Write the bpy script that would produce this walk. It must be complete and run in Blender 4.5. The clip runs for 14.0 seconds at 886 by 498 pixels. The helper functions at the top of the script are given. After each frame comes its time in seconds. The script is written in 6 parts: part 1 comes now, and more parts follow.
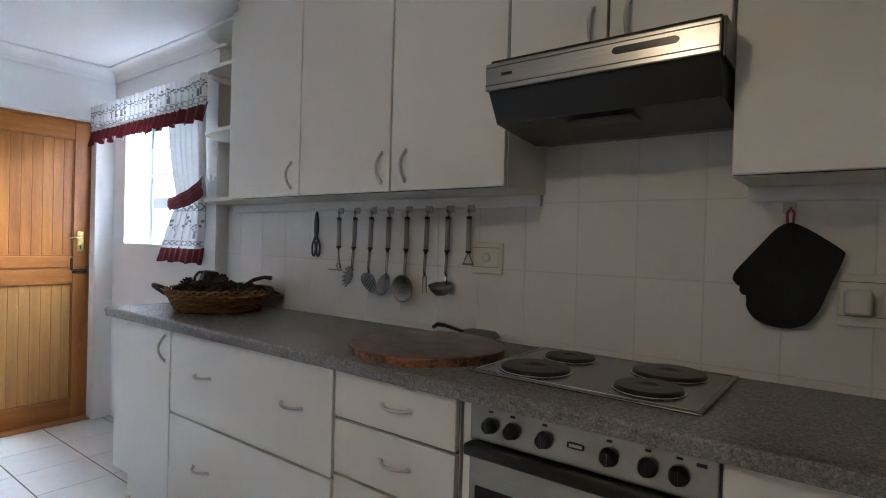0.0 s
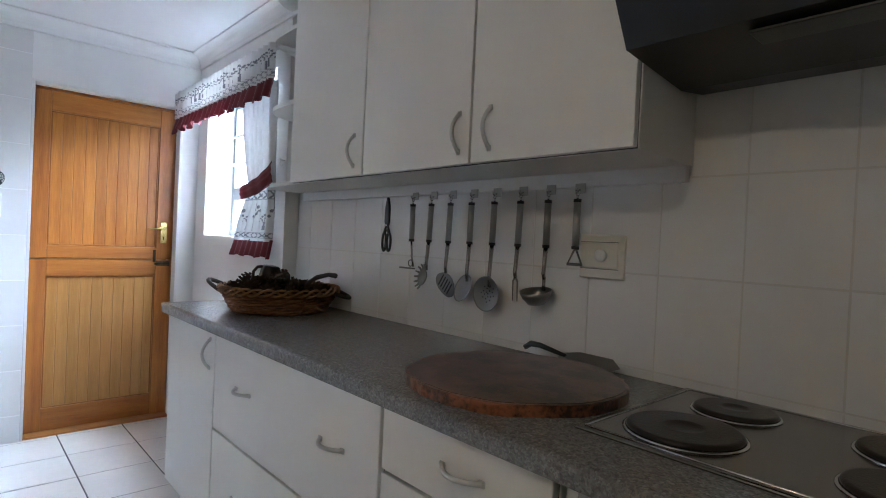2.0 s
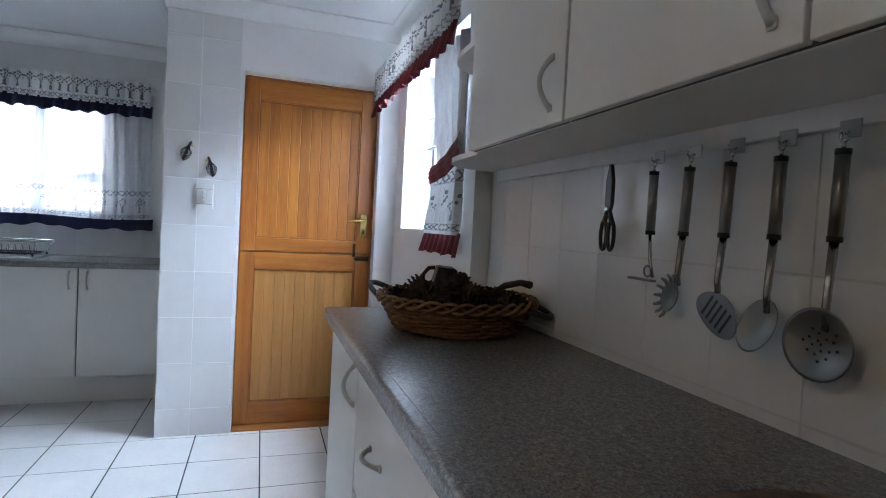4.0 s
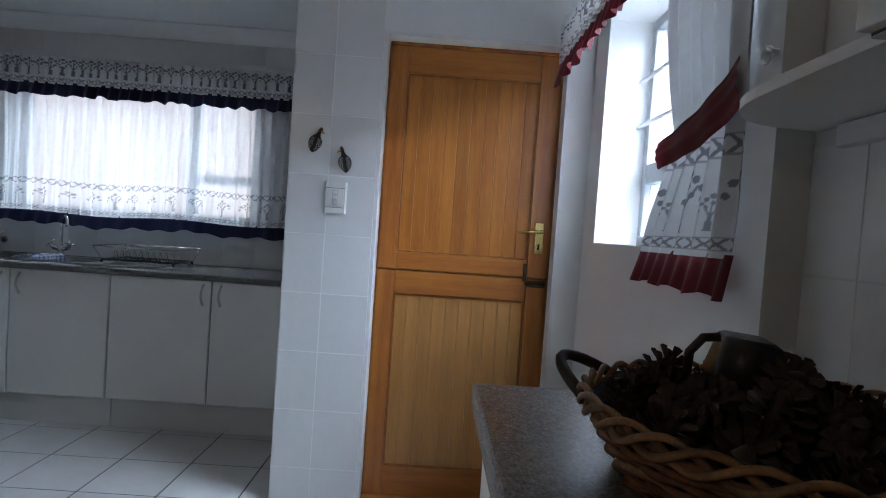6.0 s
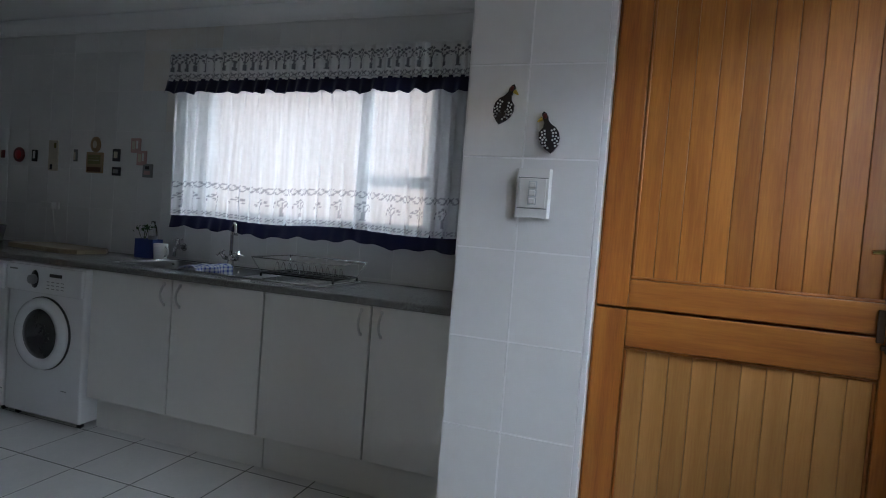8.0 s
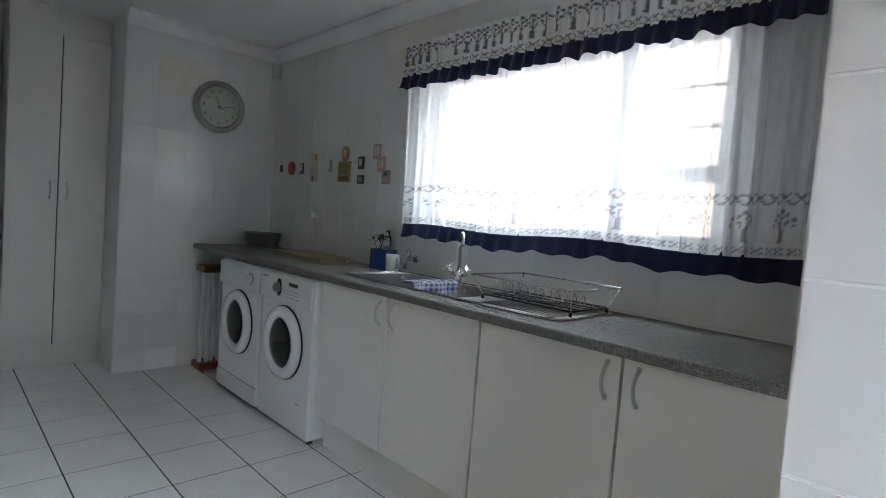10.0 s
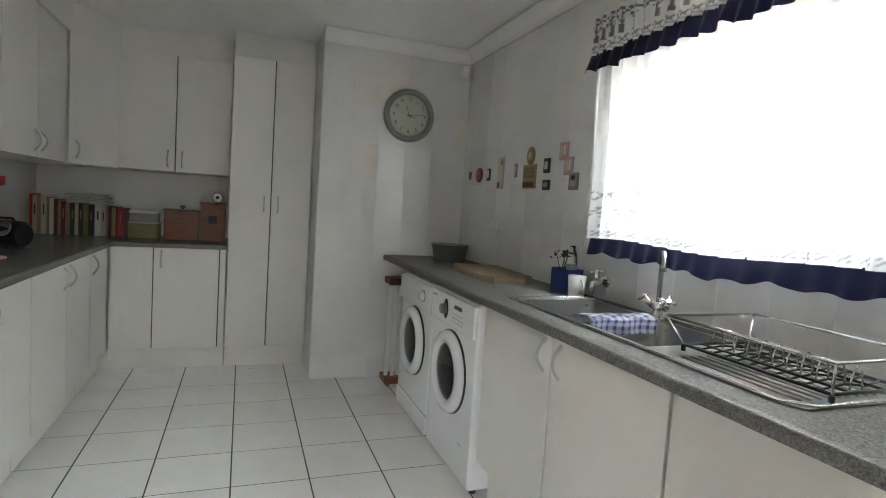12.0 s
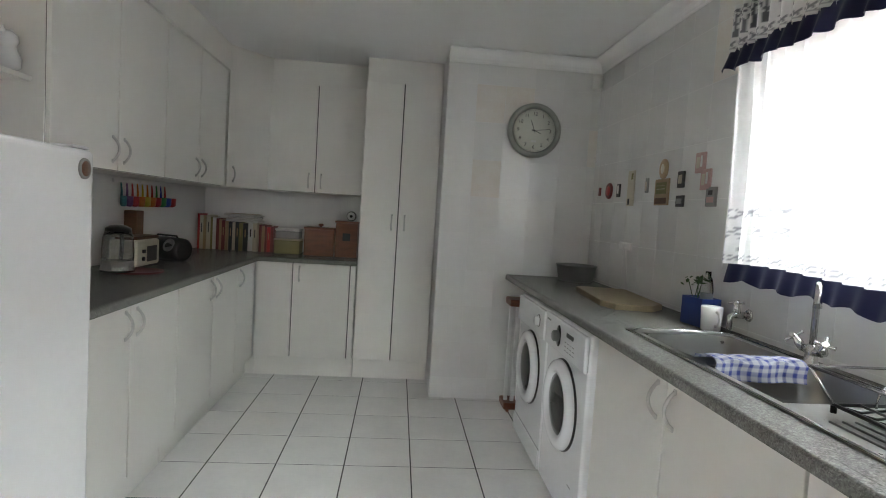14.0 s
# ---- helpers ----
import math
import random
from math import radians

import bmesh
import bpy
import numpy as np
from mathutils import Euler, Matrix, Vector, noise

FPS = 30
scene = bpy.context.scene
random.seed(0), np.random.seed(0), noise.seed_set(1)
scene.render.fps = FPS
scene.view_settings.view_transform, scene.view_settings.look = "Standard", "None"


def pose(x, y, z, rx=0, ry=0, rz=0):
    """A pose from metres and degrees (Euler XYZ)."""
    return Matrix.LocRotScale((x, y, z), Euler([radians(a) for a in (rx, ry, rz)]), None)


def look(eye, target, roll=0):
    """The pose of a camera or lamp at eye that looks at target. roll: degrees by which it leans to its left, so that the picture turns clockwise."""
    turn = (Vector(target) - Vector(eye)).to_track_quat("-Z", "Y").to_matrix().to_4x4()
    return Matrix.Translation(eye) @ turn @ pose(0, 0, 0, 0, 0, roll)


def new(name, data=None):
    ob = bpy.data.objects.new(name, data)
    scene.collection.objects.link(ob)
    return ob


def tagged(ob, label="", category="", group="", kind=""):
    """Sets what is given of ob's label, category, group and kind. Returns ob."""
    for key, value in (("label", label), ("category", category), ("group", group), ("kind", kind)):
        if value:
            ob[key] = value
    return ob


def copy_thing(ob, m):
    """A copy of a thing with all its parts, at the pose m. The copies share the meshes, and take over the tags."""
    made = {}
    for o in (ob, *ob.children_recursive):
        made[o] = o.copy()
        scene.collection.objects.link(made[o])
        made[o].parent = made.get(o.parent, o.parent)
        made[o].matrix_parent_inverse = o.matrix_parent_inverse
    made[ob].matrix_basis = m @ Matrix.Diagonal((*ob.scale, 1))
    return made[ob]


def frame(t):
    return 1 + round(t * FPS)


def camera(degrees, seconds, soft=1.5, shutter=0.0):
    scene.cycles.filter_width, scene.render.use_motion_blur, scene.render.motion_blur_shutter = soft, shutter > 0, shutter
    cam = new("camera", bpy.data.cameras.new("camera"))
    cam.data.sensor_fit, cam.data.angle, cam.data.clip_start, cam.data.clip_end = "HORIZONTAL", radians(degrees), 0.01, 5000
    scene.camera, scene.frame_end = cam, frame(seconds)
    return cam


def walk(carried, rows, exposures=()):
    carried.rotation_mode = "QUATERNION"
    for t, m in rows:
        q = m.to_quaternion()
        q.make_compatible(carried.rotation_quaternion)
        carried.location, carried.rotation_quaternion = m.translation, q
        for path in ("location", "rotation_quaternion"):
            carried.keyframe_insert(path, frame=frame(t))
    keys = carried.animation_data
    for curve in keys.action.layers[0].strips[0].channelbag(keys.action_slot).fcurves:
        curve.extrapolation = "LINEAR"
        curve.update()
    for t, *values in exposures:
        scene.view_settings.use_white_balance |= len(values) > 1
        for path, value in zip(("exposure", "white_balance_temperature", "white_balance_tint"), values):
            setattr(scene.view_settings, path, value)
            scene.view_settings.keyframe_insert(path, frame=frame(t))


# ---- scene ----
cam = camera(78.2, 14.0, 1.0)
PATH = [
    (0, (0.265, 0.239, 1.272), (-0.941, 1.834, 1.251), 1.6),
    (0.5, (0.218, 0.327, 1.261), (-1.05, 1.873, 1.24), 1.8),
    (1, (0.155, 0.413, 1.243), (-1.174, 1.907, 1.224), 2.2),
    (1.5, (0.063, 0.535, 1.241), (-1.334, 1.966, 1.222), 2.4),
    (2, (-0.031, 0.654, 1.24), (-1.51, 2.0, 1.215), 2.7),
    (2.5, (-0.136, 0.8, 1.242), (-1.729, 2.009, 1.203), 2.7),
    (3, (-0.251, 0.909, 1.228), (-1.966, 1.936, 1.181), 2.9),
    (3.5, (-0.422, 1.026, 1.228), (-2.243, 1.851, 1.164), 3.0),
    (6, (-1.536, 1.26, 1.216), (-3.535, 1.288, 1.153), 4.0),
    (6.5, (-1.784, 1.254, 1.217), (-3.78, 1.14, 1.163), 4.1),
    (7, (-1.997, 1.221, 1.212), (-3.975, 0.926, 1.151), 4.3),
    (7.5, (-2.218, 1.148, 1.215), (-4.161, 0.679, 1.147), 4.4),
    (8, (-2.388, 1.071, 1.216), (-4.283, 0.437, 1.139), 4.4),
    (8.5, (-2.585, 0.984, 1.22), (-4.396, 0.14, 1.132), 4.5),
    (9, (-2.762, 0.917, 1.206), (-4.45, -0.152, 1.113), 4.7),
    (11.5, (-3.423, 0.588, 1.240), (-4.293, -1.208, 1.099), 3.8),
    (12, (-3.524, 0.516, 1.259), (-4.218, -1.353, 1.108), 3.8),
    (12.5, (-3.617, 0.477, 1.261), (-4.129, -1.45, 1.115), 3.7),
    (13, (-3.69, 0.453, 1.275), (-4.056, -1.508, 1.135), 3.7),
    (13.5, (-3.721, 0.441, 1.279), (-3.977, -1.539, 1.147), 3.7),
    (14, (-3.72, 0.443, 1.286), (-3.888, -1.546, 1.158), 3.6),
]
EXPOSURES = [(0, 2.36, 5500, 10), (3.5, 2.06, 5400, 10), (6, 1.03, 5500, 10), (7.5, 0.55, 5700, 10), (8.2, 0.90, 5850, 10), (9, 1.25, 5850, 10), (11.5, 2.54, 6900, 10), (14, 2.62, 6850, 10)]
walk(cam, [(t, look(eye, target, roll)) for t, eye, target, roll in PATH], EXPOSURES)

# ---- world and light ----
world = bpy.data.worlds.new("world")
scene.world = world
world.use_nodes = True
wn = world.node_tree.nodes
sky = wn.new("ShaderNodeTexSky")
sky.sky_type = "NISHITA"
sky.sun_disc = False
sky.sun_elevation, sky.sun_rotation = radians(50), radians(20)
world.node_tree.links.new(sky.outputs[0], wn["Background"].inputs[0])
wn["Background"].inputs[1].default_value = 0.12

sun_data = bpy.data.lights.new("sun", "SUN")
sun_data.energy, sun_data.angle, sun_data.color = 5.0, radians(0.5), (1.0, 0.95, 0.87)
sun = new("sun", sun_data)
sun.matrix_world = look((4, -6, 9), (0, 0, 0))


def area_lamp(name, eye, target, w, h, watts, color):
    d = bpy.data.lights.new(name, "AREA")
    d.shape, d.size, d.size_y, d.energy, d.color = "RECTANGLE", w, h, watts, color
    o = new(name, d)
    o.matrix_world = look(eye, target)
    return o


# added lamps outside both windows as daylight; warm lamp over the cooking area
area_lamp("window_daylight_west", (-5.80, -0.68, 2.62), (-4.95, -0.68, 1.45), 2.6, 1.0, 58, (0.86, 0.965, 0.98))
area_lamp("window_daylight_north", (-3.21, 2.80, 2.85), (-3.21, 1.25, 0.75), 2.0, 1.6, 165, (0.86, 0.93, 1.0))
bulb = bpy.data.lights.new("ceiling_bulb", "POINT")
bulb.energy, bulb.color, bulb.shadow_soft_size = 2.0, (1.0, 0.72, 0.42), 0.05
new("ceiling_bulb", bulb).location = (-0.45, -0.25, 2.24)


# ---- materials ----
def material(name, color, rough=0.5, metal=0.0, vary=0.06, scale=6.0, bump=0.0, bump_scale=60.0, spread=0.0, coat=0.0, stretch=(1, 1, 1), second=None, contrast=(0.35, 0.65)):
    """A surface with variation at two scales; spread varies whole objects, second is a second colour mixed in by noise."""
    m = bpy.data.materials.new(name)
    m.use_nodes = True
    nt = m.node_tree
    n, l = nt.nodes, nt.links
    b = n["Principled BSDF"]
    b.inputs["Roughness"].default_value = rough
    b.inputs["Metallic"].default_value = metal
    b.inputs["Coat Weight"].default_value = coat
    tc = n.new("ShaderNodeTexCoord")
    mp = n.new("ShaderNodeMapping")
    mp.inputs["Scale"].default_value = stretch
    l.new(tc.outputs["Object"], mp.inputs[0])
    info = n.new("ShaderNodeObjectInfo")
    off = n.new("ShaderNodeVectorMath")
    off.operation = "MULTIPLY_ADD"
    off.inputs[1].default_value = (7, 11, 13)
    l.new(info.outputs["Random"], off.inputs[0])
    l.new(mp.outputs[0], off.inputs[2])
    big = n.new("ShaderNodeTexNoise")
    big.inputs["Scale"].default_value, big.inputs["Detail"].default_value = scale, 6
    fine = n.new("ShaderNodeTexNoise")
    fine.inputs["Scale"].default_value, fine.inputs["Detail"].default_value = scale * 9, 3
    for t in (big, fine):
        l.new(off.outputs[0], t.inputs["Vector"])
    ramp = n.new("ShaderNodeValToRGB")
    ramp.color_ramp.elements[0].position, ramp.color_ramp.elements[1].position = contrast
    dark = second or [c * (1 - 2 * vary) for c in color]
    ramp.color_ramp.elements[0].color = (*dark, 1)
    ramp.color_ramp.elements[1].color = (*color, 1)
    both = n.new("ShaderNodeMix")
    both.data_type = "FLOAT"
    both.inputs[0].default_value = 0.35
    l.new(big.outputs[0], both.inputs[2])
    l.new(fine.outputs[0], both.inputs[3])
    l.new(both.outputs[0], ramp.inputs[0])
    hsv = n.new("ShaderNodeHueSaturation")
    l.new(ramp.outputs[0], hsv.inputs["Color"])
    mr = n.new("ShaderNodeMapRange")
    mr.inputs[3].default_value, mr.inputs[4].default_value = 1 - spread, 1 + spread
    l.new(info.outputs["Random"], mr.inputs[0])
    l.new(mr.outputs[0], hsv.inputs["Value"])
    l.new(hsv.outputs[0], b.inputs["Base Color"])
    rr = n.new("ShaderNodeMapRange")
    rr.inputs[3].default_value, rr.inputs[4].default_value = max(0.02, rough * 0.8), min(1, rough * 1.2)
    l.new(fine.outputs[0], rr.inputs[0])
    l.new(rr.outputs[0], b.inputs["Roughness"])
    if bump:
        bn = n.new("ShaderNodeTexNoise")
        bn.inputs["Scale"].default_value = bump_scale
        l.new(off.outputs[0], bn.inputs["Vector"])
        bp = n.new("ShaderNodeBump")
        bp.inputs["Strength"].default_value, bp.inputs["Distance"].default_value = bump, 0.003
        l.new(bn.outputs[0], bp.inputs["Height"])
        l.new(bp.outputs[0], b.inputs["Normal"])
    return m


def granite():
    """Speckled grey laminate: soft clouds, grains of three tones and scattered dark and pale flecks."""
    m = material("speckled_laminate", (0.32, 0.32, 0.31), 0.28, vary=0.15, scale=14, bump=0.06, bump_scale=320)
    nt = m.node_tree
    n, l = nt.nodes, nt.links
    b = n["Principled BSDF"]
    tc = n.new("ShaderNodeTexCoord")

    def grains(scale):
        v = n.new("ShaderNodeTexVoronoi")
        v.inputs["Scale"].default_value = scale
        l.new(tc.outputs["Object"], v.inputs["Vector"])
        sep = n.new("ShaderNodeSeparateColor")
        l.new(v.outputs["Color"], sep.inputs[0])
        return sep.outputs[0]

    cloud = n.new("ShaderNodeTexNoise")
    cloud.inputs["Scale"].default_value, cloud.inputs["Detail"].default_value, cloud.inputs["Roughness"].default_value = 75, 6, 0.65
    l.new(tc.outputs["Object"], cloud.inputs["Vector"])
    mx = n.new("ShaderNodeMix")
    mx.data_type = "FLOAT"
    mx.inputs[0].default_value = 0.66
    l.new(grains(300), mx.inputs[2])
    l.new(cloud.outputs[0], mx.inputs[3])
    r = n.new("ShaderNodeValToRGB")
    e = r.color_ramp.elements
    e[0].position, e[0].color = 0.30, (0.130, 0.129, 0.122, 1)
    e[1].position, e[1].color = 0.72, (0.30, 0.30, 0.287, 1)
    for p, c in ((0.42, 0.165), (0.50, 0.195), (0.60, 0.225)):
        x = e.new(p)
        x.color = (c, c * 0.99, c * 0.94, 1)
    l.new(mx.outputs[0], r.inputs[0])
    fleck = n.new("ShaderNodeValToRGB")
    fe = fleck.color_ramp.elements
    fleck.color_ramp.interpolation = "CONSTANT"
    fe[0].position, fe[0].color = 0.0, (0.25, 0.25, 0.25, 1)
    fe[1].position, fe[1].color = 0.14, (1, 1, 1, 1)
    l.new(grains(210), fleck.inputs[0])
    mul = n.new("ShaderNodeMix")
    mul.data_type, mul.blend_type = "RGBA", "MULTIPLY"
    mul.inputs[0].default_value = 0.28
    l.new(r.outputs[0], mul.inputs[6])
    l.new(fleck.outputs[0], mul.inputs[7])
    l.new(mul.outputs[2], b.inputs["Base Color"])
    for k in list(b.inputs["Roughness"].links):
        l.remove(k)
    b.inputs["Roughness"].default_value = 0.27
    return m


def pine(name, color, dark, axis=2):
    """Varnished pine: grain lines drawn out along one axis, a different shade for each plank."""
    st = [26, 26, 26]
    st[axis] = 1.6
    return material(name, color, 0.42, scale=1.0, vary=0.2, second=dark, spread=0.13, coat=0.08, stretch=st, bump=0.08, bump_scale=3.0, contrast=(0.37, 0.64))


def fabric(name, color, ink=None, sheer=0.0, glow=0.3):
    """Cloth with a weave; where the mesh carries an attribute 'ink' the print shows; sheer lets light straight through."""
    m = bpy.data.materials.new(name)
    m.use_nodes = True
    nt = m.node_tree
    n, l = nt.nodes, nt.links
    b = n["Principled BSDF"]
    b.inputs["Roughness"].default_value = 0.9
    b.inputs["Sheen Weight"].default_value = 0.2
    tc = n.new("ShaderNodeTexCoord")
    no = n.new("ShaderNodeTexNoise")
    no.inputs["Scale"].default_value = 35
    l.new(tc.outputs["Object"], no.inputs["Vector"])
    weave = n.new("ShaderNodeTexNoise")
    weave.inputs["Scale"].default_value = 700
    l.new(tc.outputs["Object"], weave.inputs["Vector"])
    bp = n.new("ShaderNodeBump")
    bp.inputs["Strength"].default_value, bp.inputs["Distance"].default_value = 0.25, 0.001
    l.new(weave.outputs[0], bp.inputs["Height"])
    l.new(bp.outputs[0], b.inputs["Normal"])
    base = n.new("ShaderNodeMix")
    base.data_type = "RGBA"
    base.inputs[6].default_value = (*[c * 0.85 for c in color], 1)
    base.inputs[7].default_value = (*color, 1)
    l.new(no.outputs[0], base.inputs[0])
    out = base.outputs[2]
    if ink:
        at = n.new("ShaderNodeAttribute")
        at.attribute_name = "ink"
        mi = n.new("ShaderNodeMix")
        mi.data_type = "RGBA"
        l.new(at.outputs["Fac"], mi.inputs[0])
        l.new(out, mi.inputs[6])
        mi.inputs[7].default_value = (*ink, 1)
        out = mi.outputs[2]
    l.new(out, b.inputs["Base Color"])
    tr = n.new("ShaderNodeBsdfTranslucent")
    l.new(out, tr.inputs[0])
    mix = n.new("ShaderNodeMixShader")
    mix.inputs[0].default_value = glow
    l.new(b.outputs[0], mix.inputs[1])
    l.new(tr.outputs[0], mix.inputs[2])
    last = mix.outputs[0]
    if sheer:
        tp = n.new("ShaderNodeBsdfTransparent")
        m2 = n.new("ShaderNodeMixShader")
        m2.inputs[0].default_value = sheer
        l.new(last, m2.inputs[1])
        l.new(tp.outputs[0], m2.inputs[2])
        last = m2.outputs[0]
    l.new(last, n["Material Output"].inputs[0])
    return m


def glass(name, tint=(1, 1, 1), rough=0.0):
    m = bpy.data.materials.new(name)
    m.use_nodes = True
    b = m.node_tree.nodes["Principled BSDF"]
    b.inputs["Base Color"].default_value = (*tint, 1)
    b.inputs["Roughness"].default_value = rough
    b.inputs["Transmission Weight"].default_value = 1.0
    b.inputs["IOR"].default_value = 1.45
    return m


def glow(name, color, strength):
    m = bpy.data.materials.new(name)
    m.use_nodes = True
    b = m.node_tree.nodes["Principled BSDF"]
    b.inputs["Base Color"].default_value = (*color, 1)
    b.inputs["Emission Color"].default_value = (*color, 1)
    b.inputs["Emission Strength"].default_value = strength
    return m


PLASTER = material("white_wall_paint", (0.82, 0.82, 0.81), 0.75, vary=0.02, scale=2.5, bump=0.12, bump_scale=180)
CEILING = material("ceiling_paint", (0.85, 0.85, 0.85), 0.85, vary=0.015, scale=1.5, bump=0.1, bump_scale=120)
TRIM = material("white_gloss_trim", (0.78, 0.78, 0.78), 0.4, vary=0.03, scale=5)
MELAMINE = material("white_melamine", (0.78, 0.77, 0.735), 0.42, vary=0.015, scale=3, bump=0.05, bump_scale=400)
GAP_DARK = material("dark_gap_grey", (0.07, 0.07, 0.068), 0.5, vary=0.05)
LAMINATE = granite()
GROUT_BRIGHT = material("fresh_white_grout", (0.86, 0.86, 0.86), 0.8, vary=0.04, scale=20)
TILE = material("white_glazed_tile", (0.765, 0.765, 0.755), 0.22, vary=0.02, scale=3, spread=0.025, bump=0.04, bump_scale=25)
TILE_BEIGE = material("beige_mottled_tile", (0.75, 0.70, 0.64), 0.2, vary=0.1, scale=9, spread=0.03, second=(0.79, 0.765, 0.73))
GROUT = material("light_grout", (0.66, 0.65, 0.62), 0.8, vary=0.04, scale=20)
GROUT_WHITE = material("white_grout", (0.775, 0.775, 0.765), 0.8, vary=0.03, scale=20)
FLOOR_TILE = material("white_floor_tile", (0.83, 0.825, 0.80), 0.2, vary=0.05, scale=5, spread=0.02, second=(0.76, 0.76, 0.74), bump=0.05, bump_scale=30)
FLOOR_GROUT = material("dark_floor_grout", (0.06, 0.06, 0.06), 0.9, vary=0.2, scale=30)
PINE = pine("varnished_pine", (0.40, 0.145, 0.020), (0.25, 0.076, 0.010))
PINE_FLAT = pine("varnished_pine_rail", (0.50, 0.215, 0.050), (0.34, 0.12, 0.022), 1)
STEEL = material("brushed_steel", (0.42, 0.415, 0.40), 0.24, 1.0, vary=0.06, scale=3, stretch=(1, 40, 40))
TOOL_STEEL = material("worn_tool_steel", (0.24, 0.235, 0.22), 0.36, 1.0, vary=0.04, scale=6)
HOB_STEEL = material("dark_hob_steel", (0.27, 0.265, 0.25), 0.20, 1.0, vary=0.03, scale=4)
STEEL_DULL = material("sink_steel", (0.34, 0.34, 0.335), 0.30, 1.0, vary=0.02, scale=4)
CHROME = material("chrome", (0.66, 0.66, 0.66), 0.16, 1.0, vary=0.04, scale=20)
SATIN = material("satin_handle", (0.58, 0.58, 0.565), 0.36, 0.25, vary=0.05, scale=20)
BRASS = material("brass", (0.55, 0.40, 0.14), 0.25, 1.0, vary=0.1, scale=30)
IRON = material("dark_hotplate", (0.020, 0.015, 0.012), 0.32, 0.3, vary=0.2, scale=20, bump=0.2, bump_scale=200)
BLACK = material("black_plastic", (0.012, 0.012, 0.013), 0.35, vary=0.1, scale=20)
BLACK_GLOSS = material("black_oven_glass", (0.008, 0.008, 0.009), 0.06, vary=0.1)
BLACK_CLOTH = material("black_quilted_cloth", (0.010, 0.011, 0.014), 0.95, vary=0.3, scale=30, bump=0.6, bump_scale=120)
WHITE_PLASTIC = material("white_plastic", (0.72, 0.72, 0.70), 0.3, vary=0.02, scale=8)
ENAMEL = material("white_enamel", (0.83, 0.84, 0.85), 0.22, vary=0.015, scale=4)
CREAM = material("cream_plastic", (0.56, 0.54, 0.44), 0.35, vary=0.04, scale=8)
WICKER = material("brown_wicker", (0.30, 0.125, 0.042), 0.6, vary=0.3, scale=25, spread=0.15, bump=0.3, bump_scale=90)
WICKER_STRAW = material("straw_wicker", (0.36, 0.17, 0.058), 0.55, vary=0.3, scale=25, spread=0.12, bump=0.3, bump_scale=90)
WICKER_DARK = material("dark_wicker", (0.05, 0.028, 0.018), 0.6, vary=0.3, scale=25, bump=0.3, bump_scale=90)
CONE = material("dry_pine_cone", (0.075, 0.045, 0.028), 0.8, vary=0.35, scale=30, bump=0.3, bump_scale=60)
SLICE = material("polished_trunk_slice", (0.20, 0.102, 0.060), 0.33, vary=0.25, scale=11, second=(0.026, 0.013, 0.009), contrast=(0.40, 0.62), coat=0.25, bump=0.1, bump_scale=30)
SLICE_RIM = material("red_brown_bark_edge", (0.30, 0.11, 0.045), 0.30, vary=0.3, scale=12, second=(0.035, 0.017, 0.010), contrast=(0.42, 0.58), coat=0.3, bump=0.4, bump_scale=40)
BOARD = material("pale_chopping_board", (0.31, 0.245, 0.15), 0.55, vary=0.12, scale=6, stretch=(2, 12, 8))
RED_WOOD = material("red_brown_box_wood", (0.20, 0.065, 0.028), 0.4, vary=0.2, scale=3, stretch=(3, 3, 14), bump=0.1, bump_scale=8)
OAK = material("brown_wood", (0.16, 0.07, 0.035), 0.45, vary=0.2, scale=3, stretch=(3, 3, 14))
CLOTH_PRINT_RED = fabric("printed_cotton", (0.78, 0.77, 0.76), ink=(0.17, 0.17, 0.19), glow=0.42)
CLOTH_SHEER = fabric("sheer_voile", (0.78, 0.78, 0.80), ink=(0.22, 0.22, 0.26), sheer=0.24, glow=0.60)
CLOTH_WHITE = fabric("white_cotton", (0.66, 0.66, 0.66), ink=(0.12, 0.12, 0.14), glow=0.05)
CLOTH_RED = fabric("dark_red_cotton", (0.135, 0.007, 0.014), glow=0.07)
CLOTH_NAVY = fabric("navy_cotton", (0.012, 0.014, 0.055), glow=0.08)
TOWEL = fabric("checked_tea_towel", (0.44, 0.45, 0.50), ink=(0.03, 0.05, 0.25), glow=0.1)
GLASS = glass("window_glass")
BOTTLE = glass("clear_bottle", (0.95, 0.97, 0.96))
CARAFE = glass("clear_carafe", (0.80, 0.81, 0.82))
DOOR_GLASS = material("dark_door_glass", (0.03, 0.03, 0.032), 0.08, vary=0.2)
ALUMINIUM = material("grey_window_frame", (0.50, 0.53, 0.55), 0.4, vary=0.05, scale=10)
GREY_PLASTIC = material("grey_plastic", (0.23, 0.24, 0.235), 0.45, vary=0.06)
CLOCK_RIM = material("grey_green_clock_rim", (0.33, 0.34, 0.31), 0.35, 0.4, vary=0.05)
CLOCK_FACE = material("cream_clock_face", (0.62, 0.63, 0.55), 0.5, vary=0.02)
BLUE = material("blue_plastic", (0.02, 0.045, 0.22), 0.4, vary=0.08)
CERAMIC = material("white_ceramic", (0.74, 0.74, 0.73), 0.15, vary=0.02)
LEAF = material("herb_leaf", (0.05, 0.11, 0.035), 0.6, vary=0.3, scale=40)
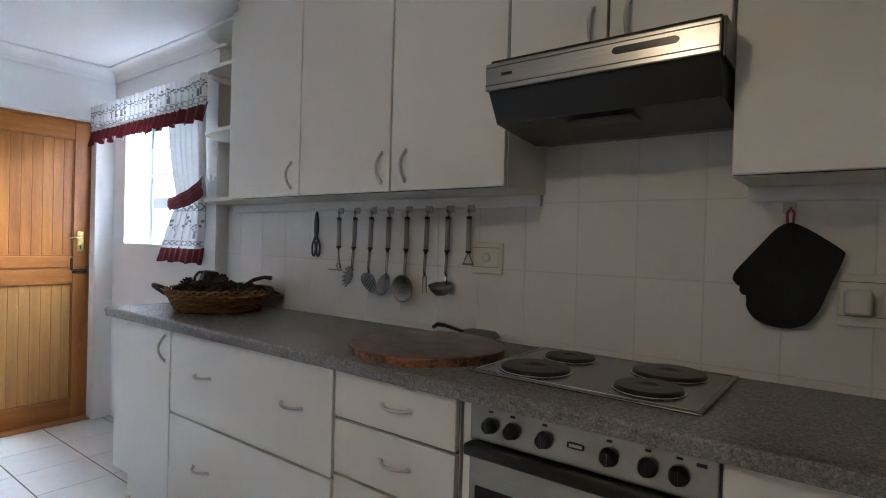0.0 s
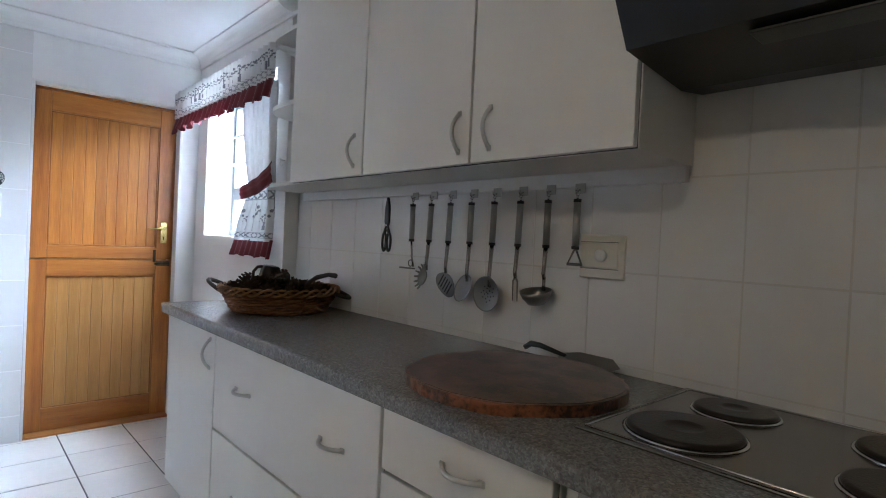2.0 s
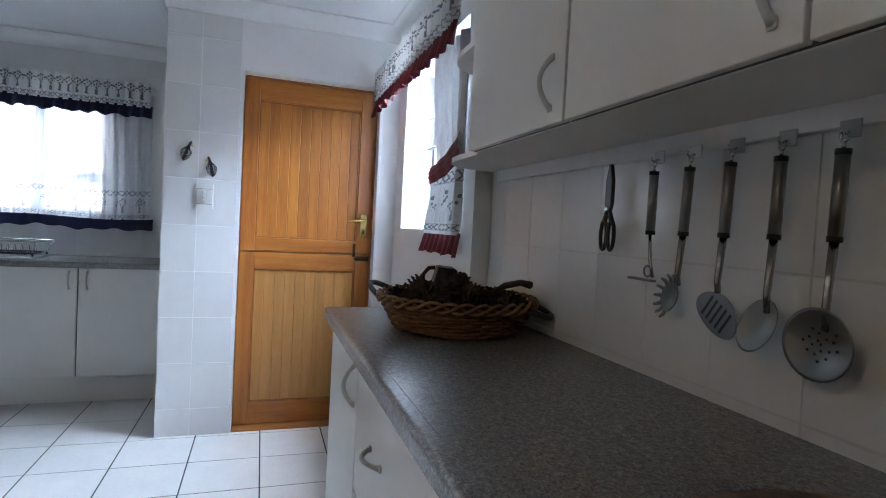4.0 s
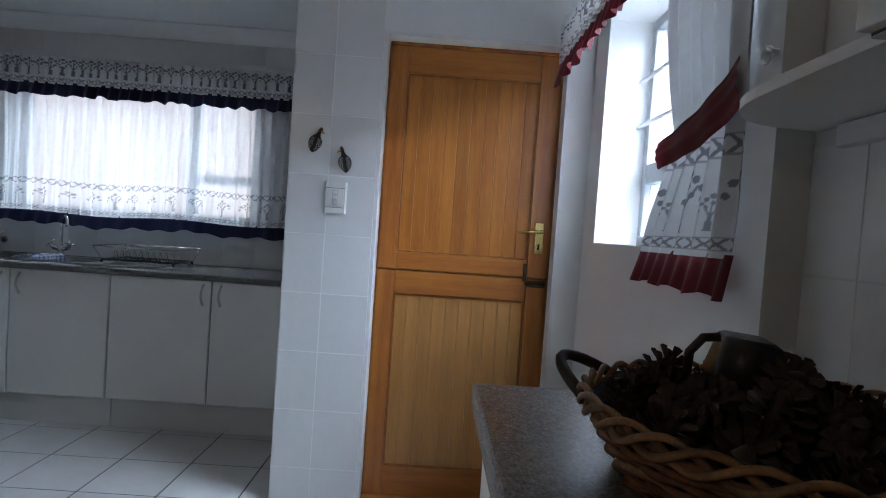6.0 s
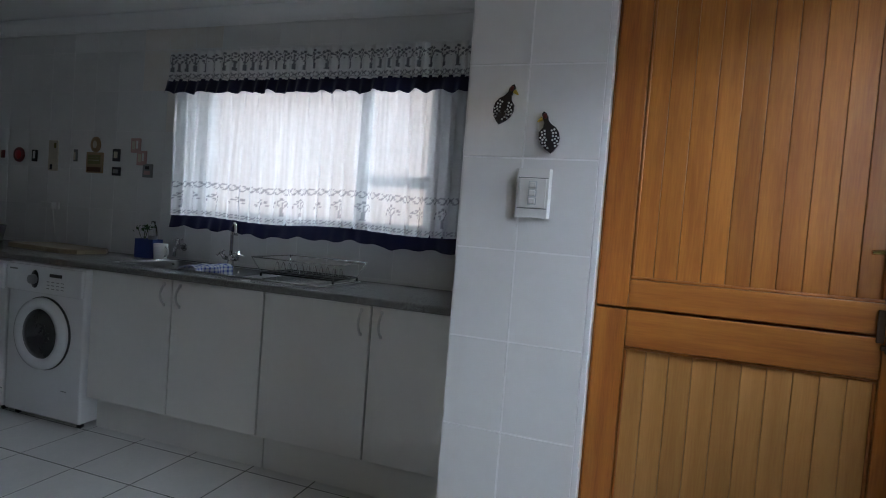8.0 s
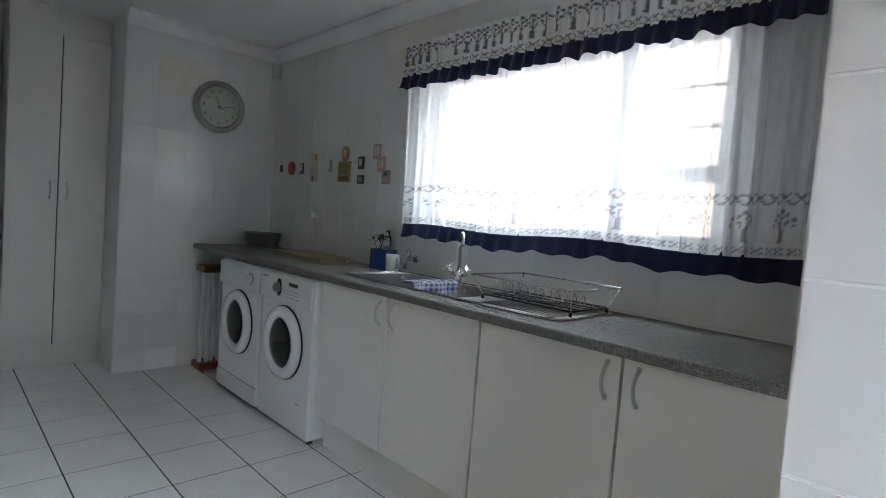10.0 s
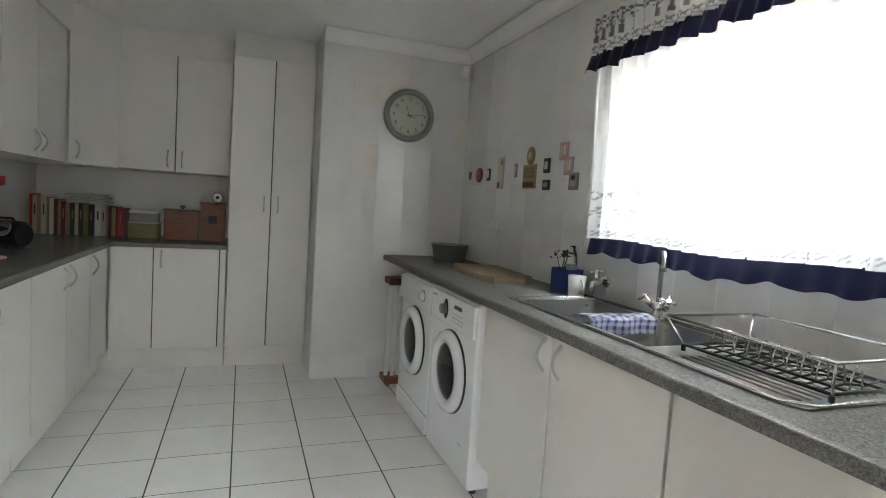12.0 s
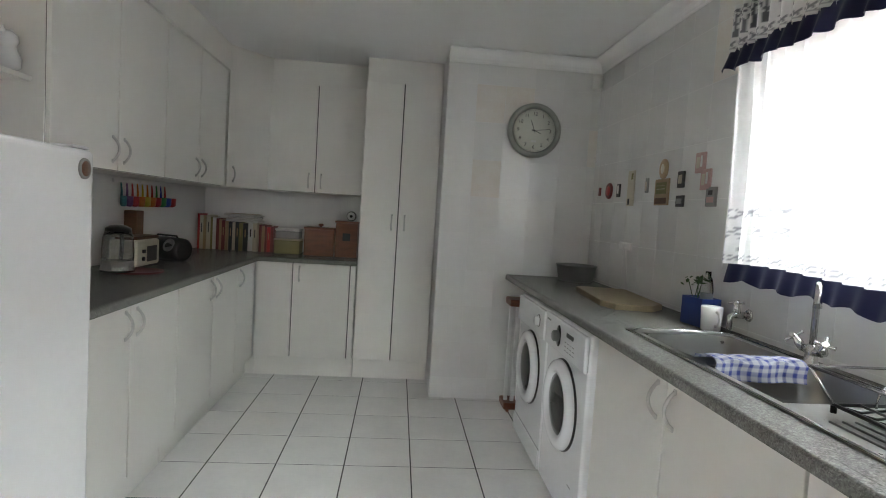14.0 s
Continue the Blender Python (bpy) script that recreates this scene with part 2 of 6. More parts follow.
SNAKE = {k: material(k + "_paint", c, 0.45, vary=0.08) for k, c in dict(red=(0.42, 0.03, 0.03), orange=(0.60, 0.17, 0.02), blue=(0.03, 0.06, 0.36), green=(0.03, 0.20, 0.06), teal=(0.04, 0.22, 0.24), purple=(0.14, 0.05, 0.20), yellow=(0.60, 0.42, 0.05), cream=(0.58, 0.53, 0.42), maroon=(0.17, 0.03, 0.03), grey=(0.28, 0.28, 0.28), tan=(0.38, 0.26, 0.15), pink=(0.55, 0.35, 0.33), white=(0.72, 0.72, 0.70), olive=(0.22, 0.20, 0.08), charcoal=(0.04, 0.04, 0.045)).items()}
EXTERIOR = material("rendered_outside_wall", (0.72, 0.60, 0.52), 0.9, vary=0.06, scale=3, bump=0.2)
PAVING = material("outside_paving", (0.35, 0.33, 0.31), 0.9, vary=0.1, scale=3)
# emission for the backdrops, in place of a bright sky
SKY_GLOW = glow("glowing_sky_backdrop", (0.90, 0.95, 1.0), 0.85)


# ---- mesh helpers ----
def box(bm, x0, x1, y0, y1, z0, z1, bevel=0.0, seg=2):
    m = Matrix.LocRotScale(((x0 + x1) / 2, (y0 + y1) / 2, (z0 + z1) / 2), None, (abs(x1 - x0), abs(y1 - y0), abs(z1 - z0)))
    r = bmesh.ops.create_cube(bm, size=1, matrix=m)
    if bevel:
        es = list({e for v in r["verts"] for e in v.link_edges})
        bmesh.ops.bevel(bm, geom=es, offset=bevel, segments=seg, affect="EDGES", profile=0.5)
    return bm


def boxed(x0, x1, y0, y1, z0, z1, bevel=0.0, seg=2):
    return box(bmesh.new(), x0, x1, y0, y1, z0, z1, bevel, seg)


def ring_faces(bm, rings, closed_ring=True, cap=True):
    for a, b in zip(rings, rings[1:]):
        n = len(a)
        for i in range(n if closed_ring else n - 1):
            j = (i + 1) % n
            f = bm.faces.new((a[i], a[j], b[j], b[i]))
            f.smooth = True
    if cap:
        bm.faces.new(list(reversed(rings[0])))
        bm.faces.new(rings[-1])


def tube(bm, pts, r, seg=8, cap=True):
    """A round bar along points; r is one radius or one for each point."""
    pts = [Vector(p) for p in pts]
    rs = r if isinstance(r, (list, tuple)) else [r] * len(pts)
    rings = []
    up = None
    for i, p in enumerate(pts):
        d = (pts[min(i + 1, len(pts) - 1)] - pts[max(i - 1, 0)]).normalized()
        if up is None:
            up = Vector((0, 0, 1)) if abs(d.z) < 0.9 else Vector((1, 0, 0))
        s = d.cross(up).normalized()
        up = s.cross(d).normalized()
        rings.append([bm.verts.new(p + rs[i] * (math.cos(a) * s + math.sin(a) * up)) for a in [2 * math.pi * k / seg for k in range(seg)]])
    ring_faces(bm, rings, cap=cap)
    return bm


def lathe(bm, prof, seg=32, at=(0, 0, 0), cap=True, squash=(1, 1)):
    """Turns a profile of (radius, height) about the upright axis."""
    rings = [[bm.verts.new((at[0] + r * squash[0] * math.cos(a), at[1] + r * squash[1] * math.sin(a), at[2] + z)) for a in [2 * math.pi * k / seg for k in range(seg)]] for r, z in prof]
    ring_faces(bm, rings, cap=cap)
    return bm


def turned(bm, m):
    bmesh.ops.transform(bm, matrix=m, verts=bm.verts)
    return bm


def plate(bm, outline, z0, z1, bevel=0.0):
    """An outline in x, y drawn up from z0 to z1."""
    lo = [bm.verts.new((x, y, z0)) for x, y in outline]
    hi = [bm.verts.new((x, y, z1)) for x, y in outline]
    bm.faces.new(list(reversed(lo)))
    top = bm.faces.new(hi)
    n = len(lo)
    for i in range(n):
        bm.faces.new((lo[i], lo[(i + 1) % n], hi[(i + 1) % n], hi[i]))
    if bevel:
        bmesh.ops.bevel(bm, geom=list(top.edges), offset=bevel, segments=2, affect="EDGES", profile=0.5)
    return bm


def holed(us, vs, skip, depth0, depth1, axes):
    """A slab on a grid of us, vs with the cells in skip left out; axes places (u, v, depth) in x, y, z."""
    bm = bmesh.new()
    made = {}

    def vert(i, j, k):
        if (i, j, k) not in made:
            c = {"u": us[i], "v": vs[j], "d": (depth0, depth1)[k]}
            made[(i, j, k)] = bm.verts.new([c[a] for a in axes])
        return made[(i, j, k)]

    full = {(i, j) for i in range(len(us) - 1) for j in range(len(vs) - 1)} - set(skip)
    for i, j in full:
        bm.faces.new([vert(i, j, 0), vert(i + 1, j, 0), vert(i + 1, j + 1, 0), vert(i, j + 1, 0)])
        bm.faces.new([vert(i, j, 1), vert(i, j + 1, 1), vert(i + 1, j + 1, 1), vert(i + 1, j, 1)])
        for di, dj, a, b in ((-1, 0, (0, 0), (0, 1)), (1, 0, (1, 0), (1, 1)), (0, -1, (0, 0), (1, 0)), (0, 1, (0, 1), (1, 1))):
            if (i + di, j + dj) not in full:
                p, q = (i + a[0], j + a[1]), (i + b[0], j + b[1])
                bm.faces.new([vert(*p, 0), vert(*q, 0), vert(*q, 1), vert(*p, 1)])
    bmesh.ops.recalc_face_normals(bm, faces=bm.faces)
    return bm


def mesh_object(name, bm, mat):
    me = bpy.data.meshes.new(name)
    bm.to_mesh(me)
    bm.free()
    me.materials.append(mat)
    return new(name, me)


def part(name, bm, mat, parent, label=""):
    ob = mesh_object(name, bm, mat)
    ob.parent = parent
    return tagged(ob, label)


def thing(name, m, label, category, group=""):
    """The empty at a thing's base that carries its parts."""
    e = new(name)
    e.empty_display_size = 0.1
    e.matrix_basis = m
    return tagged(e, label, category, group)


def single(name, bm, mat, m, label, category, group=""):
    ob = mesh_object(name, bm, mat)
    ob.matrix_basis = m
    return tagged(ob, label, category, group)


def structure(name, bm, mat, label=""):
    return tagged(mesh_object(name, bm, mat), label, name.split("_")[0], kind="structure")


# ---- the shell ----
H = 2.40
TILE_Y, NORTH_Y, DOOR_X, WEST_X, CLOCK_Y, BACK_Y, DIV_X = 1.97, 1.89, -3.88, -5.07, -3.30, -4.22, -2.12
floor = structure("floor", boxed(-5.3, 2.2, -4.5, 2.3, -0.2, -0.0015), FLOOR_GROUT, "white ceramic floor tiles with dark grout lines")
structure("ceiling", boxed(-5.3, 2.2, -4.5, 2.3, H, H + 0.15), CEILING, "plain white painted ceiling")
wall_north_1 = structure("wall_north_1", holed([-2.57, 2.1], [-0.1, H], [], TILE_Y, TILE_Y + 0.2, "udv"), GROUT, "white tiled wall behind the cooking counter")
wall_north_2 = structure("wall_north_2", holed([-4.09, -3.71, -2.72, -2.57], [-0.1, 1.21, 2.10, H], [(1, 1)], NORTH_Y, NORTH_Y + 0.27, "udv"), PLASTER, "white plastered wall with a deep window opening")
wall_door = structure("wall_door", holed([0.61, 1.0, 1.77, NORTH_Y - 0.001], [-0.1, 2.035, H], [(1, 0)], DOOR_X, DOOR_X - 0.2, "duv"), PLASTER, "white wall around the wooden door")
structure("wall_alcove", boxed(-5.27, DOOR_X - 0.2, 0.61, 0.81, -0.1, H), PLASTER, "white wall beside the sink")
wall_west = structure("wall_west", holed([CLOCK_Y, -1.50, 0.07, 0.61], [-0.1, 1.17, 2.0, H], [(1, 1)], WEST_X, WEST_X - 0.2, "duv"), GROUT_WHITE, "pale tiled wall with the kitchen window")
wall_clock = structure("wall_clock", boxed(-5.27, -4.0, -4.45, CLOCK_Y, -0.1, H), GROUT_WHITE, "pale tiled wall with the clock")
structure("wall_back", boxed(-4.0, DIV_X, BACK_Y - 0.2, BACK_Y, -0.1, H), PLASTER, "white wall behind the corner counter")
structure("wall_divide", boxed(DIV_X, DIV_X + 0.12, BACK_Y - 0.2, -0.60, -0.1, H), PLASTER, "white wall behind the refrigerator")
structure("wall_south", boxed(DIV_X + 0.12, 2.1, -1.9, -1.7, -0.1, H), PLASTER, "plain white wall")
structure("wall_east", boxed(2.0, 2.2, -1.7, TILE_Y, -0.1, H), PLASTER, "plain white wall")


def cornice(name, a, b, inward):
    """A coved moulding from a to b under the ceiling; inward is the side of the room."""
    a, b, w = Vector((*a, 0)), Vector((*b, 0)), Vector((*inward, 0))
    prof = [(0.0, H - 0.085), (0.012, H - 0.085), (0.014, H - 0.072)]
    prof += [(0.016 + 0.06 * (1 - math.cos(t)), H - 0.070 + 0.06 * math.sin(t)) for t in [math.pi / 2 * k / 6 for k in range(7)]]
    prof += [(0.085, H - 0.008), (0.085, H - 0.001), (0.0, H - 0.001)]
    bm = bmesh.new()
    r = [[bm.verts.new(p + w * d + Vector((0, 0, z))) for d, z in prof] for p in (a, b)]
    n = len(prof)
    for i in range(n):
        bm.faces.new((r[0][i], r[0][(i + 1) % n], r[1][(i + 1) % n], r[1][i]))
    bm.faces.new(r[0])
    bm.faces.new(list(reversed(r[1])))
    bmesh.ops.recalc_face_normals(bm, faces=bm.faces)
    structure(name, bm, CEILING, "white coved ceiling moulding")


cornice("cornice_1", (DOOR_X, 0.61), (DOOR_X, NORTH_Y), (1, 0))
cornice("cornice_2", (DOOR_X, NORTH_Y), (-2.50, NORTH_Y), (0, -1))
cornice("cornice_3", (WEST_X, CLOCK_Y), (WEST_X, 0.61), (1, 0))
cornice("cornice_4", (WEST_X, CLOCK_Y), (-4.0, CLOCK_Y), (0, 1))
cornice("cornice_5", (WEST_X, 0.61), (DOOR_X, 0.61), (0, -1))
cornice("cornice_6", (-2.50, TILE_Y), (2.0, TILE_Y), (0, -1))
# door surround: a thin painted bead round the recess
bm = bmesh.new()
box(bm, DOOR_X - 0.002, DOOR_X + 0.006, 0.985, 1.0, 0.0, 2.05, 0.002)
box(bm, DOOR_X - 0.002, DOOR_X + 0.006, 1.77, 1.785, 0.0, 2.05, 0.002)
box(bm, DOOR_X - 0.002, DOOR_X + 0.006, 1.0005, 1.7695, 2.035, 2.05, 0.002)
structure("trim_door", bm, TRIM, "white bead around the door recess")

# ---- outside the windows ----
structure("ground", boxed(-60, 60, 2.4, 60, -0.3, -0.15), PAVING, "paved yard outside")
structure("ground_west", boxed(-60, -5.4, -40, 2.4, -0.3, -0.15), PAVING, "paved yard outside")
# glowing boxes stand in for bright sky beyond the windows
structure("backdrop_north", boxed(-9, 4, 7.0, 7.1, -0.15, 7), SKY_GLOW, "glowing backdrop standing in for the bright outdoors")
structure("backdrop_west", boxed(-10.1, -10.0, -8, 8, -0.15, 7), SKY_GLOW, "glowing backdrop standing in for the bright outdoors")
neighbour = thing("neighbour_wall", pose(-7.2, -1.6, -0.15), "pinkish rendered wall of the house next door", "building")
part("wall", boxed(-0.2, 0, -3.0, 1.10, 0, 4.2), EXTERIOR, neighbour)
part("coping", boxed(-0.24, 0.04, -3.04, 1.14, 4.2, 4.28, 0.01), PAVING, neighbour)

garden = thing("garden_wall", pose(-2.6, 4.6, -0.15), "pale block garden wall in the sun", "wall")
part("footing", boxed(-2.4, 2.4, 0.03, 0.22, 0, 3.0), EXTERIOR, garden)
block = bmesh.new()
box(block, 0.006, 0.394, -0.03, 0.029, 0.008, 0.192, 0.006, 1)
block_mesh = bpy.data.meshes.new("block")
block.to_mesh(block_mesh)
block.free()
block_mesh.materials.append(PLASTER)
for j in range(15):
    for i in range(12):
        o = new("block", block_mesh)
        o.parent = garden
        o.location = (-2.4 + 0.4 * i - (0.2 if j % 2 else 0), 0, 0.2 * j)
shrub = thing("shrub", pose(-3.25, 3.6, -0.15), "green garden shrub in front of the wall", "shrub")
part("stem", tube(bmesh.new(), [(0, 0, 0), (0.02, 0.01, 0.6), (0.0, 0.03, 1.3)], [0.03, 0.022, 0.01]), WICKER_DARK, shrub)
lv_bm = bmesh.new()
q = random.Random(21)
for k in range(420):
    h = q.uniform(0.5, 1.75)
    r = 0.34 * math.sin(math.pi * min(1, (h - 0.4) / 1.45)) * math.sqrt(q.random())
    a = q.uniform(0, 6.28)
    p = Vector((r * math.cos(a), r * math.sin(a), h))
    d = Vector((q.uniform(-1, 1), q.uniform(-1, 1), q.uniform(-0.3, 1))).normalized() * 0.07
    sd = d.cross(Vector((0.3, 0.2, 1))).normalized() * 0.022
    lv_bm.faces.new([lv_bm.verts.new(v) for v in (p, p + d * 0.5 + sd, p + d, p + d * 0.5 - sd)])
part("foliage", lv_bm, LEAF, shrub)


# ---- cabinets ----
def handle_mesh(length=0.105, out=0.028):
    bm = bmesh.new()
    pts = [(0, -0.002 - out * math.sin(math.pi * k / 12) ** 0.8, -length / 2 + length * k / 12) for k in range(13)]
    tube(bm, pts, [0.0070 if k in (0, 12) else 0.0056 for k in range(13)], 8)
    for z in (-length / 2, length / 2):
        box(bm, -0.007, 0.007, -0.006, 0, z - 0.008, z + 0.008, 0.002, 1)
    return bm


_handle = {}


def handle(parent, x, z, flat=False):
    """A bow handle on a front; flat lays it level."""
    if "me" not in _handle:
        me = bpy.data.meshes.new("handle")
        b = handle_mesh()
        b.to_mesh(me)
        b.free()
        me.materials.append(SATIN)
        _handle["me"] = me
    o = new("handle", _handle["me"])
    o.parent = parent
    o.matrix_basis = pose(x, -0.019, z, 0, 90 if flat else 0, 0)
    return tagged(o, "satin grey bow handle")


def front(name, parent, x0, x1, z0, z1, grip=None, flat=False):
    g = 0.004
    d = part(name, boxed(x0 + g, x1 - g, -0.019, -0.001, z0 + g, z1 - g, 0.0025, 2), MELAMINE, parent)
    if grip:
        for gx, gz in grip if isinstance(grip, list) else [grip]:
            handle(d, gx, gz, flat)
    return d


def cabinet(name, m, w, depth, z0, z1, fronts, label, plinth=0.0, group="", body_top=None):
    """A melamine unit; its front looks along -y, its width runs along x. fronts: (kind, x0, x1, z0, z1, grips, flat)."""
    c = thing(name, m, label, "cabinet", group)
    part("body", boxed(0.0015, w - 0.0015, 0, depth, z0, body_top or z1, 0.001, 1), MELAMINE, c)
    # dark sheet behind the fronts: grey edging and the gaps' shade in one colour
    part("edge_strip", holed([0.004, w - 0.004], [z0 + 0.002, z1 - 0.002], [], -0.001, -0.0002, "udv"), GAP_DARK, c, "dark grey sheet behind the fronts for edging and gap shade")
    if plinth:
        part("plinth", boxed(0.002, w - 0.002, 0.05, 0.07, 0, z0 - 0.001), MELAMINE, c)
    for kind, a, b, p, q, grips, flat in fronts:
        front(kind, c, a, b, p, q, grips, flat)
    return c


Z0, Z1 = 0.165, 0.862
Y0 = 1.394
BASE = "white melamine base cabinets under the cooking counter"
# cooking side: a narrow end unit, a wide pan drawer unit, a drawer stack, oven, and one more cupboard
ZC = 0.881
cabinet("base_cabinet", pose(-2.545, Y0, 0), 0.535, TILE_Y - Y0, Z0, ZC, [("door", 0, 0.535, Z0, ZC, (0.49, 0.795), False)], "white melamine base cabinet at the end of the counter", 1, BASE)
w = 1.01
cabinet("drawer_cabinet", pose(-2.010, Y0, 0), w, TILE_Y - Y0, Z0, ZC, [("drawer_front", 0, w, 0.535, ZC, [(0.26, 0.725), (0.81, 0.725)], True), ("drawer_front", 0, w, Z0, 0.535, [(0.26, 0.36), (0.81, 0.36)], True)], "white melamine cabinet with two wide pan drawers", 1, BASE)
w = 0.462
cabinet("drawer_cabinet", pose(-0.996, Y0, 0), w, TILE_Y - Y0, Z0, ZC, [("drawer_front", 0, w, a, b, (0.255, (a + b) / 2 + 0.004), True) for a, b in ((0.732, ZC), (0.560, 0.732), (0.37, 0.560), (Z0, 0.37))], "white melamine cabinet with a stack of drawers", 1, BASE)
cabinet("base_cabinet", pose(0.075, Y0, 0), 0.90, TILE_Y - Y0, Z0, ZC, [("door", 0, 0.45, Z0, ZC, (0.41, 0.77), False), ("door", 0.45, 0.90, Z0, ZC, (0.49, 0.77), False)], "white melamine base cabinet beside the oven", 1, BASE)
cabinet("base_cabinet", pose(0.980, Y0, 0), 0.90, TILE_Y - Y0, Z0, ZC, [("door", 0, 0.45, Z0, ZC, (0.41, 0.77), False), ("door", 0.45, 0.90, Z0, ZC, (0.49, 0.77), False)], "white melamine base cabinet", 1, BASE)

UY = 1.702
UD = TILE_Y - UY
WALLS = "white melamine wall cabinets above the cooking counter"
UB, UT = 1.45, 2.335
cabinet("wall_cabinet", pose(-2.114, UY, 0), 0.527, UD, UB, UT, [("door", 0, 0.527, UB, UT, (0.475, UB + 0.09), False)], "white melamine wall cabinet with one door", 0, WALLS)
cabinet("wall_cabinet", pose(-1.587, UY, 0), 0.990, UD, UB, UT, [("door", 0, 0.512, UB, UT, (0.470, UB + 0.09), False), ("door", 0.512, 0.990, UB, UT, (0.585, UB + 0.09), False)], "white melamine wall cabinet with two doors", 0, WALLS)
cabinet("wall_cabinet", pose(-0.595, UY, 0), 0.615, UD, 1.80, UT, [("door", 0, 0.308, 1.80, UT, (0.265, 1.875), False), ("door", 0.308, 0.615, 1.80, UT, (0.365, 1.875), False)], "short white wall cabinet above the cooker hood", 0, WALLS)
cabinet("wall_cabinet", pose(0.022, UY, 0), 0.90, UD, UB, UT, [("door", 0, 0.60, UB, UT, (0.55, UB + 0.09), False), ("door", 0.60, 0.90, UB, UT, (0.64, UB + 0.09), False)], "white melamine wall cabinet beside the cooker hood", 0, WALLS)
for x0, x1 in ((-2.48, -0.606), (0.024, 0.92)):
    single("mounting_rail", boxed(x0, x1, 0, 0.022, 0, 0.040, 0.002), TRIM, pose(0, TILE_Y - 0.030, 1.4095), "narrow white rail on the wall under the wall cabinets", "rail")
bm = bmesh.new()
box(bm, -2.114, 0.92, UY - 0.0, TILE_Y - 0.09, 0, H - UT - 0.001)
single("filler_panel", bm, MELAMINE, pose(0, 0.012, UT), "white filler panel between wall cabinets and ceiling", "panel")
# rounded open shelves at the end of the wall cabinets
es = thing("corner_shelf", pose(-2.116, TILE_Y - 0.009, 0), "white open corner shelves with rounded ends", "shelf")
for z in (1.452, 1.80, 2.12, 2.33):
    out = [(0, 0), (-0.440, 0)] + [(-0.20 - 0.240 * math.cos(a) ** 0.8, -0.233 * math.sin(a) ** 0.8) for a in [math.pi / 2 * (k + 0.5) / 10.5 for k in range(11)]] + [(0, -0.236)]
    part("shelf_board", plate(bmesh.new(), out, z, z + 0.018, 0.002), MELAMINE, es)
part("back_panel", boxed(-0.44, 0, 0.0005, 0.0085, 1.452, 2.348), MELAMINE, es)
single("storage_jar", lathe(bmesh.new(), [(0.028, 0), (0.032, 0.004), (0.032, 0.085), (0.026, 0.095), (0.026, 0.11)], 20), CERAMIC, pose(-2.20, TILE_Y - 0.17, 1.819), "small white jar on the corner shelf", "jar")
single("small_hook", tube(bmesh.new(), [(0, 0, 0), (-0.03, 0, 0.0), (-0.04, 0, 0.012)], 0.003), BLACK, pose(-2.35, TILE_Y - 0.12, 1.474), "small dark metal hook", "hook")


# ---- worktops ----
def nosed(bm, axis, value, top):
    """Rounds the front upper edge of a worktop."""
    es = [e for e in bm.edges if all(abs(v.co[axis] - value) < 1e-5 and abs(v.co.z - top) < 1e-5 for v in e.verts)]
    bmesh.ops.bevel(bm, geom=es, offset=0.012, segments=4, affect="EDGES", profile=0.5)
    return bm


def worktop(label, slab, nosing):
    w = thing("worktop", pose(0, 0, 0), label, "worktop")
    part("slab", slab, LAMINATE, w)
    part("nosing", nosing, LAMINATE, w, "rounded speckled front edge")
    return w


CT = 0.919
nb = nosed(boxed(-2.615, 1.98, 1.352, 1.3845, 0.881, CT), 1, 1.352, CT)
es = [e for e in nb.edges if all(abs(v.co.x + 2.615) < 0.013 and v.co.y < 1.37 for v in e.verts) and abs(e.verts[0].co.z - e.verts[1].co.z) > 0.005]
bmesh.ops.bevel(nb, geom=es, offset=0.03, segments=4, affect="EDGES", profile=0.5)
worktop("grey speckled laminate worktop with rounded front edge", holed([-2.615, -0.56, -0.02, 1.98], [1.385, 1.60, 1.93, TILE_Y], [(1, 1)], 0.883, CT, "uvd"), nb)
SX = -4.485
worktop("grey speckled laminate worktop with a sink let in", holed([WEST_X, -4.975, -4.625, SX - 0.0325], [CLOCK_Y, -1.47, -1.13, -1.05, -0.72, 0.61], [(1, 1), (1, 3)], 0.863, 0.895, "uvd"), nosed(boxed(SX - 0.032, SX, CLOCK_Y, 0.61, 0.862, 0.895), 0, SX, 0.895))
RX0 = -2.722
wt = worktop("grey speckled laminate corner worktop", holed([-3.428, RX0 + 0.0325, DIV_X], [BACK_Y, -3.6305, -1.265], [(0, 1)], 0.863, 0.895, "uvd"), nosed(boxed(RX0, RX0 + 0.032, -3.598, -1.265, 0.862, 0.895), 0, RX0, 0.895))
part("nosing", nosed(boxed(-3.428, RX0 + 0.032, -3.630, -3.5985, 0.862, 0.895), 1, -3.5985, 0.895), LAMINATE, wt, "rounded speckled front edge")

# sink side base units
SINK = "white melamine base cabinets under the sink"
for y0 in (-1.565, -0.490):
    w = 1.073 if y0 < -1 else 1.098
    h = w / 2
    cabinet("base_cabinet", pose(-4.529, y0, 0, 0, 0, 90), w, 0.54, Z0 + 0.01, Z1 - 0.001, [("door", 0, h, Z0 + 0.01, Z1 - 0.001, (h - 0.045, 0.782), False), ("door", h, w, Z0 + 0.01, Z1 - 0.001, (h + 0.052, 0.782), False)], "white melamine base cabinet with two doors under the sink", 1, SINK, 0.70)
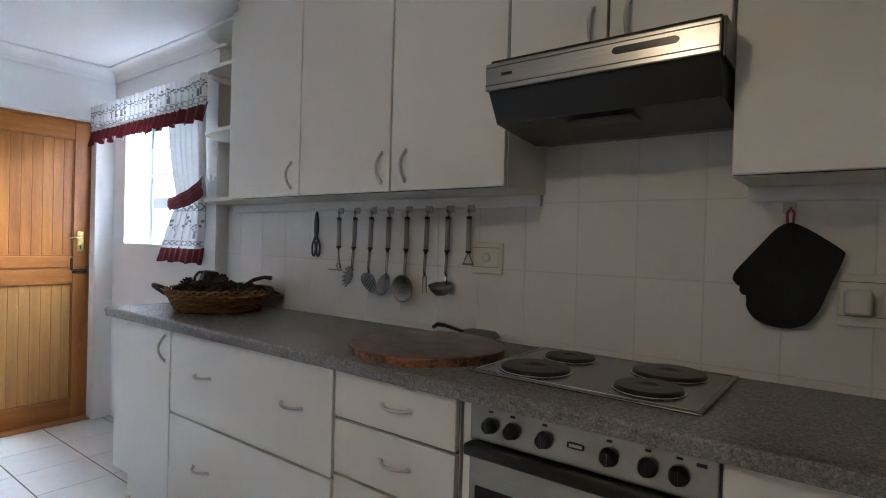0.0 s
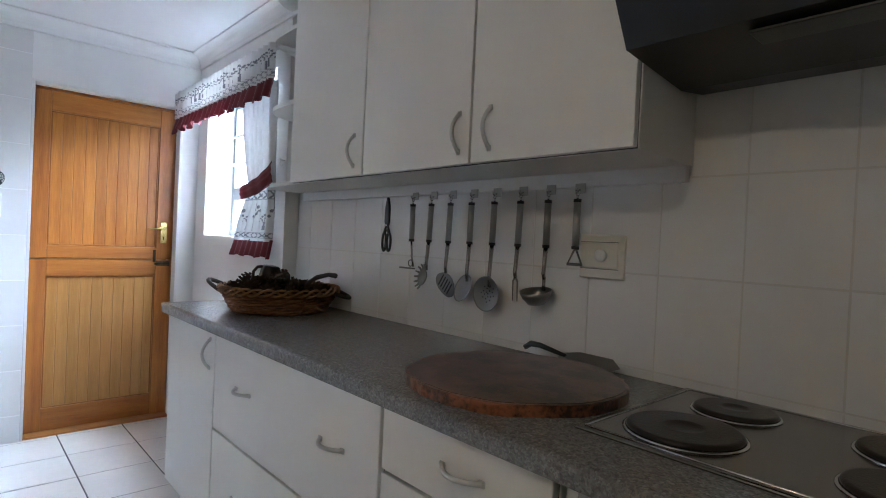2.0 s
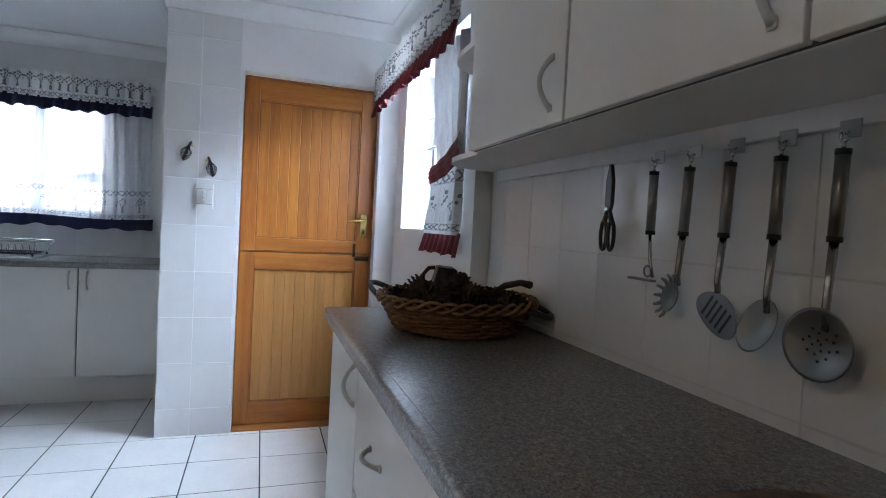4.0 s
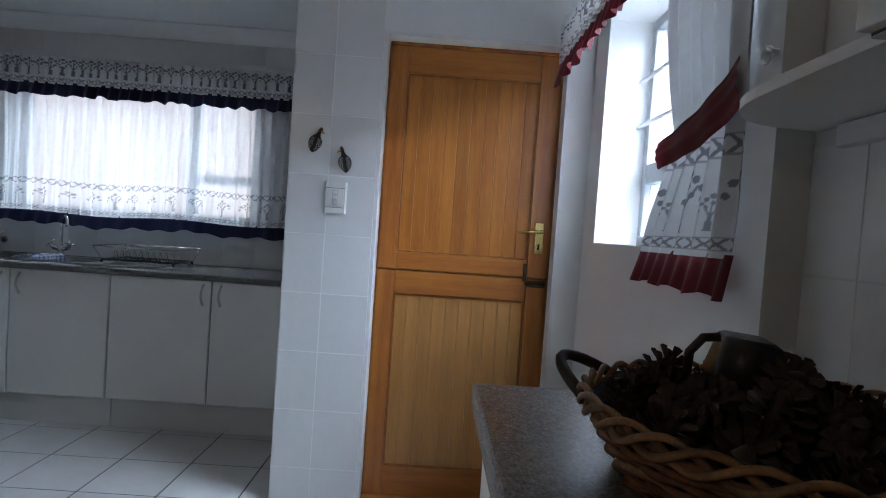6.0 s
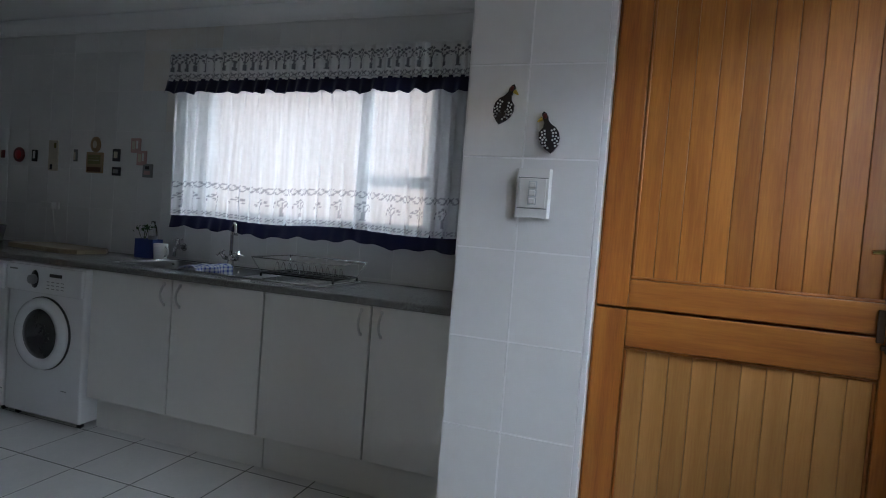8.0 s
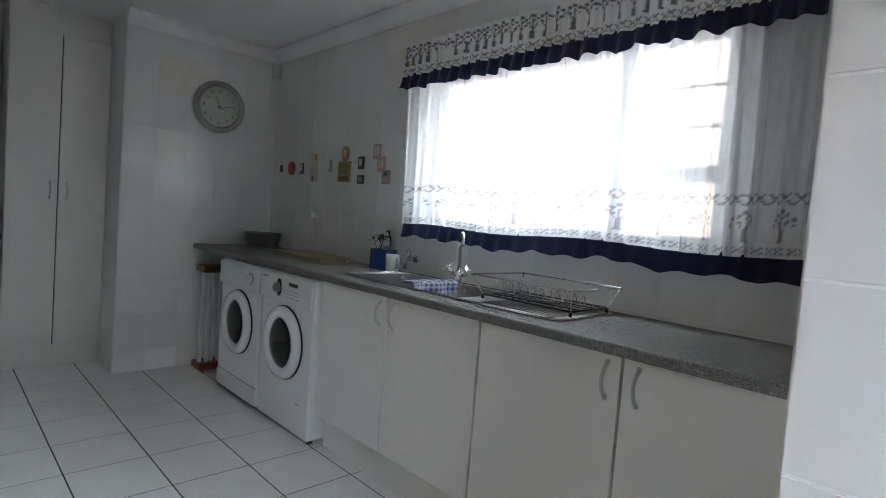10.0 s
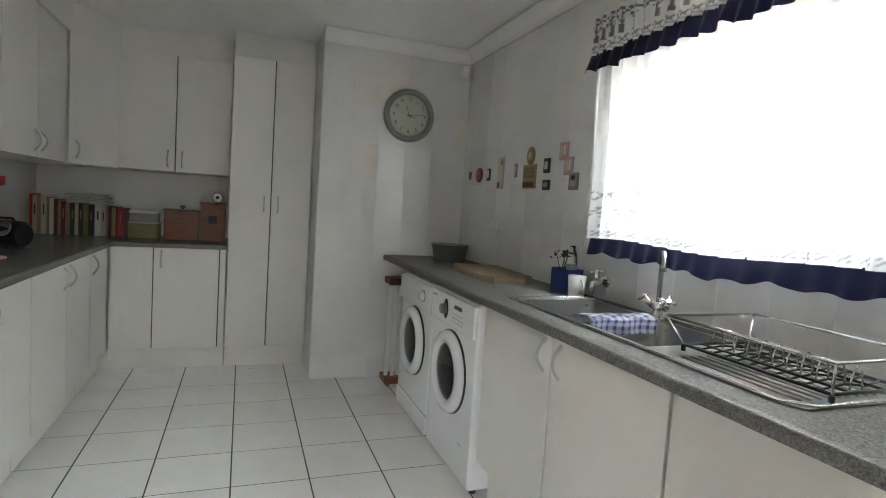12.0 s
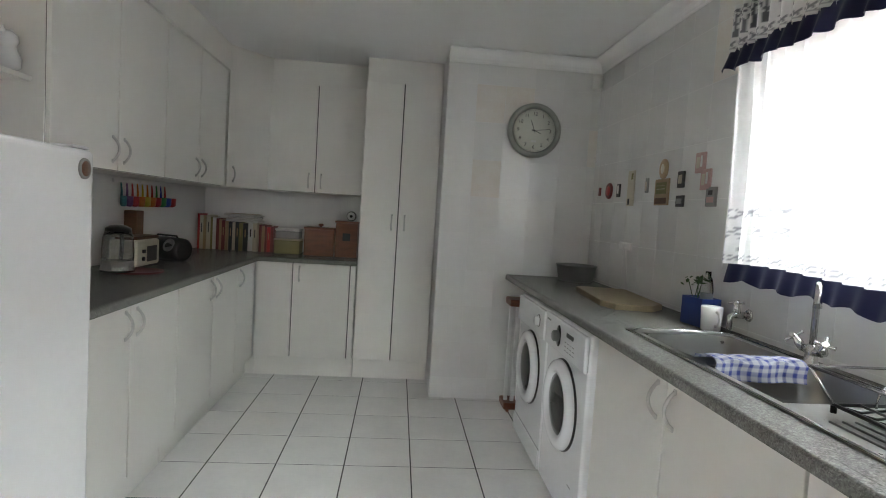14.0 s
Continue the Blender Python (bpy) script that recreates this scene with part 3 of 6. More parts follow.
# corner run
CORNER = "white melamine base cabinets round the corner"
RX = -2.682
for y0, ws, grips in ((-1.272, (0.482, 0.460), (0.437, 0.530)), (-2.216, (0.491, 0.454), (0.445, 0.540))):
    a, b = ws
    cabinet("base_cabinet", pose(RX, y0, 0, 0, 0, -90), a + b, 0.55, Z0 - 0.01, Z1, [("door", 0, a, Z0 - 0.01, Z1, (grips[0], 0.782), False), ("door", a, a + b, Z0 - 0.01, Z1, (grips[1], 0.782), False)], "white melamine base cabinet with two doors", 1, CORNER)
cabinet("base_cabinet", pose(RX, -3.163, 0, 0, 0, -90), 0.44, 0.55, Z0 - 0.01, Z1, [("door", 0, 0.40, Z0 - 0.01, Z1, (0.06, 0.782), False), ("filler", 0.40, 0.44, Z0 - 0.01, Z1, None, False)], "white melamine corner base cabinet", 1, CORNER)
single("plinth_corner", boxed(0, 0.02, 0, 0.085, 0, 0.154), MELAMINE, pose(-2.632, -3.689, 0), "white plinth piece in the corner", "plinth")
cabinet("base_cabinet", pose(-2.700, -3.640, 0, 0, 0, 180), 0.728, 0.575, Z0 - 0.01, Z1, [("door", 0, 0.265, Z0 - 0.01, Z1, None, False), ("door", 0.265, 0.683, Z0 - 0.01, Z1, (0.315, 0.782), False), ("filler", 0.683, 0.728, Z0 - 0.01, Z1, None, False)], "white melamine base cabinet beside the tall cupboard", 1, CORNER)
cabinet("tall_cupboard", pose(-3.432, -3.640, 0, 0, 0, 180), 0.562, 0.575, Z0 - 0.01, 2.218, [("door", 0, 0.281, Z0 - 0.01, 2.218, (0.235, 1.20), False), ("door", 0.281, 0.562, Z0 - 0.01, 2.218, (0.330, 1.20), False)], "tall white melamine cupboard with two narrow doors", 1)
UPPER = "white melamine wall cabinets round the corner"
RB, RT = 1.385, 2.215
for y0, a, b in ((-1.650, 0.485, 0.492), (-2.628, 0.492, 0.505)):
    cabinet("wall_cabinet", pose(-2.432, y0, 0, 0, 0, -90), a + b, 0.305, RB, RT, [("door", 0, a, RB, RT, (a - 0.05, RB + 0.095), False), ("door", a, a + b, RB, RT, (a + 0.05, RB + 0.095), False)], "white melamine wall cabinet with two doors", 0, UPPER)
cabinet("wall_cabinet", pose(-2.690, -3.918, 0, 0, 0, 180), 0.735, 0.295, RB, RT, [("door", 0, 0.363, RB, RT, (0.315, RB + 0.095), False), ("door", 0.363, 0.735, RB, RT, (0.410, RB + 0.095), False)], "white melamine wall cabinet above the corner counter", 0, UPPER)
dc = thing("wall_cabinet", pose(-2.450, -3.628, 0), "white melamine corner wall cabinet with an angled door", "cabinet", UPPER)
part("body", plate(bmesh.new(), [(0.02, -0.01), (0.325, -0.01), (0.325, -0.588), (-0.238, -0.588), (-0.238, -0.275)], RB, RT), MELAMINE, dc)
ang = math.degrees(math.atan2(-0.27, -0.24))
run = math.hypot(0.24, 0.27)
door_bm = boxed(0.006, run - 0.006, -0.016, -0.001, RB + 0.003, RT - 0.003, 0.0025)
turned(door_bm, pose(0.0, -0.008, 0, 0, 0, ang))
leaf = part("door", door_bm, MELAMINE, dc)
hm = turned(handle_mesh(), pose(0, -0.008, 0, 0, 0, ang) @ pose(0.055, -0.016, RB + 0.095))
part("handle", hm, SATIN, leaf, "satin grey bow handle")
single("corner_plinth", boxed(-2.7005, -2.6125, -3.71, -3.69, 0, 0.153), MELAMINE, pose(0, 0, 0), "white plinth panel in the inner corner", "panel")
# panels that close the gap to the ceiling
single("filler_panel", boxed(0, 0.56, 0, 0.50, 0, H - 2.219, 0.002), MELAMINE, pose(-3.994, -4.18, 2.2185), "white filler panel above the tall cupboard", "panel")
single("filler_panel", plate(bmesh.new(), [(-3.425, -3.935), (-2.695, -3.935), (-2.465, -3.66), (-2.465, -1.65), (DIV_X - 0.002, -1.65), (DIV_X - 0.002, BACK_Y + 0.002), (-3.425, BACK_Y + 0.002)], 0, H - RT - 0.002), MELAMINE, pose(0, 0, RT + 0.001), "white filler panel between wall cabinets and ceiling", "panel")
es = thing("corner_shelf", pose(DIV_X - 0.001, -1.648, 0), "white open corner shelves above the refrigerator", "shelf")
for z in (1.665, 2.00):
    out = [(0, 0)] + [(-0.27 * math.cos(a), 0.62 * math.sin(a)) for a in [math.pi / 2 * k / 10 for k in range(11)]]
    part("shelf_board", plate(bmesh.new(), out, z, z + 0.018, 0.002), MELAMINE, es)
part("back_panel", boxed(-0.012, 0, 0, 0.62, 1.60, 2.20), MELAMINE, es)
cat = bmesh.new()
lathe(cat, [(0.030, 0), (0.040, 0.01), (0.042, 0.04), (0.030, 0.07), (0.027, 0.08), (0.034, 0.095), (0.032, 0.115), (0.015, 0.13)], 20)
for s in (-1, 1):
    lathe(cat, [(0.012, 0), (0.008, 0.012), (0.001, 0.026)], 8, (0, s * 0.020, 0.118))
single("cat_figurine", cat, CERAMIC, pose(-2.362, -1.565, 1.6835), "small cream ceramic cat ornament on the open shelf", "figurine")


# ---- stable door ----
def stable_leaf(m, name, z0, z1, rails, panel_z, boards):
    """One leaf of the door in stiles, rails and upright boards; local x runs along the doorway, the face looks along -y."""
    d = thing(name, m, "varnished pine leaf of a stable door, closed", "door")
    part("stile", boxed(0.003, 0.085, 0, 0.042, z0, z1, 0.003), PINE, d)
    part("stile", boxed(0.672, 0.764, 0, 0.042, z0, z1, 0.003), PINE, d)
    for a, b in rails:
        part("rail", boxed(0.0855, 0.6715, 0.001, 0.041, a, b, 0.003), PINE_H, d)
    n, x0, x1 = 10, 0.086, 0.671
    pw = (x1 - x0) / n
    for i in range(n):
        part("plank", boxed(x0 + i * pw + 0.0004, x0 + (i + 1) * pw - 0.0004, 0.014, 0.034, panel_z[0], panel_z[1], 0.0020), boards, d)
    for a, b, c, e in ((x0, x1, panel_z[0], panel_z[0] + 0.009), (x0, x1, panel_z[1] - 0.009, panel_z[1]), (x0, x0 + 0.009, panel_z[0] + 0.0095, panel_z[1] - 0.0095), (x1 - 0.009, x1, panel_z[0] + 0.0095, panel_z[1] - 0.0095)):
        part("bead", boxed(a + 0.0005, b - 0.0005, 0.006, 0.0135, c + 0.0005, e - 0.0005, 0.003), PINE, d)
    return d


BRONZE = material("dull_bronze", (0.075, 0.045, 0.025), 0.5, 0.6, vary=0.2, scale=30)
PINE_PLANK = pine("pine_boards", (0.44, 0.170, 0.025), (0.30, 0.098, 0.013))
PINE_PALE = pine("pale_pine_boards", (0.47, 0.24, 0.068), (0.37, 0.165, 0.038))
PINE_H = pine("pine_rails", (0.43, 0.162, 0.025), (0.29, 0.092, 0.012), 0)
dm = pose(-3.965, 1.003, 0, 0, 0, 90)
upper = stable_leaf(dm, "door_upper_leaf", 1.038, 2.022, [(1.0385, 1.115), (1.905, 2.0215)], (1.115, 1.905), PINE_PLANK)
lower = stable_leaf(dm, "door_lower_leaf", 0.012, 1.032, [(0.0125, 0.145), (0.93, 1.0315)], (0.145, 0.93), PINE_PALE)
bm = bmesh.new()
box(bm, 0.694, 0.734, -0.006, 0, 1.145, 1.285, 0.003)
plate_ob = part("lock_plate", bm, BRASS, upper, "worn brass lock plate")
lv = bmesh.new()
tube(lv, [(0.714, -0.006, 1.245), (0.714, -0.045, 1.245), (0.700, -0.052, 1.245), (0.640, -0.052, 1.238), (0.612, -0.050, 1.236)], [0.010, 0.009, 0.008, 0.007, 0.006], 10)
part("lever", lv, BRASS, plate_ob)
part("keyhole", boxed(0.710, 0.718, -0.0075, -0.006, 1.165, 1.19, 0.001, 1), BLACK, plate_ob)
bolt = thing("door_bolt", dm, "dark metal barrel bolt on the stable door", "bolt")
part("slide_plate", boxed(0.655, 0.672, -0.005, 0, 1.02, 1.10, 0.002), BRONZE, bolt)
part("back_plate", boxed(0.675, 0.755, -0.006, 0, 0.995, 1.025, 0.002), BRONZE, bolt)
part("bar", tube(bmesh.new(), [(0.665, -0.010, 1.01), (0.752, -0.010, 1.01)], 0.007), BRONZE, bolt)
bm = bmesh.new()
box(bm, 0.0, 0.0025, -0.01, 0.05, 0, 2.025)
box(bm, 0.7645, 0.767, -0.01, 0.05, 0, 2.025)
box(bm, 0.003, 0.764, -0.012, 0.05, 2.0235, 2.034)
ob = structure("door_frame", bm, PINE, "varnished pine door frame")
ob.matrix_basis = dm
structure("door_threshold", boxed(-4.08, -3.885, 1.001, 1.769, -0.004, 0.010, 0.003), PINE_FLAT, "worn wooden threshold")
# added board outside the wall that closes off the doorway
structure("door_back_stop", boxed(-4.10, -4.085, 0.9, 1.87, 0, 2.06), PINE_FLAT, "unseen board closing the doorway behind the leaves")

# ---- windows ----
wf = tagged(new("window_1"), "grey framed window with burglar bars in a deep white recess", "window", kind="structure")
wf.location = (0, 0, 0)
FY = 2.06


def bar_frame(parent, u0, u1, z0, z1, t, depth, place):
    """Four bars of a window frame; place turns (u0, u1, d0, d1, z0, z1) into a box."""
    bm = bmesh.new()
    for a, b, c, d in ((u0, u1, z0, z0 + t), (u0, u1, z1 - t, z1), (u0, u0 + t, z0 + t, z1 - t), (u1 - t, u1, z0 + t, z1 - t)):
        place(bm, a, b, depth[0], depth[1], c, d)
    return part("window_frame", bm, ALUMINIUM, parent)


def north(bm, a, b, d0, d1, z0, z1):
    box(bm, a, b, d0, d1, z0, z1, 0.003, 1)


def west(bm, a, b, d0, d1, z0, z1):
    box(bm, d0, d1, a, b, z0, z1, 0.003, 1)


bar_frame(wf, -3.709, -2.721, 1.211, 2.099, 0.04, (FY, FY + 0.05), north)
bm = bmesh.new()
north(bm, -3.669, -2.761, FY + 0.002, FY + 0.048, 1.455, 1.535)
north(bm, -3.225, -3.185, FY + 0.003, FY + 0.047, 1.536, 2.058)
part("transom", bm, ALUMINIUM, wf)
for z in (1.68, 1.86):
    part("burglar_bar", tube(bmesh.new(), [(-3.71, FY - 0.03, z), (-2.72, FY - 0.03, z)], 0.008), TRIM, wf)
part("catch", boxed(-3.0, -2.9, FY - 0.02, FY, 1.535, 1.55, 0.003), ALUMINIUM, wf)
for a, b, c, d in ((-3.668, -3.226, 1.536, 2.058), (-3.184, -2.762, 1.536, 2.058), (-3.668, -2.762, 1.252, 1.454)):
    p = part("pane", boxed(a, b, FY + 0.022, FY + 0.026, c, d), GLASS, wf)
    p.visible_shadow = False
part("window_sill", boxed(-3.709, -2.721, NORTH_Y + 0.002, FY - 0.001, 1.2102, 1.2145), PLASTER, wf)

ww = tagged(new("window_2"), "white framed kitchen window behind sheer curtains", "window", kind="structure")
FX = -5.20
bar_frame(ww, -1.499, 0.069, 1.171, 1.999, 0.045, (FX, FX + 0.05), west)
bm = bmesh.new()
west(bm, -0.40, -0.34, FX + 0.002, FX + 0.048, 1.217, 1.953)
west(bm, -0.339, 0.023, FX + 0.003, FX + 0.047, 1.42, 1.48)
part("mullion", bm, TRIM, ww)
for z in (1.62, 1.77):
    part("burglar_bar", tube(bmesh.new(), [(FX + 0.075, -0.345, z), (FX + 0.075, 0.07, z)], 0.006), ALUMINIUM, ww)
for a, b, c, d in ((-1.453, -0.401, 1.217, 1.953), (-0.339, 0.023, 1.217, 1.419), (-0.339, 0.023, 1.481, 1.953)):
    p = part("pane", boxed(FX + 0.02, FX + 0.024, a, b, c, d), GLASS, ww)
    p.visible_shadow = False


# ---- curtains ----
def tree_ink(u, v, h):
    """A small printed tree of height h whose foot is at (0, 0)."""
    if v < 0 or v > h:
        return 0.0
    t = v / h
    if t < 0.80 and abs(u) < 0.05 * h * max(0.2, 1.6 - 2.6 * t) + 0.0010:
        return 1.0
    for a, b, r in ((0.0, 0.92, 0.07), (-0.13, 0.82, 0.065), (0.14, 0.84, 0.06), (-0.26, 0.70, 0.06), (0.27, 0.72, 0.065), (-0.11, 0.62, 0.05), (0.13, 0.60, 0.05), (0.30, 0.55, 0.05), (-0.33, 0.52, 0.05), (0.02, 0.74, 0.05)):
        if (u / h - a) ** 2 + (t - b) ** 2 < r * r:
            return 1.0
    if 0.35 < t < 0.75 and abs(abs(u / h) - (t - 0.35) * 0.5) < 0.025:
        return 0.9
    return 0.0


def lace_ink(u, v, lo, hi, step=0.032):
    if v < lo or v > hi:
        return 0.0
    q = (v - lo) / (hi - lo)
    if q < 0.08 or q > 0.92:
        return 0.6
    p = (u / step) % 1
    return 0.85 if abs(abs(p - 0.5) * 2 - abs(q - 0.5) * 2) < 0.24 or (abs(p - 0.5) * 2) ** 2 + (abs(q - 0.5) * 2) ** 2 < 0.10 else 0.0


def cloth(width, height, nu, nv, fold, ink=None, shape=None):
    """A hanging cloth in local x (along) and z (up); fold gives how far it stands out, shape moves its points, ink its print."""
    bm = bmesh.new()
    lay = bm.verts.layers.float.new("ink")
    grid = []
    for j in range(nv + 1):
        row = []
        for i in range(nu + 1):
            u, v = width * i / nu, height * j / nv
            x, z = (u, v) if shape is None else shape(u / width, v / height)
            vt = bm.verts.new((x, -fold(u, v), z))
            if ink:
                vt[lay] = ink(u, v)
            row.append(vt)
        grid.append(row)
    for j in range(nv):
        for i in range(nu):
            f = bm.faces.new((grid[j][i], grid[j][i + 1], grid[j + 1][i + 1], grid[j + 1][i]))
            f.smooth = True
    return bm


def folds(step, deep, seed):
    def at(u, v):
        w = noise.noise((u * 2.3 + seed, v * 0.8, seed)) * 0.9
        return deep * (0.5 + 0.5 * math.sin(2 * math.pi * (u / step + w))) + 0.35 * deep * noise.noise((u * 14, v * 2.0, seed + 5))
    return at


def frill(width, height, step, deep, seed, ragged=0.006, shape=None):
    f = folds(step, deep, seed)
    base = shape or (lambda a, b: (a * width, b * height))

    def wavy(a, b):
        x, z = base(a, b)
        return x, z - (1 - b) * (0.010 + ragged * noise.noise((a * width * 16, seed, 1)) + 0.006 * math.sin(a * width * 40))
    return cloth(width, height, max(100, int(width / 0.004)), 14, lambda u, v: f(u, v) * (0.5 + 0.9 * (1 - v / height)) + 0.012 * (1 - v / height), None, wavy)


# red trimmed curtain at the deep window
def valance_bits(e, width, top, white, ruffle, mat, seed, tree):
    f = folds(0.055, 0.022, seed)
    h = top - white
    part("printed_cloth", cloth(width, h, int(width / 0.005), 40, lambda u, v: f(u, v), lambda u, v: max(lace_ink(u, v, 0.012, 0.042, 0.03), tree_ink(((u + 0.02 * math.sin(u * 9)) % 0.060) - 0.030, v - 0.052, tree)), lambda a, b: (a * width, white + b * h)), CLOTH_PRINT_RED, e, "white cotton printed with dark trees")
    part("ruffle", frill(width + 0.03, ruffle, 0.075, 0.018, seed + 3, 0.022, lambda a, b: (a * (width + 0.03) - 0.015, white - ruffle + b * (ruffle + 0.012))), mat, e)
    part("rod", tube(bmesh.new(), [(-0.005, 0.014, top - 0.02), (width + 0.005, 0.014, top - 0.02)], 0.008), TRIM, e)
    for x in (0.0, width):
        part("bracket", boxed(x - 0.008, x + 0.008, 0.014, 0.155, top - 0.03, top - 0.012, 0.002), TRIM, e)


rv = thing("curtain_valance", pose(-3.862, 1.745, 0), "gathered white printed valance with a dark red frill", "valance")
valance_bits(rv, 1.445, 2.120, 1.955, 0.075, CLOTH_RED, 4.0, 0.085)
rc = thing("curtain", pose(-0.068, 1.872, 0), "white curtain with dark red frill, tied back", "curtain")


def drape_edges(z):
    """Left and right edge of the tied panel at a height."""
    pts = [(1.12, -3.085, -2.582), (1.20, -3.050, -2.580), (1.30, -2.995, -2.565), (1.43, -2.895, -2.560), (1.52, -2.875, -2.555), (1.62, -2.915, -2.562), (1.80, -2.965, -2.570), (2.02, -2.990, -2.572)]
    for (z0, a0, b0), (z1, a1, b1) in zip(pts, pts[1:]):
        if z <= z1:
            k = (z - z0) / (z1 - z0)
            return a0 + k * (a1 - a0), b0 + k * (b1 - b0)
    return pts[-1][1:]


def drape(lo, hi):
    def shape(a, b):
        z = lo + b * (hi - lo)
        x0, x1 = drape_edges(z)
        return x0 + a * (x1 - x0), z
    return shape


f7 = folds(0.085, 0.026, 9.0)
part("panel", cloth(0.5, 0.82, 200, 300, f7, lambda u, v: max(lace_ink(u, v, 0.015, 0.045, 0.04), lace_ink(u, v, 0.215, 0.262, 0.05), 0.9 * tree_ink(((u + 0.14) % 0.26) - 0.13, v - 0.052, 0.150), 0.8 * tree_ink(((u + 0.01) % 0.26) - 0.13, v - 0.058, 0.085)), drape(1.20, 2.02)), CLOTH_WHITE, rc, "thin white cotton printed with trees")
part("ruffle", frill(0.53, 0.085, 0.07, 0.013, 12.0, 0.006, lambda a, b: (drape_edges(1.17)[0] - 0.020 * (1 - b) - 0.006 + a * (drape_edges(1.17)[1] - drape_edges(1.17)[0] + 0.012 + 0.02 * (1 - b)), 1.127 + b * 0.082)), CLOTH_RED, rc)


def band(a, b):
    x = -2.915 + a * 0.385
    z = 1.455 + a * 0.100 - 0.02 * math.sin(a * 3.1)
    return x - 0.02 * b, z + (b - 0.5) * (0.070 + 0.035 * a) + 0.003 * math.sin(a * 6)


part("tieback", cloth(0.40, 0.10, 60, 12, lambda u, v: 0.036 + 0.008 * math.sin(math.pi * v / 0.10) + 0.002 * math.sin(u * 50) + 0.002 * math.sin(v * 190), None, band), CLOTH_RED, rc, "dark red ruffled tieback")
ring = bmesh.new()
tube(ring, [(-2.515 + 0.016 * math.cos(a), -0.005, 1.595 + 0.016 * math.sin(a)) for a in [2 * math.pi * k / 16 for k in range(17)]], 0.0035, 6)
part("ring", ring, TRIM, rc)
part("hook", tube(bmesh.new(), [(-2.515, 0.017, 1.607), (-2.515, -0.008, 1.607), (-2.515, -0.015, 1.617)], 0.003), TRIM, rc)

# navy trimmed sheer curtain over the sink; local x runs along +y of the room
CW = 1.90
bv = thing("curtain_valance", pose(-4.925, -1.545, 0, 0, 0, 90), "gathered white printed valance with a navy frill", "valance")
valance_bits(bv, CW, 2.118, 1.948, 0.060, CLOTH_NAVY, 21.0, 0.105)
bc = thing("curtain", pose(-4.985, -1.515, 0, 0, 0, 90), "sheer white curtain with printed trees and a navy frill", "curtain")
f8 = folds(0.082, 0.046, 31.0)
f9 = folds(0.018, 0.006, 35.0)
part("panel", cloth(CW - 0.02, 0.88, 380, 120, lambda u, v: f8(u, v) + f9(u, v), lambda u, v: max(lace_ink(u, v, 0.008, 0.036, 0.03), lace_ink(u, v, 0.165, 0.205, 0.034), 0.85 * tree_ink(((u + 0.03 * math.sin(u * 7)) % 0.135) - 0.067, v - 0.045, 0.105)), lambda a, b: (a * (CW - 0.02), 1.168 + b * 0.88 + 0.008 * math.sin(a * 13))), CLOTH_SHEER, bc, "thin sheer white voile with a printed border")
part("ruffle", frill(CW + 0.02, 0.068, 0.09, 0.009, 38.0, 0.004, lambda a, b: (a * (CW + 0.02) - 0.02, 1.106 + b * 0.068 + 0.008 * math.sin(a * 13) + 0.006 * math.sin(a * 31))), CLOTH_NAVY, bc)
part("rod", tube(bmesh.new(), [(0, 0.02, 2.04), (CW - 0.02, 0.02, 2.04)], 0.006), TRIM, bc)

# ---- cooking side things ----
ov = thing("oven", pose(-0.209, 1.372, 0.019), "built-in steel oven with black handle and six knobs", "oven")
part("body", boxed(-0.285, 0.285, 0.022, 0.58, 0.17, 0.862), STEEL, ov)
fascia = part("control_panel", boxed(-0.282, 0.282, 0, 0.021, 0.768, 0.860, 0.003), STEEL, ov, "brushed steel control panel")
for x in (-0.222, -0.162, -0.078, 0.072, 0.152, 0.212):
    k = bmesh.new()
    lathe(k, [(0.020, 0), (0.020, 0.004), (0.0165, 0.006), (0.0155, 0.020), (0.013, 0.022)], 24)
    box(k, -0.0025, 0.0025, -0.014, 0.014, 0.021, 0.026, 0.001, 1)
    kn = part("knob", turned(k, pose(x, 0, 0.812, 90)), BLACK, fascia)
    part("mark", boxed(x - 0.006, x + 0.006, -0.0008, 0, 0.843, 0.848), BLACK, fascia)
o = []
for k in range(24):
    a = 2 * math.pi * k / 24
    o.append((0.020 * (1 if math.cos(a) > 0 else -1) * min(1, abs(math.cos(a)) * 1.6), 0.0075 * math.sin(a)))
part("badge", turned(plate(bmesh.new(), o, 0, 0.0012), pose(-0.003, 0, 0.816, 90)), BLACK, fascia)
part("badge_face", boxed(-0.018, 0.012, -0.0018, -0.0012, 0.8125, 0.8195), STEEL, fascia)
part("display", boxed(0.243, 0.262, -0.0012, 0, 0.838, 0.845), BLACK, fascia)
odoor = part("oven_door", boxed(-0.282, 0.282, 0, 0.021, 0.20, 0.732, 0.003), STEEL, ov)
part("window_glass", boxed(-0.262, 0.262, -0.003, 0, 0.26, 0.655, 0.001, 1), BLACK_GLOSS, odoor, "black oven glass")
part("handle", boxed(-0.284, 0.284, -0.030, 0.014, 0.734, 0.764, 0.008, 3), BLACK, odoor, "black bar handle")
part("base_plate", boxed(-0.282, 0.282, 0.03, 0.05, -0.019, 0.165), MELAMINE, ov)
part("side_strip", boxed(-0.309, -0.286, 0.012, 0.03, -0.019, 0.862), MELAMINE, ov)

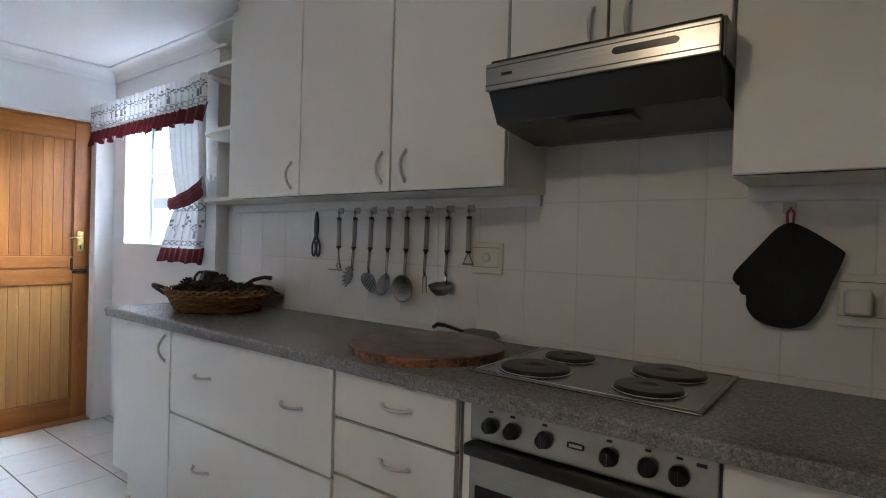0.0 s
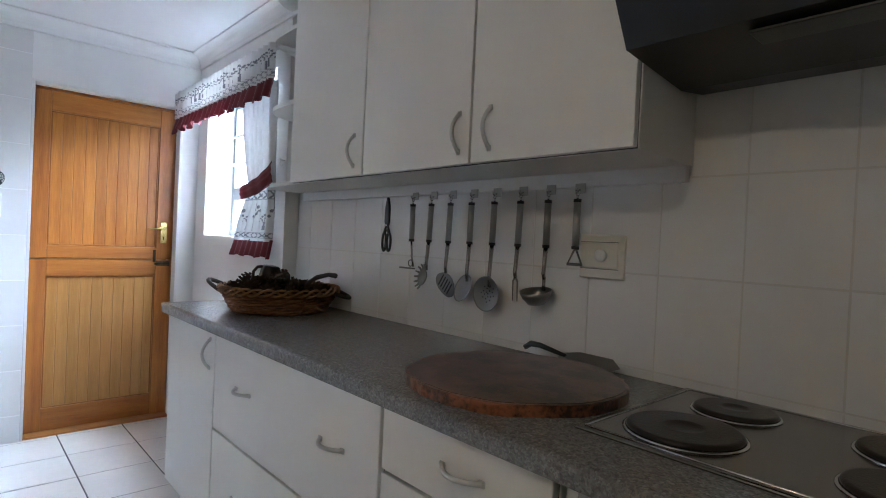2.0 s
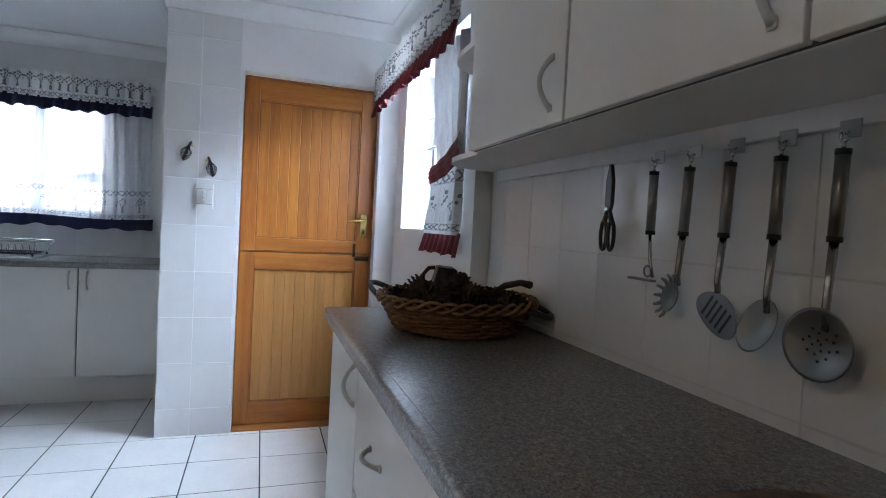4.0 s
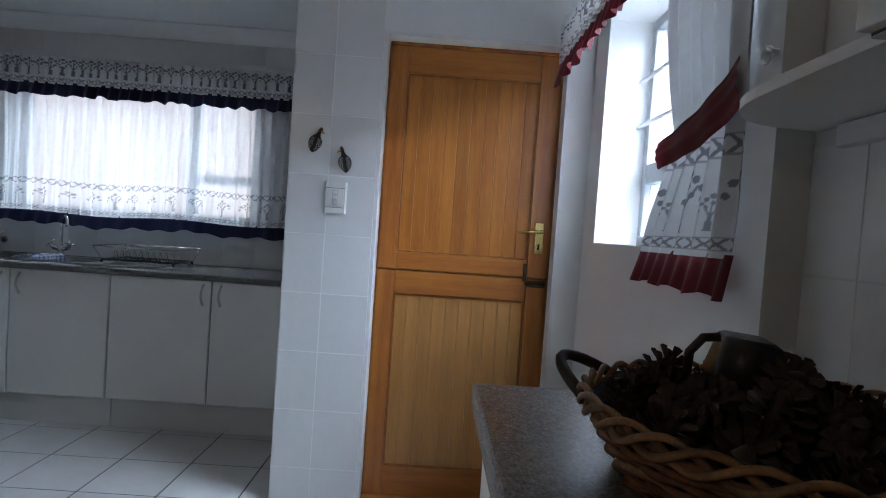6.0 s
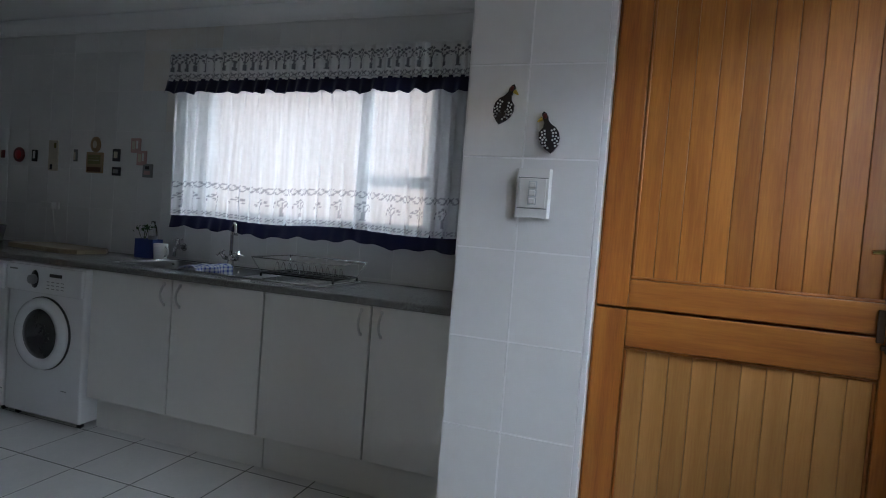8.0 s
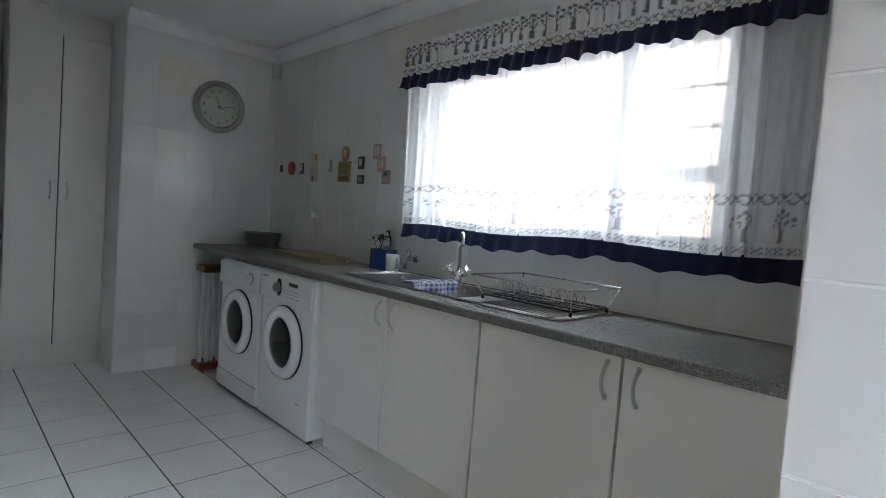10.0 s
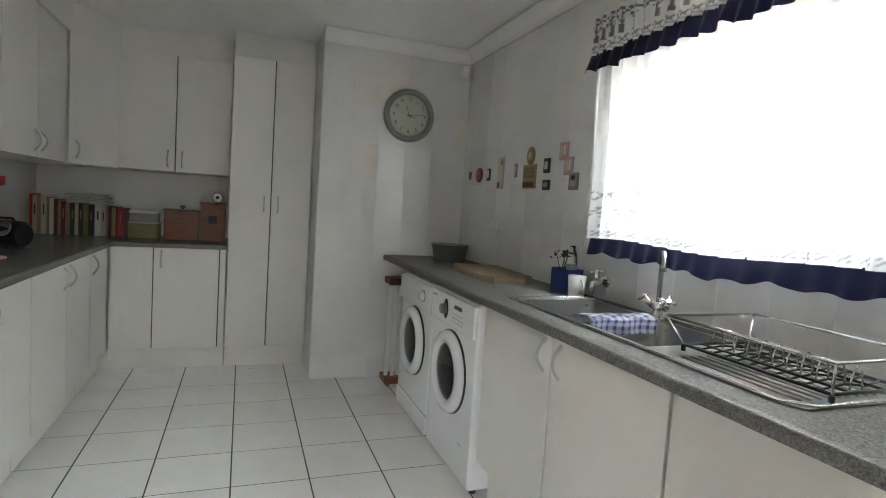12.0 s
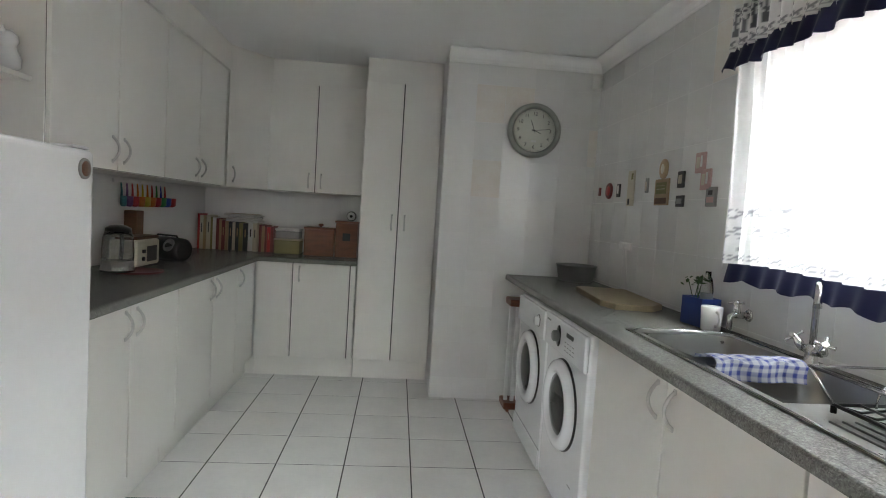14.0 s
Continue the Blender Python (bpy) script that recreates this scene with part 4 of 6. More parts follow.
hob = thing("hob", pose(-0.282, 1.735, CT), "steel electric hob with four dark solid plates", "hob")
HB = bmesh.new()
box(HB, -0.300, 0.300, -0.245, 0.215, 0.0, 0.007, 0.004)
part("top_plate", HB, HOB_STEEL, hob)
part("raised_rim", tube(bmesh.new(), [(x, y, 0.007) for x, y in ((-0.285, -0.23), (0.285, -0.23), (0.285, 0.20), (-0.285, 0.20), (-0.285, -0.23))], 0.0022, 6), CHROME, hob)
part("underside", boxed(-0.255, 0.255, -0.12, 0.18, -0.05, -0.0005), IRON, hob)
for x, y, r in ((-0.160, -0.115, 0.094), (-0.150, 0.095, 0.074), (0.145, 0.090, 0.094), (0.150, -0.115, 0.080)):
    p = part("hotplate", lathe(bmesh.new(), [(r, 0.007), (r + 0.003, 0.010), (r + 0.002, 0.015), (r - 0.002, 0.0176), (r - 0.006, 0.018), (r - 0.010, 0.018), (r * 0.4, 0.018), (r * 0.35, 0.018), (r * 0.3, 0.0155), (0.003, 0.0155)], 40, (x, y, 0)), IRON, hob, "dark cast iron plate")
    part("rim", lathe(bmesh.new(), [(r + 0.009, 0.007), (r + 0.009, 0.0085), (r + 0.003, 0.011), (r + 0.003, 0.007)], 40, (x, y, 0)), CHROME, p)

hd = thing("cooker_hood", pose(-0.285, 1.97, 0), "slim steel cooker hood with a black underside", "cooker hood")
prof = [(-0.41, 1.708), (-0.36, 1.625), (-0.12, 1.600), (-0.01, 1.615), (-0.01, 1.798), (-0.40, 1.798)]
bm = plate(bmesh.new(), prof, -0.300, 0.300)
part("body", turned(bm, Matrix(((0, 0, 1, 0), (1, 0, 0, 0), (0, 1, 0, 0), (0, 0, 0, 1)))), BLACK, hd, "matt black hood body")
fp = part("front_panel", boxed(-0.304, 0.304, -0.424, -0.405, 1.706, 1.784, 0.004), STEEL, hd, "brushed steel front panel")
for z in (1.720, 1.770):
    part("groove", boxed(-0.302, 0.302, -0.4248, -0.4238, z, z + 0.0025), GAP_DARK, fp)
sl = [(0.045 * (1 if math.cos(a) > 0 else -1) + 0.009 * math.cos(a), 0.009 * math.sin(a)) for a in [2 * math.pi * (k + 0.5) / 24 for k in range(24)]]
part("switch_slot", turned(plate(bmesh.new(), [(x * 1.45, y) for x, y in sl], 0, 0.001), pose(0.14, -0.424, 1.752, 90)), BLACK_GLOSS, fp)
part("badge", boxed(-0.252, -0.218, -0.4252, -0.4238, 1.744, 1.752, 0.0005, 1), BLACK, fp)
part("end_cap", boxed(0.3045, 0.312, -0.41, -0.06, 1.70, 1.79, 0.002), BLACK, hd)
part("lamp_cover", boxed(-0.09, 0.09, -0.34, -0.27, 1.6105, 1.616, 0.002), BLACK, hd)

# oven mitt on its hook
outline = [(-0.018, 0.0), (0.018, 0.0), (0.118, -0.070), (0.121, -0.082), (0.090, -0.165), (0.068, -0.235), (0.035, -0.272), (0.0, -0.280), (-0.045, -0.276), (-0.080, -0.258), (-0.098, -0.225), (-0.094, -0.195), (-0.104, -0.178), (-0.124, -0.172), (-0.132, -0.152), (-0.128, -0.138), (-0.070, -0.065)]
for _ in range(2):
    outline = [(a[0] * (1 - k) + b[0] * k, a[1] * (1 - k) + b[1] * k) for a, b in zip(outline, outline[1:] + outline[:1]) for k in (0.25, 0.75)]
mi = thing("oven_mitt", pose(0.126, TILE_Y - 0.010, 1.352), "black quilted oven mitt hanging from a hook", "oven mitt")
bm = plate(bmesh.new(), outline, 0, 0.034)
bmesh.ops.bevel(bm, geom=[e for e in bm.edges if abs(e.verts[0].co.z - e.verts[1].co.z) < 1e-6], offset=0.011, segments=3, affect="EDGES", profile=0.5)
part("glove", turned(bm, pose(0, 0, 0, 90)), BLACK_CLOTH, mi)
part("loop", tube(bmesh.new(), [(-0.006, -0.014, -0.01), (-0.008, -0.016, 0.025), (0.0, -0.016, 0.04), (0.008, -0.016, 0.025), (0.006, -0.014, -0.01)], 0.0035), SNAKE["red"], mi, "red hanging loop")


HOOK_PAD = material("satin_hook_plate", (0.42, 0.42, 0.41), 0.42, 0.6, vary=0.05, scale=30)


def clip_hook(x, y, z):
    """A small adhesive chrome hook."""
    h = thing("wall_hook", pose(x, y, z), "small chrome adhesive wall hook", "hook", "hooks on the rail")
    part("pad", boxed(-0.016, 0.016, -0.004, 0, -0.014, 0.014, 0.0015), HOOK_PAD, h)
    part("prong", tube(bmesh.new(), [(0, -0.004, -0.004), (0, -0.016, -0.010), (0, -0.021, -0.006), (0, -0.021, 0.001)], 0.0025), CHROME, h)


RAIL_Y = TILE_Y - 0.0305
clip_hook(0.122, TILE_Y - 0.0085, 1.392)


HANDLE_STEEL = material("dull_handle_steel", (0.34, 0.335, 0.32), 0.34, 0.85, vary=0.06, scale=10)


def utensil(x, kind, total, tilt=0.0):
    """A hanging kitchen tool with a steel handle and black collars; local z = 0 at the hook."""
    u = thing(kind, pose(x, RAIL_Y - 0.013, 1.397, 0, tilt, 0), "steel %s with black-banded handle hanging from the rail" % kind.replace("_", " "), "utensil", "tools hanging under the wall cabinets")
    hl = 0.128
    lo = -0.024 - hl
    part("handle", tube(bmesh.new(), [(0, 0, -0.030), (0, 0, lo)], [0.0100, 0.0100], 14), HANDLE_STEEL, u)
    part("collar", tube(bmesh.new(), [(0, 0, -0.022), (0, 0, -0.031)], 0.0108, 14), BLACK, u)
    part("collar", tube(bmesh.new(), [(0, 0, lo + 0.001), (0, 0, lo - 0.008)], 0.0108, 14), BLACK, u)
    ey = bmesh.new()
    tube(ey, [(0.006 * math.cos(a), 0, -0.006 + 0.006 * math.sin(a)) for a in [2 * math.pi * k / 12 for k in range(13)]], 0.0018, 6)
    tube(ey, [(0, 0, -0.012), (0, 0, -0.023)], 0.0028, 6)
    part("eye", ey, CHROME, u)
    end = -total
    sh = bmesh.new()
    head = bmesh.new()
    if kind == "peeler":
        tube(sh, [(0, 0, lo - 0.006), (0, 0, end + 0.05)], 0.004)
        tube(head, [(0, 0, end + 0.05), (-0.022, 0, end + 0.006), (0.022, 0, end + 0.006), (0, 0, end + 0.05)], 0.003)
        box(head, -0.024, 0.024, -0.004, 0.004, end, end + 0.008, 0.002)
    elif kind == "potato_peeler":
        tube(sh, [(0, 0, lo - 0.006), (0.006, 0, end + 0.045), (0.018, 0, end + 0.01)], 0.0035)
        tube(head, [(0.012 * math.cos(a), 0, end + 0.022 + 0.012 * math.sin(a)) for a in [2 * math.pi * k / 12 for k in range(13)]], 0.0025, 6)
        box(head, -0.060, 0.022, -0.007, 0.007, end, end + 0.006, 0.002)
    else:
        tube(sh, [(0, 0, lo - 0.006), (0, -0.004, (lo + end) / 2), (0, 0, end + 0.07)], [0.0068, 0.0058, 0.0056])
        if kind == "spaghetti_server":
            lathe(head, [(0.002, -0.008), (0.016, -0.005), (0.023, 0.004), (0.021, 0.005), (0.014, -0.002), (0.002, -0.005)], 20, squash=(1, 1.5))
            for k in range(8):
                a = math.radians(95 + 26 * k)
                c, d = math.cos(a), math.sin(a)
                tube(head, [(0.020 * c, 0.031 * d, 0.002), (0.029 * c, 0.041 * d, 0.004), (0.035 * c, 0.048 * d, 0.012)], [0.0042, 0.0040, 0.0028], 6)
            turned(head, pose(-0.010, -0.006, end + 0.045, 90, 0, 0) @ pose(0, 0, 0, 0, 0, -22))
        elif kind == "spatula":
            plate(head, [(0.052 * math.cos(a) * (1 - 0.2 * math.sin(a)), 0.038 + 0.036 * math.sin(a)) for a in [2 * math.pi * k / 24 for k in range(24)]], 0, 0.002)
            turned(head, pose(-0.016, 0, end, 90, 0, 0) @ pose(0, 0, 0, 0, 0, -32))
            for k in (-2, -1, 0, 1, 2):
                part("slot", turned(boxed(-0.0025, 0.0025, -0.022, 0.022, -0.0006, 0.0028), pose(-0.016, 0, end, 90, 0, 0) @ pose(0, 0, 0, 0, 0, -32) @ pose(k * 0.013, 0.036, 0)), BLACK, u)
        elif kind == "serving_spoon":
            lathe(head, [(0.002, -0.006), (0.018, -0.003), (0.026, 0.004), (0.027, 0.006), (0.024, 0.005), (0.015, -0.001), (0.002, -0.004)], 20, squash=(1.1, 1.6))
            turned(head, pose(-0.008, -0.006, end + 0.046, 90, 0, 0) @ pose(0, 0, 0, -14, 0, -16) @ Matrix.Diagonal((1.12, 1.12, 1, 1)))
        elif kind == "skimmer":
            lathe(head, [(0.002, -0.012), (0.030, -0.007), (0.052, 0.004), (0.056, 0.008), (0.051, 0.006), (0.028, -0.004), (0.002, -0.008)], 28)
            turned(head, pose(-0.004, -0.004, end + 0.048, 90, 0, 0))
            for k in range(18):
                a, r = k * 2.4, 0.007 * math.sqrt(k)
                part("hole", turned(lathe(bmesh.new(), [(0.0024, 0), (0.0024, 0.0008)], 8), pose(-0.004 + r * math.cos(a), -0.0005, end + 0.048 + r * math.sin(a), 90)), BLACK, u)
        elif kind == "carving_fork":
            for s in (-1, 1):
                tube(head, [(0, 0, end + 0.075), (s * 0.009, 0, end + 0.06), (s * 0.009, 0.004, end)], [0.004, 0.003, 0.0015], 6)
        elif kind == "ladle":
            tube(sh, [(0, 0, end + 0.07), (0.002, -0.002, end + 0.035)], 0.005)
            lathe(head, [(0.005, -0.044), (0.026, -0.038), (0.041, -0.018), (0.047, 0.0), (0.045, 0.0), (0.038, -0.017), (0.023, -0.035), (0.004, -0.040)], 28)
            turned(head, pose(-0.014, -0.018, end + 0.034, 12, 0, 0))
    part("shaft", sh, STEEL, u)
    part("head", head, TOOL_STEEL, u)
    clip_hook(x, RAIL_Y, 1.405)


for x, kind, total, tilt in ((-1.605, "potato_peeler", 0.262, 0), (-1.500, "spaghetti_server", 0.330, 2.5), (-1.400, "spatula", 0.332, 2.0), (-1.299, "serving_spoon", 0.352, 1.0), (-1.198, "skimmer", 0.362, 1.0), (-1.092, "carving_fork", 0.325, 1.5), (-0.990, "ladle", 0.318, 0.5), (-0.892, "peeler", 0.205, 0)):
    utensil(x, kind, total, tilt)
sc = thing("scissors", pose(-1.765, RAIL_Y - 0.010, 1.405), "black handled kitchen scissors hanging from the rail", "scissors")
part("blade_guard", turned(plate(bmesh.new(), [(-0.003, 0.0), (0.003, 0.0), (0.013, -0.040), (0.013, -0.095), (0.008, -0.112), (-0.008, -0.112), (-0.013, -0.095), (-0.012, -0.040)], 0, 0.010, 0.002), pose(0, 0.005, 0, 90)), BLACK, sc, "black blade sheath")
for s_ in (-1, 1):
    pts = [(s_ * 0.003, 0, -0.108)]
    for k in range(17):
        a = math.radians(80 - 21.2 * k)
        pts.append((s_ * (0.015 + 0.012 * math.cos(a)), 0, -0.174 + 0.036 * math.sin(a)))
    pts.append((s_ * 0.005, 0, -0.125))
    part("grip", tube(bmesh.new(), pts, 0.0048, 8), BLACK, sc)
part("rivet", turned(lathe(bmesh.new(), [(0.006, 0), (0.006, 0.008), (0.004, 0.009)], 12), pose(0, 0.0, -0.110, 90)), CHROME, sc)


CREAM_WHITE = material("yellowed_white_plastic", (0.70, 0.68, 0.60), 0.35, vary=0.03, scale=8)


def socket_plate(x, z, w, h, label):
    s = thing("wall_socket", pose(x, TILE_Y - 0.008, z), label, "socket")
    part("plate", boxed(0, w, -0.010, 0, 0, h, 0.003), CREAM_WHITE, s)
    part("centre_plate", boxed(0.004, w - 0.018, -0.014, -0.0105, 0.028, h - 0.022, 0.0015), CREAM_WHITE, s)
    for z in (0.026, h - 0.020):
        part("cover_joint", boxed(0.003, w - 0.017, -0.0108, -0.0098, z - 0.001, z + 0.001), GREY_PLASTIC, s)
    return s


s1 = socket_plate(-0.893, 1.162, 0.135, 0.118, "white wall isolator switch on the tiles")
k = lathe(bmesh.new(), [(0.017, 0), (0.017, 0.006), (0.013, 0.010), (0.006, 0.011)], 20)
part("switch_knob", turned(k, pose(0.069, -0.014, 0.062, 90)), WHITE_PLASTIC, s1)
s2 = socket_plate(0.232, 1.092, 0.30, 0.132, "white double wall socket with two plugs")
for i, x in enumerate((0.042, 0.118)):
    p = part("plug", boxed(x - 0.030, x + 0.030, -0.050, -0.014, 0.030, 0.095, 0.014, 3), WHITE_PLASTIC, s2, "white mains plug")
part("cable", tube(bmesh.new(), [(0.118, -0.045, 0.040), (0.128, -0.065, -0.01), (0.16, -0.08, -0.10), (0.235, -0.07, -0.17), (0.35, -0.06, -0.184)], 0.004), BLACK, s2, "black mains cable")

# basket of pine cones
bk = thing("wicker_basket", pose(-2.205, 1.708, CT), "round brown wicker basket full of pine cones", "basket")
rng = random.Random(5)
R0, R1, HB_ = 0.180, 0.238, 0.095


def bowl_r(z):
    return R0 + (R1 - R0) * (z / HB_) ** 0.8


part("base", lathe(bmesh.new(), [(R0 - 0.002, 0.0), (R0, 0.006), (0.02, 0.007)], 36), WICKER_DARK, bk)
part("lining", lathe(bmesh.new(), [(bowl_r(z) - 0.006, z) for z in (0.002, 0.03, 0.06, 0.09)] + [(bowl_r(z) - 0.009, z) for z in (0.09, 0.06, 0.03, 0.008)], 40, cap=False), WICKER_DARK, bk)
for j in range(9):
    z = 0.008 + j * 0.0095
    pts = []
    for k in range(97):
        a = 2 * math.pi * k / 96
        rr = bowl_r(z) + 0.005 * math.sin(a * 24 + math.pi * j) + 0.001 * rng.random()
        pts.append((rr * math.cos(a), rr * math.sin(a), z + 0.002 * math.sin(a * 5 + j)))
    part("strand", tube(bmesh.new(), pts, 0.0050, 6), WICKER, bk)
for j in range(3):
    pts = []
    for k in range(145):
        a = 2 * math.pi * k / 144
        ph = a * 11 + j * 2 * math.pi / 3
        pts.append(((R1 + 0.004 + 0.006 * math.cos(ph)) * math.cos(a), (R1 + 0.004 + 0.006 * math.cos(ph)) * math.sin(a), HB_ - 0.002 + 0.013 * math.sin(ph)))
    part("rim_braid", tube(bmesh.new(), pts, 0.0046, 6), WICKER_STRAW, bk, "light twisted rim")
for s in (0, math.pi):
    a0 = math.radians(234) + s
    pts = []
    for k in range(13):
        t = k / 12
        a = a0 + (t - 0.5) * 0.62
        out = R1 + 0.005 + 0.050 * math.sin(math.pi * t)
        pts.append((out * math.cos(a), out * math.sin(a), HB_ - 0.010 + (0.034 if s == 0 else -0.022) * math.sin(math.pi * t)))
    part("handle", tube(bmesh.new(), pts, 0.0086, 8), WICKER_DARK, bk, "dark wrapped handle")


def pine_cone(r):
    """An open cone of overlapping scales."""
    bm = bmesh.new()
    lathe(bm, [(0.2 * r, -0.9 * r), (0.45 * r, -0.4 * r), (0.4 * r, 0.4 * r), (0.1 * r, 1.0 * r)], 10)
    n = 44
    for k in range(n):
        t = k / (n - 1)
        a = k * 2.399
        z = -0.85 * r + 1.8 * r * t
        rad = r * (0.50 + 0.55 * math.sin(math.pi * (0.18 + 0.72 * t)) * (1 - 0.35 * t))
        d = Vector((math.cos(a), math.sin(a), 0))
        s = Vector((-d.y, d.x, 0))
        c0 = d * (0.3 * r) + Vector((0, 0, z - 0.1 * r))
        c1 = d * rad + Vector((0, 0, z + 0.16 * r))
        w = 0.20 * r
        vs = [bm.verts.new(p) for p in (c0 - s * w * 0.5, c0 + s * w * 0.5, c1 + s * w, c1 + d * 0.10 * r, c1 - s * w, c1 - d * 0.04 * r + Vector((0, 0, -0.10 * r)))]
        bm.faces.new((vs[0], vs[1], vs[2], vs[3], vs[4]))
        bm.faces.new((vs[2], vs[3], vs[5]))
        bm.faces.new((vs[3], vs[4], vs[5]))
        bm.faces.new((vs[1], vs[2], vs[5]))
        bm.faces.new((vs[4], vs[0], vs[5]))
    return bm


first = None
spots = [(0.13 * math.cos(a), 0.13 * math.sin(a), 0.088) for a in [2 * math.pi * k / 8 for k in range(8)]] + [(0.188 * math.cos(a), 0.188 * math.sin(a), 0.078) for a in [2 * math.pi * (k + 0.4) / 13 for k in range(13)]] + [(0.05, 0.02, 0.10), (-0.05, -0.03, 0.10), (-0.02, 0.06, 0.105), (0.08, -0.06, 0.118), (-0.09, 0.05, 0.118), (0.02, -0.10, 0.112), (-0.13, -0.10, 0.110), (0.0, 0.0, 0.135)]
for x, y, z in spots:
    m = pose(-2.205 + x, 1.708 + y, CT + z, rng.uniform(-60, 60), rng.uniform(-60, 60), rng.uniform(0, 360))
    if first is None:
        first = single("pine_cone", pine_cone(0.036), CONE, m, "dry brown open pine cone in the basket", "pine cone", "pine cones in the basket")
    else:
        copy_thing(first, m)
bell = thing("cow_bell", pose(-2.255, 1.680, CT + 0.122, 0, 6, 35), "small dark metal bell with a strap loop on the pine cones", "bell")
part("body", lathe(bmesh.new(), [(0.054, 0), (0.056, 0.004), (0.042, 0.060), (0.034, 0.064)], 4, squash=(1, 0.85)), IRON, bell)
part("loop", tube(bmesh.new(), [(-0.026, -0.026, 0.058), (-0.040, -0.040, 0.054), (-0.050, -0.050, 0.032), (-0.049, -0.049, 0.004)], 0.0065, 8), WICKER_DARK, bell, "dark leather strap loop")
single("stick", tube(bmesh.new(), [(0, 0, 0), (0.05, 0.02, 0.03), (0.10, 0.045, 0.045), (0.135, 0.06, 0.042)], [0.008, 0.010, 0.009, 0.011]), WICKER_DARK, pose(-2.13, 1.79, CT + 0.118), "dark wooden stick lying in the basket", "stick")

# slice of trunk used as a board, and a lifter behind it
tr = thing("round_board", pose(-0.845, 1.640, CT), "polished round slice of tree trunk with a bark edge", "board")
o1 = [((0.250 + 0.010 * noise.noise((math.cos(a) * 2, math.sin(a) * 2, 3)) + 0.005 * noise.noise((math.cos(a) * 9, math.sin(a) * 9, 1))) * math.cos(a), (0.250 + 0.010 * noise.noise((math.cos(a) * 2, math.sin(a) * 2, 3)) + 0.005 * noise.noise((math.cos(a) * 9, math.sin(a) * 9, 1))) * math.sin(a)) for a in [2 * math.pi * k / 72 for k in range(72)]]
part("bark_edge", plate(bmesh.new(), o1, 0.0, 0.024, 0.005), SLICE_RIM, tr, "reddish brown rough edge")
part("face", plate(bmesh.new(), [(x * 0.968, y * 0.968) for x, y in o1], 0.0243, 0.0255, 0.0005), SLICE, tr)
lf = thing("cake_lifter", pose(-0.975, 1.938, CT + 0.024, 30), "dark handled flat metal lifter on the worktop", "lifter")
part("handle", tube(bmesh.new(), [(-0.075, -0.010, 0.004), (-0.055, 0.0, 0.014), (-0.02, 0.0, 0.014), (0.02, -0.005, 0.010), (0.07, -0.010, 0.004)], [0.008, 0.009, 0.008, 0.007, 0.005]), BLACK, lf)
part("blade", plate(bmesh.new(), [(0.05, -0.02), (0.10, -0.042), (0.20, -0.040), (0.235, -0.012), (0.20, 0.016), (0.10, 0.018), (0.05, 0.0)], 0.002, 0.004), STEEL_DULL, lf)

# ---- pillar: switch and birds ----
sw = thing("light_switch", pose(DOOR_X + 0.0085, 0.820, 1.328, 0, 0, 90), "white three-way light switch on the tiled pillar", "switch")
part("plate", plate(bmesh.new(), [(-0.048, 0.0), (0.048, 0.0), (0.042, -0.012), (-0.042, -0.012)], -0.066, 0.066), WHITE_PLASTIC, sw)
part("inner_plate", boxed(-0.036, 0.036, -0.0145, -0.0121, -0.0395, 0.0395, 0.001, 1), WHITE_PLASTIC, sw)
for z in (-0.041, 0.041):
    part("cover_joint", boxed(-0.040, 0.040, -0.0128, -0.0120, z - 0.0012, z + 0.0012), GREY_PLASTIC, sw)
for z in (-0.022, 0.0, 0.022):
    part("rocker_gap", boxed(-0.0112, 0.0112, -0.0150, -0.0145, z - 0.0098, z + 0.0098), ALUMINIUM, sw)
    part("rocker", boxed(-0.009, 0.009, -0.021, -0.0150, z - 0.008, z + 0.008, 0.003), WHITE_PLASTIC, sw)
BIRD = material("black_bird_paint", (0.012, 0.012, 0.013), 0.4, vary=0.1)


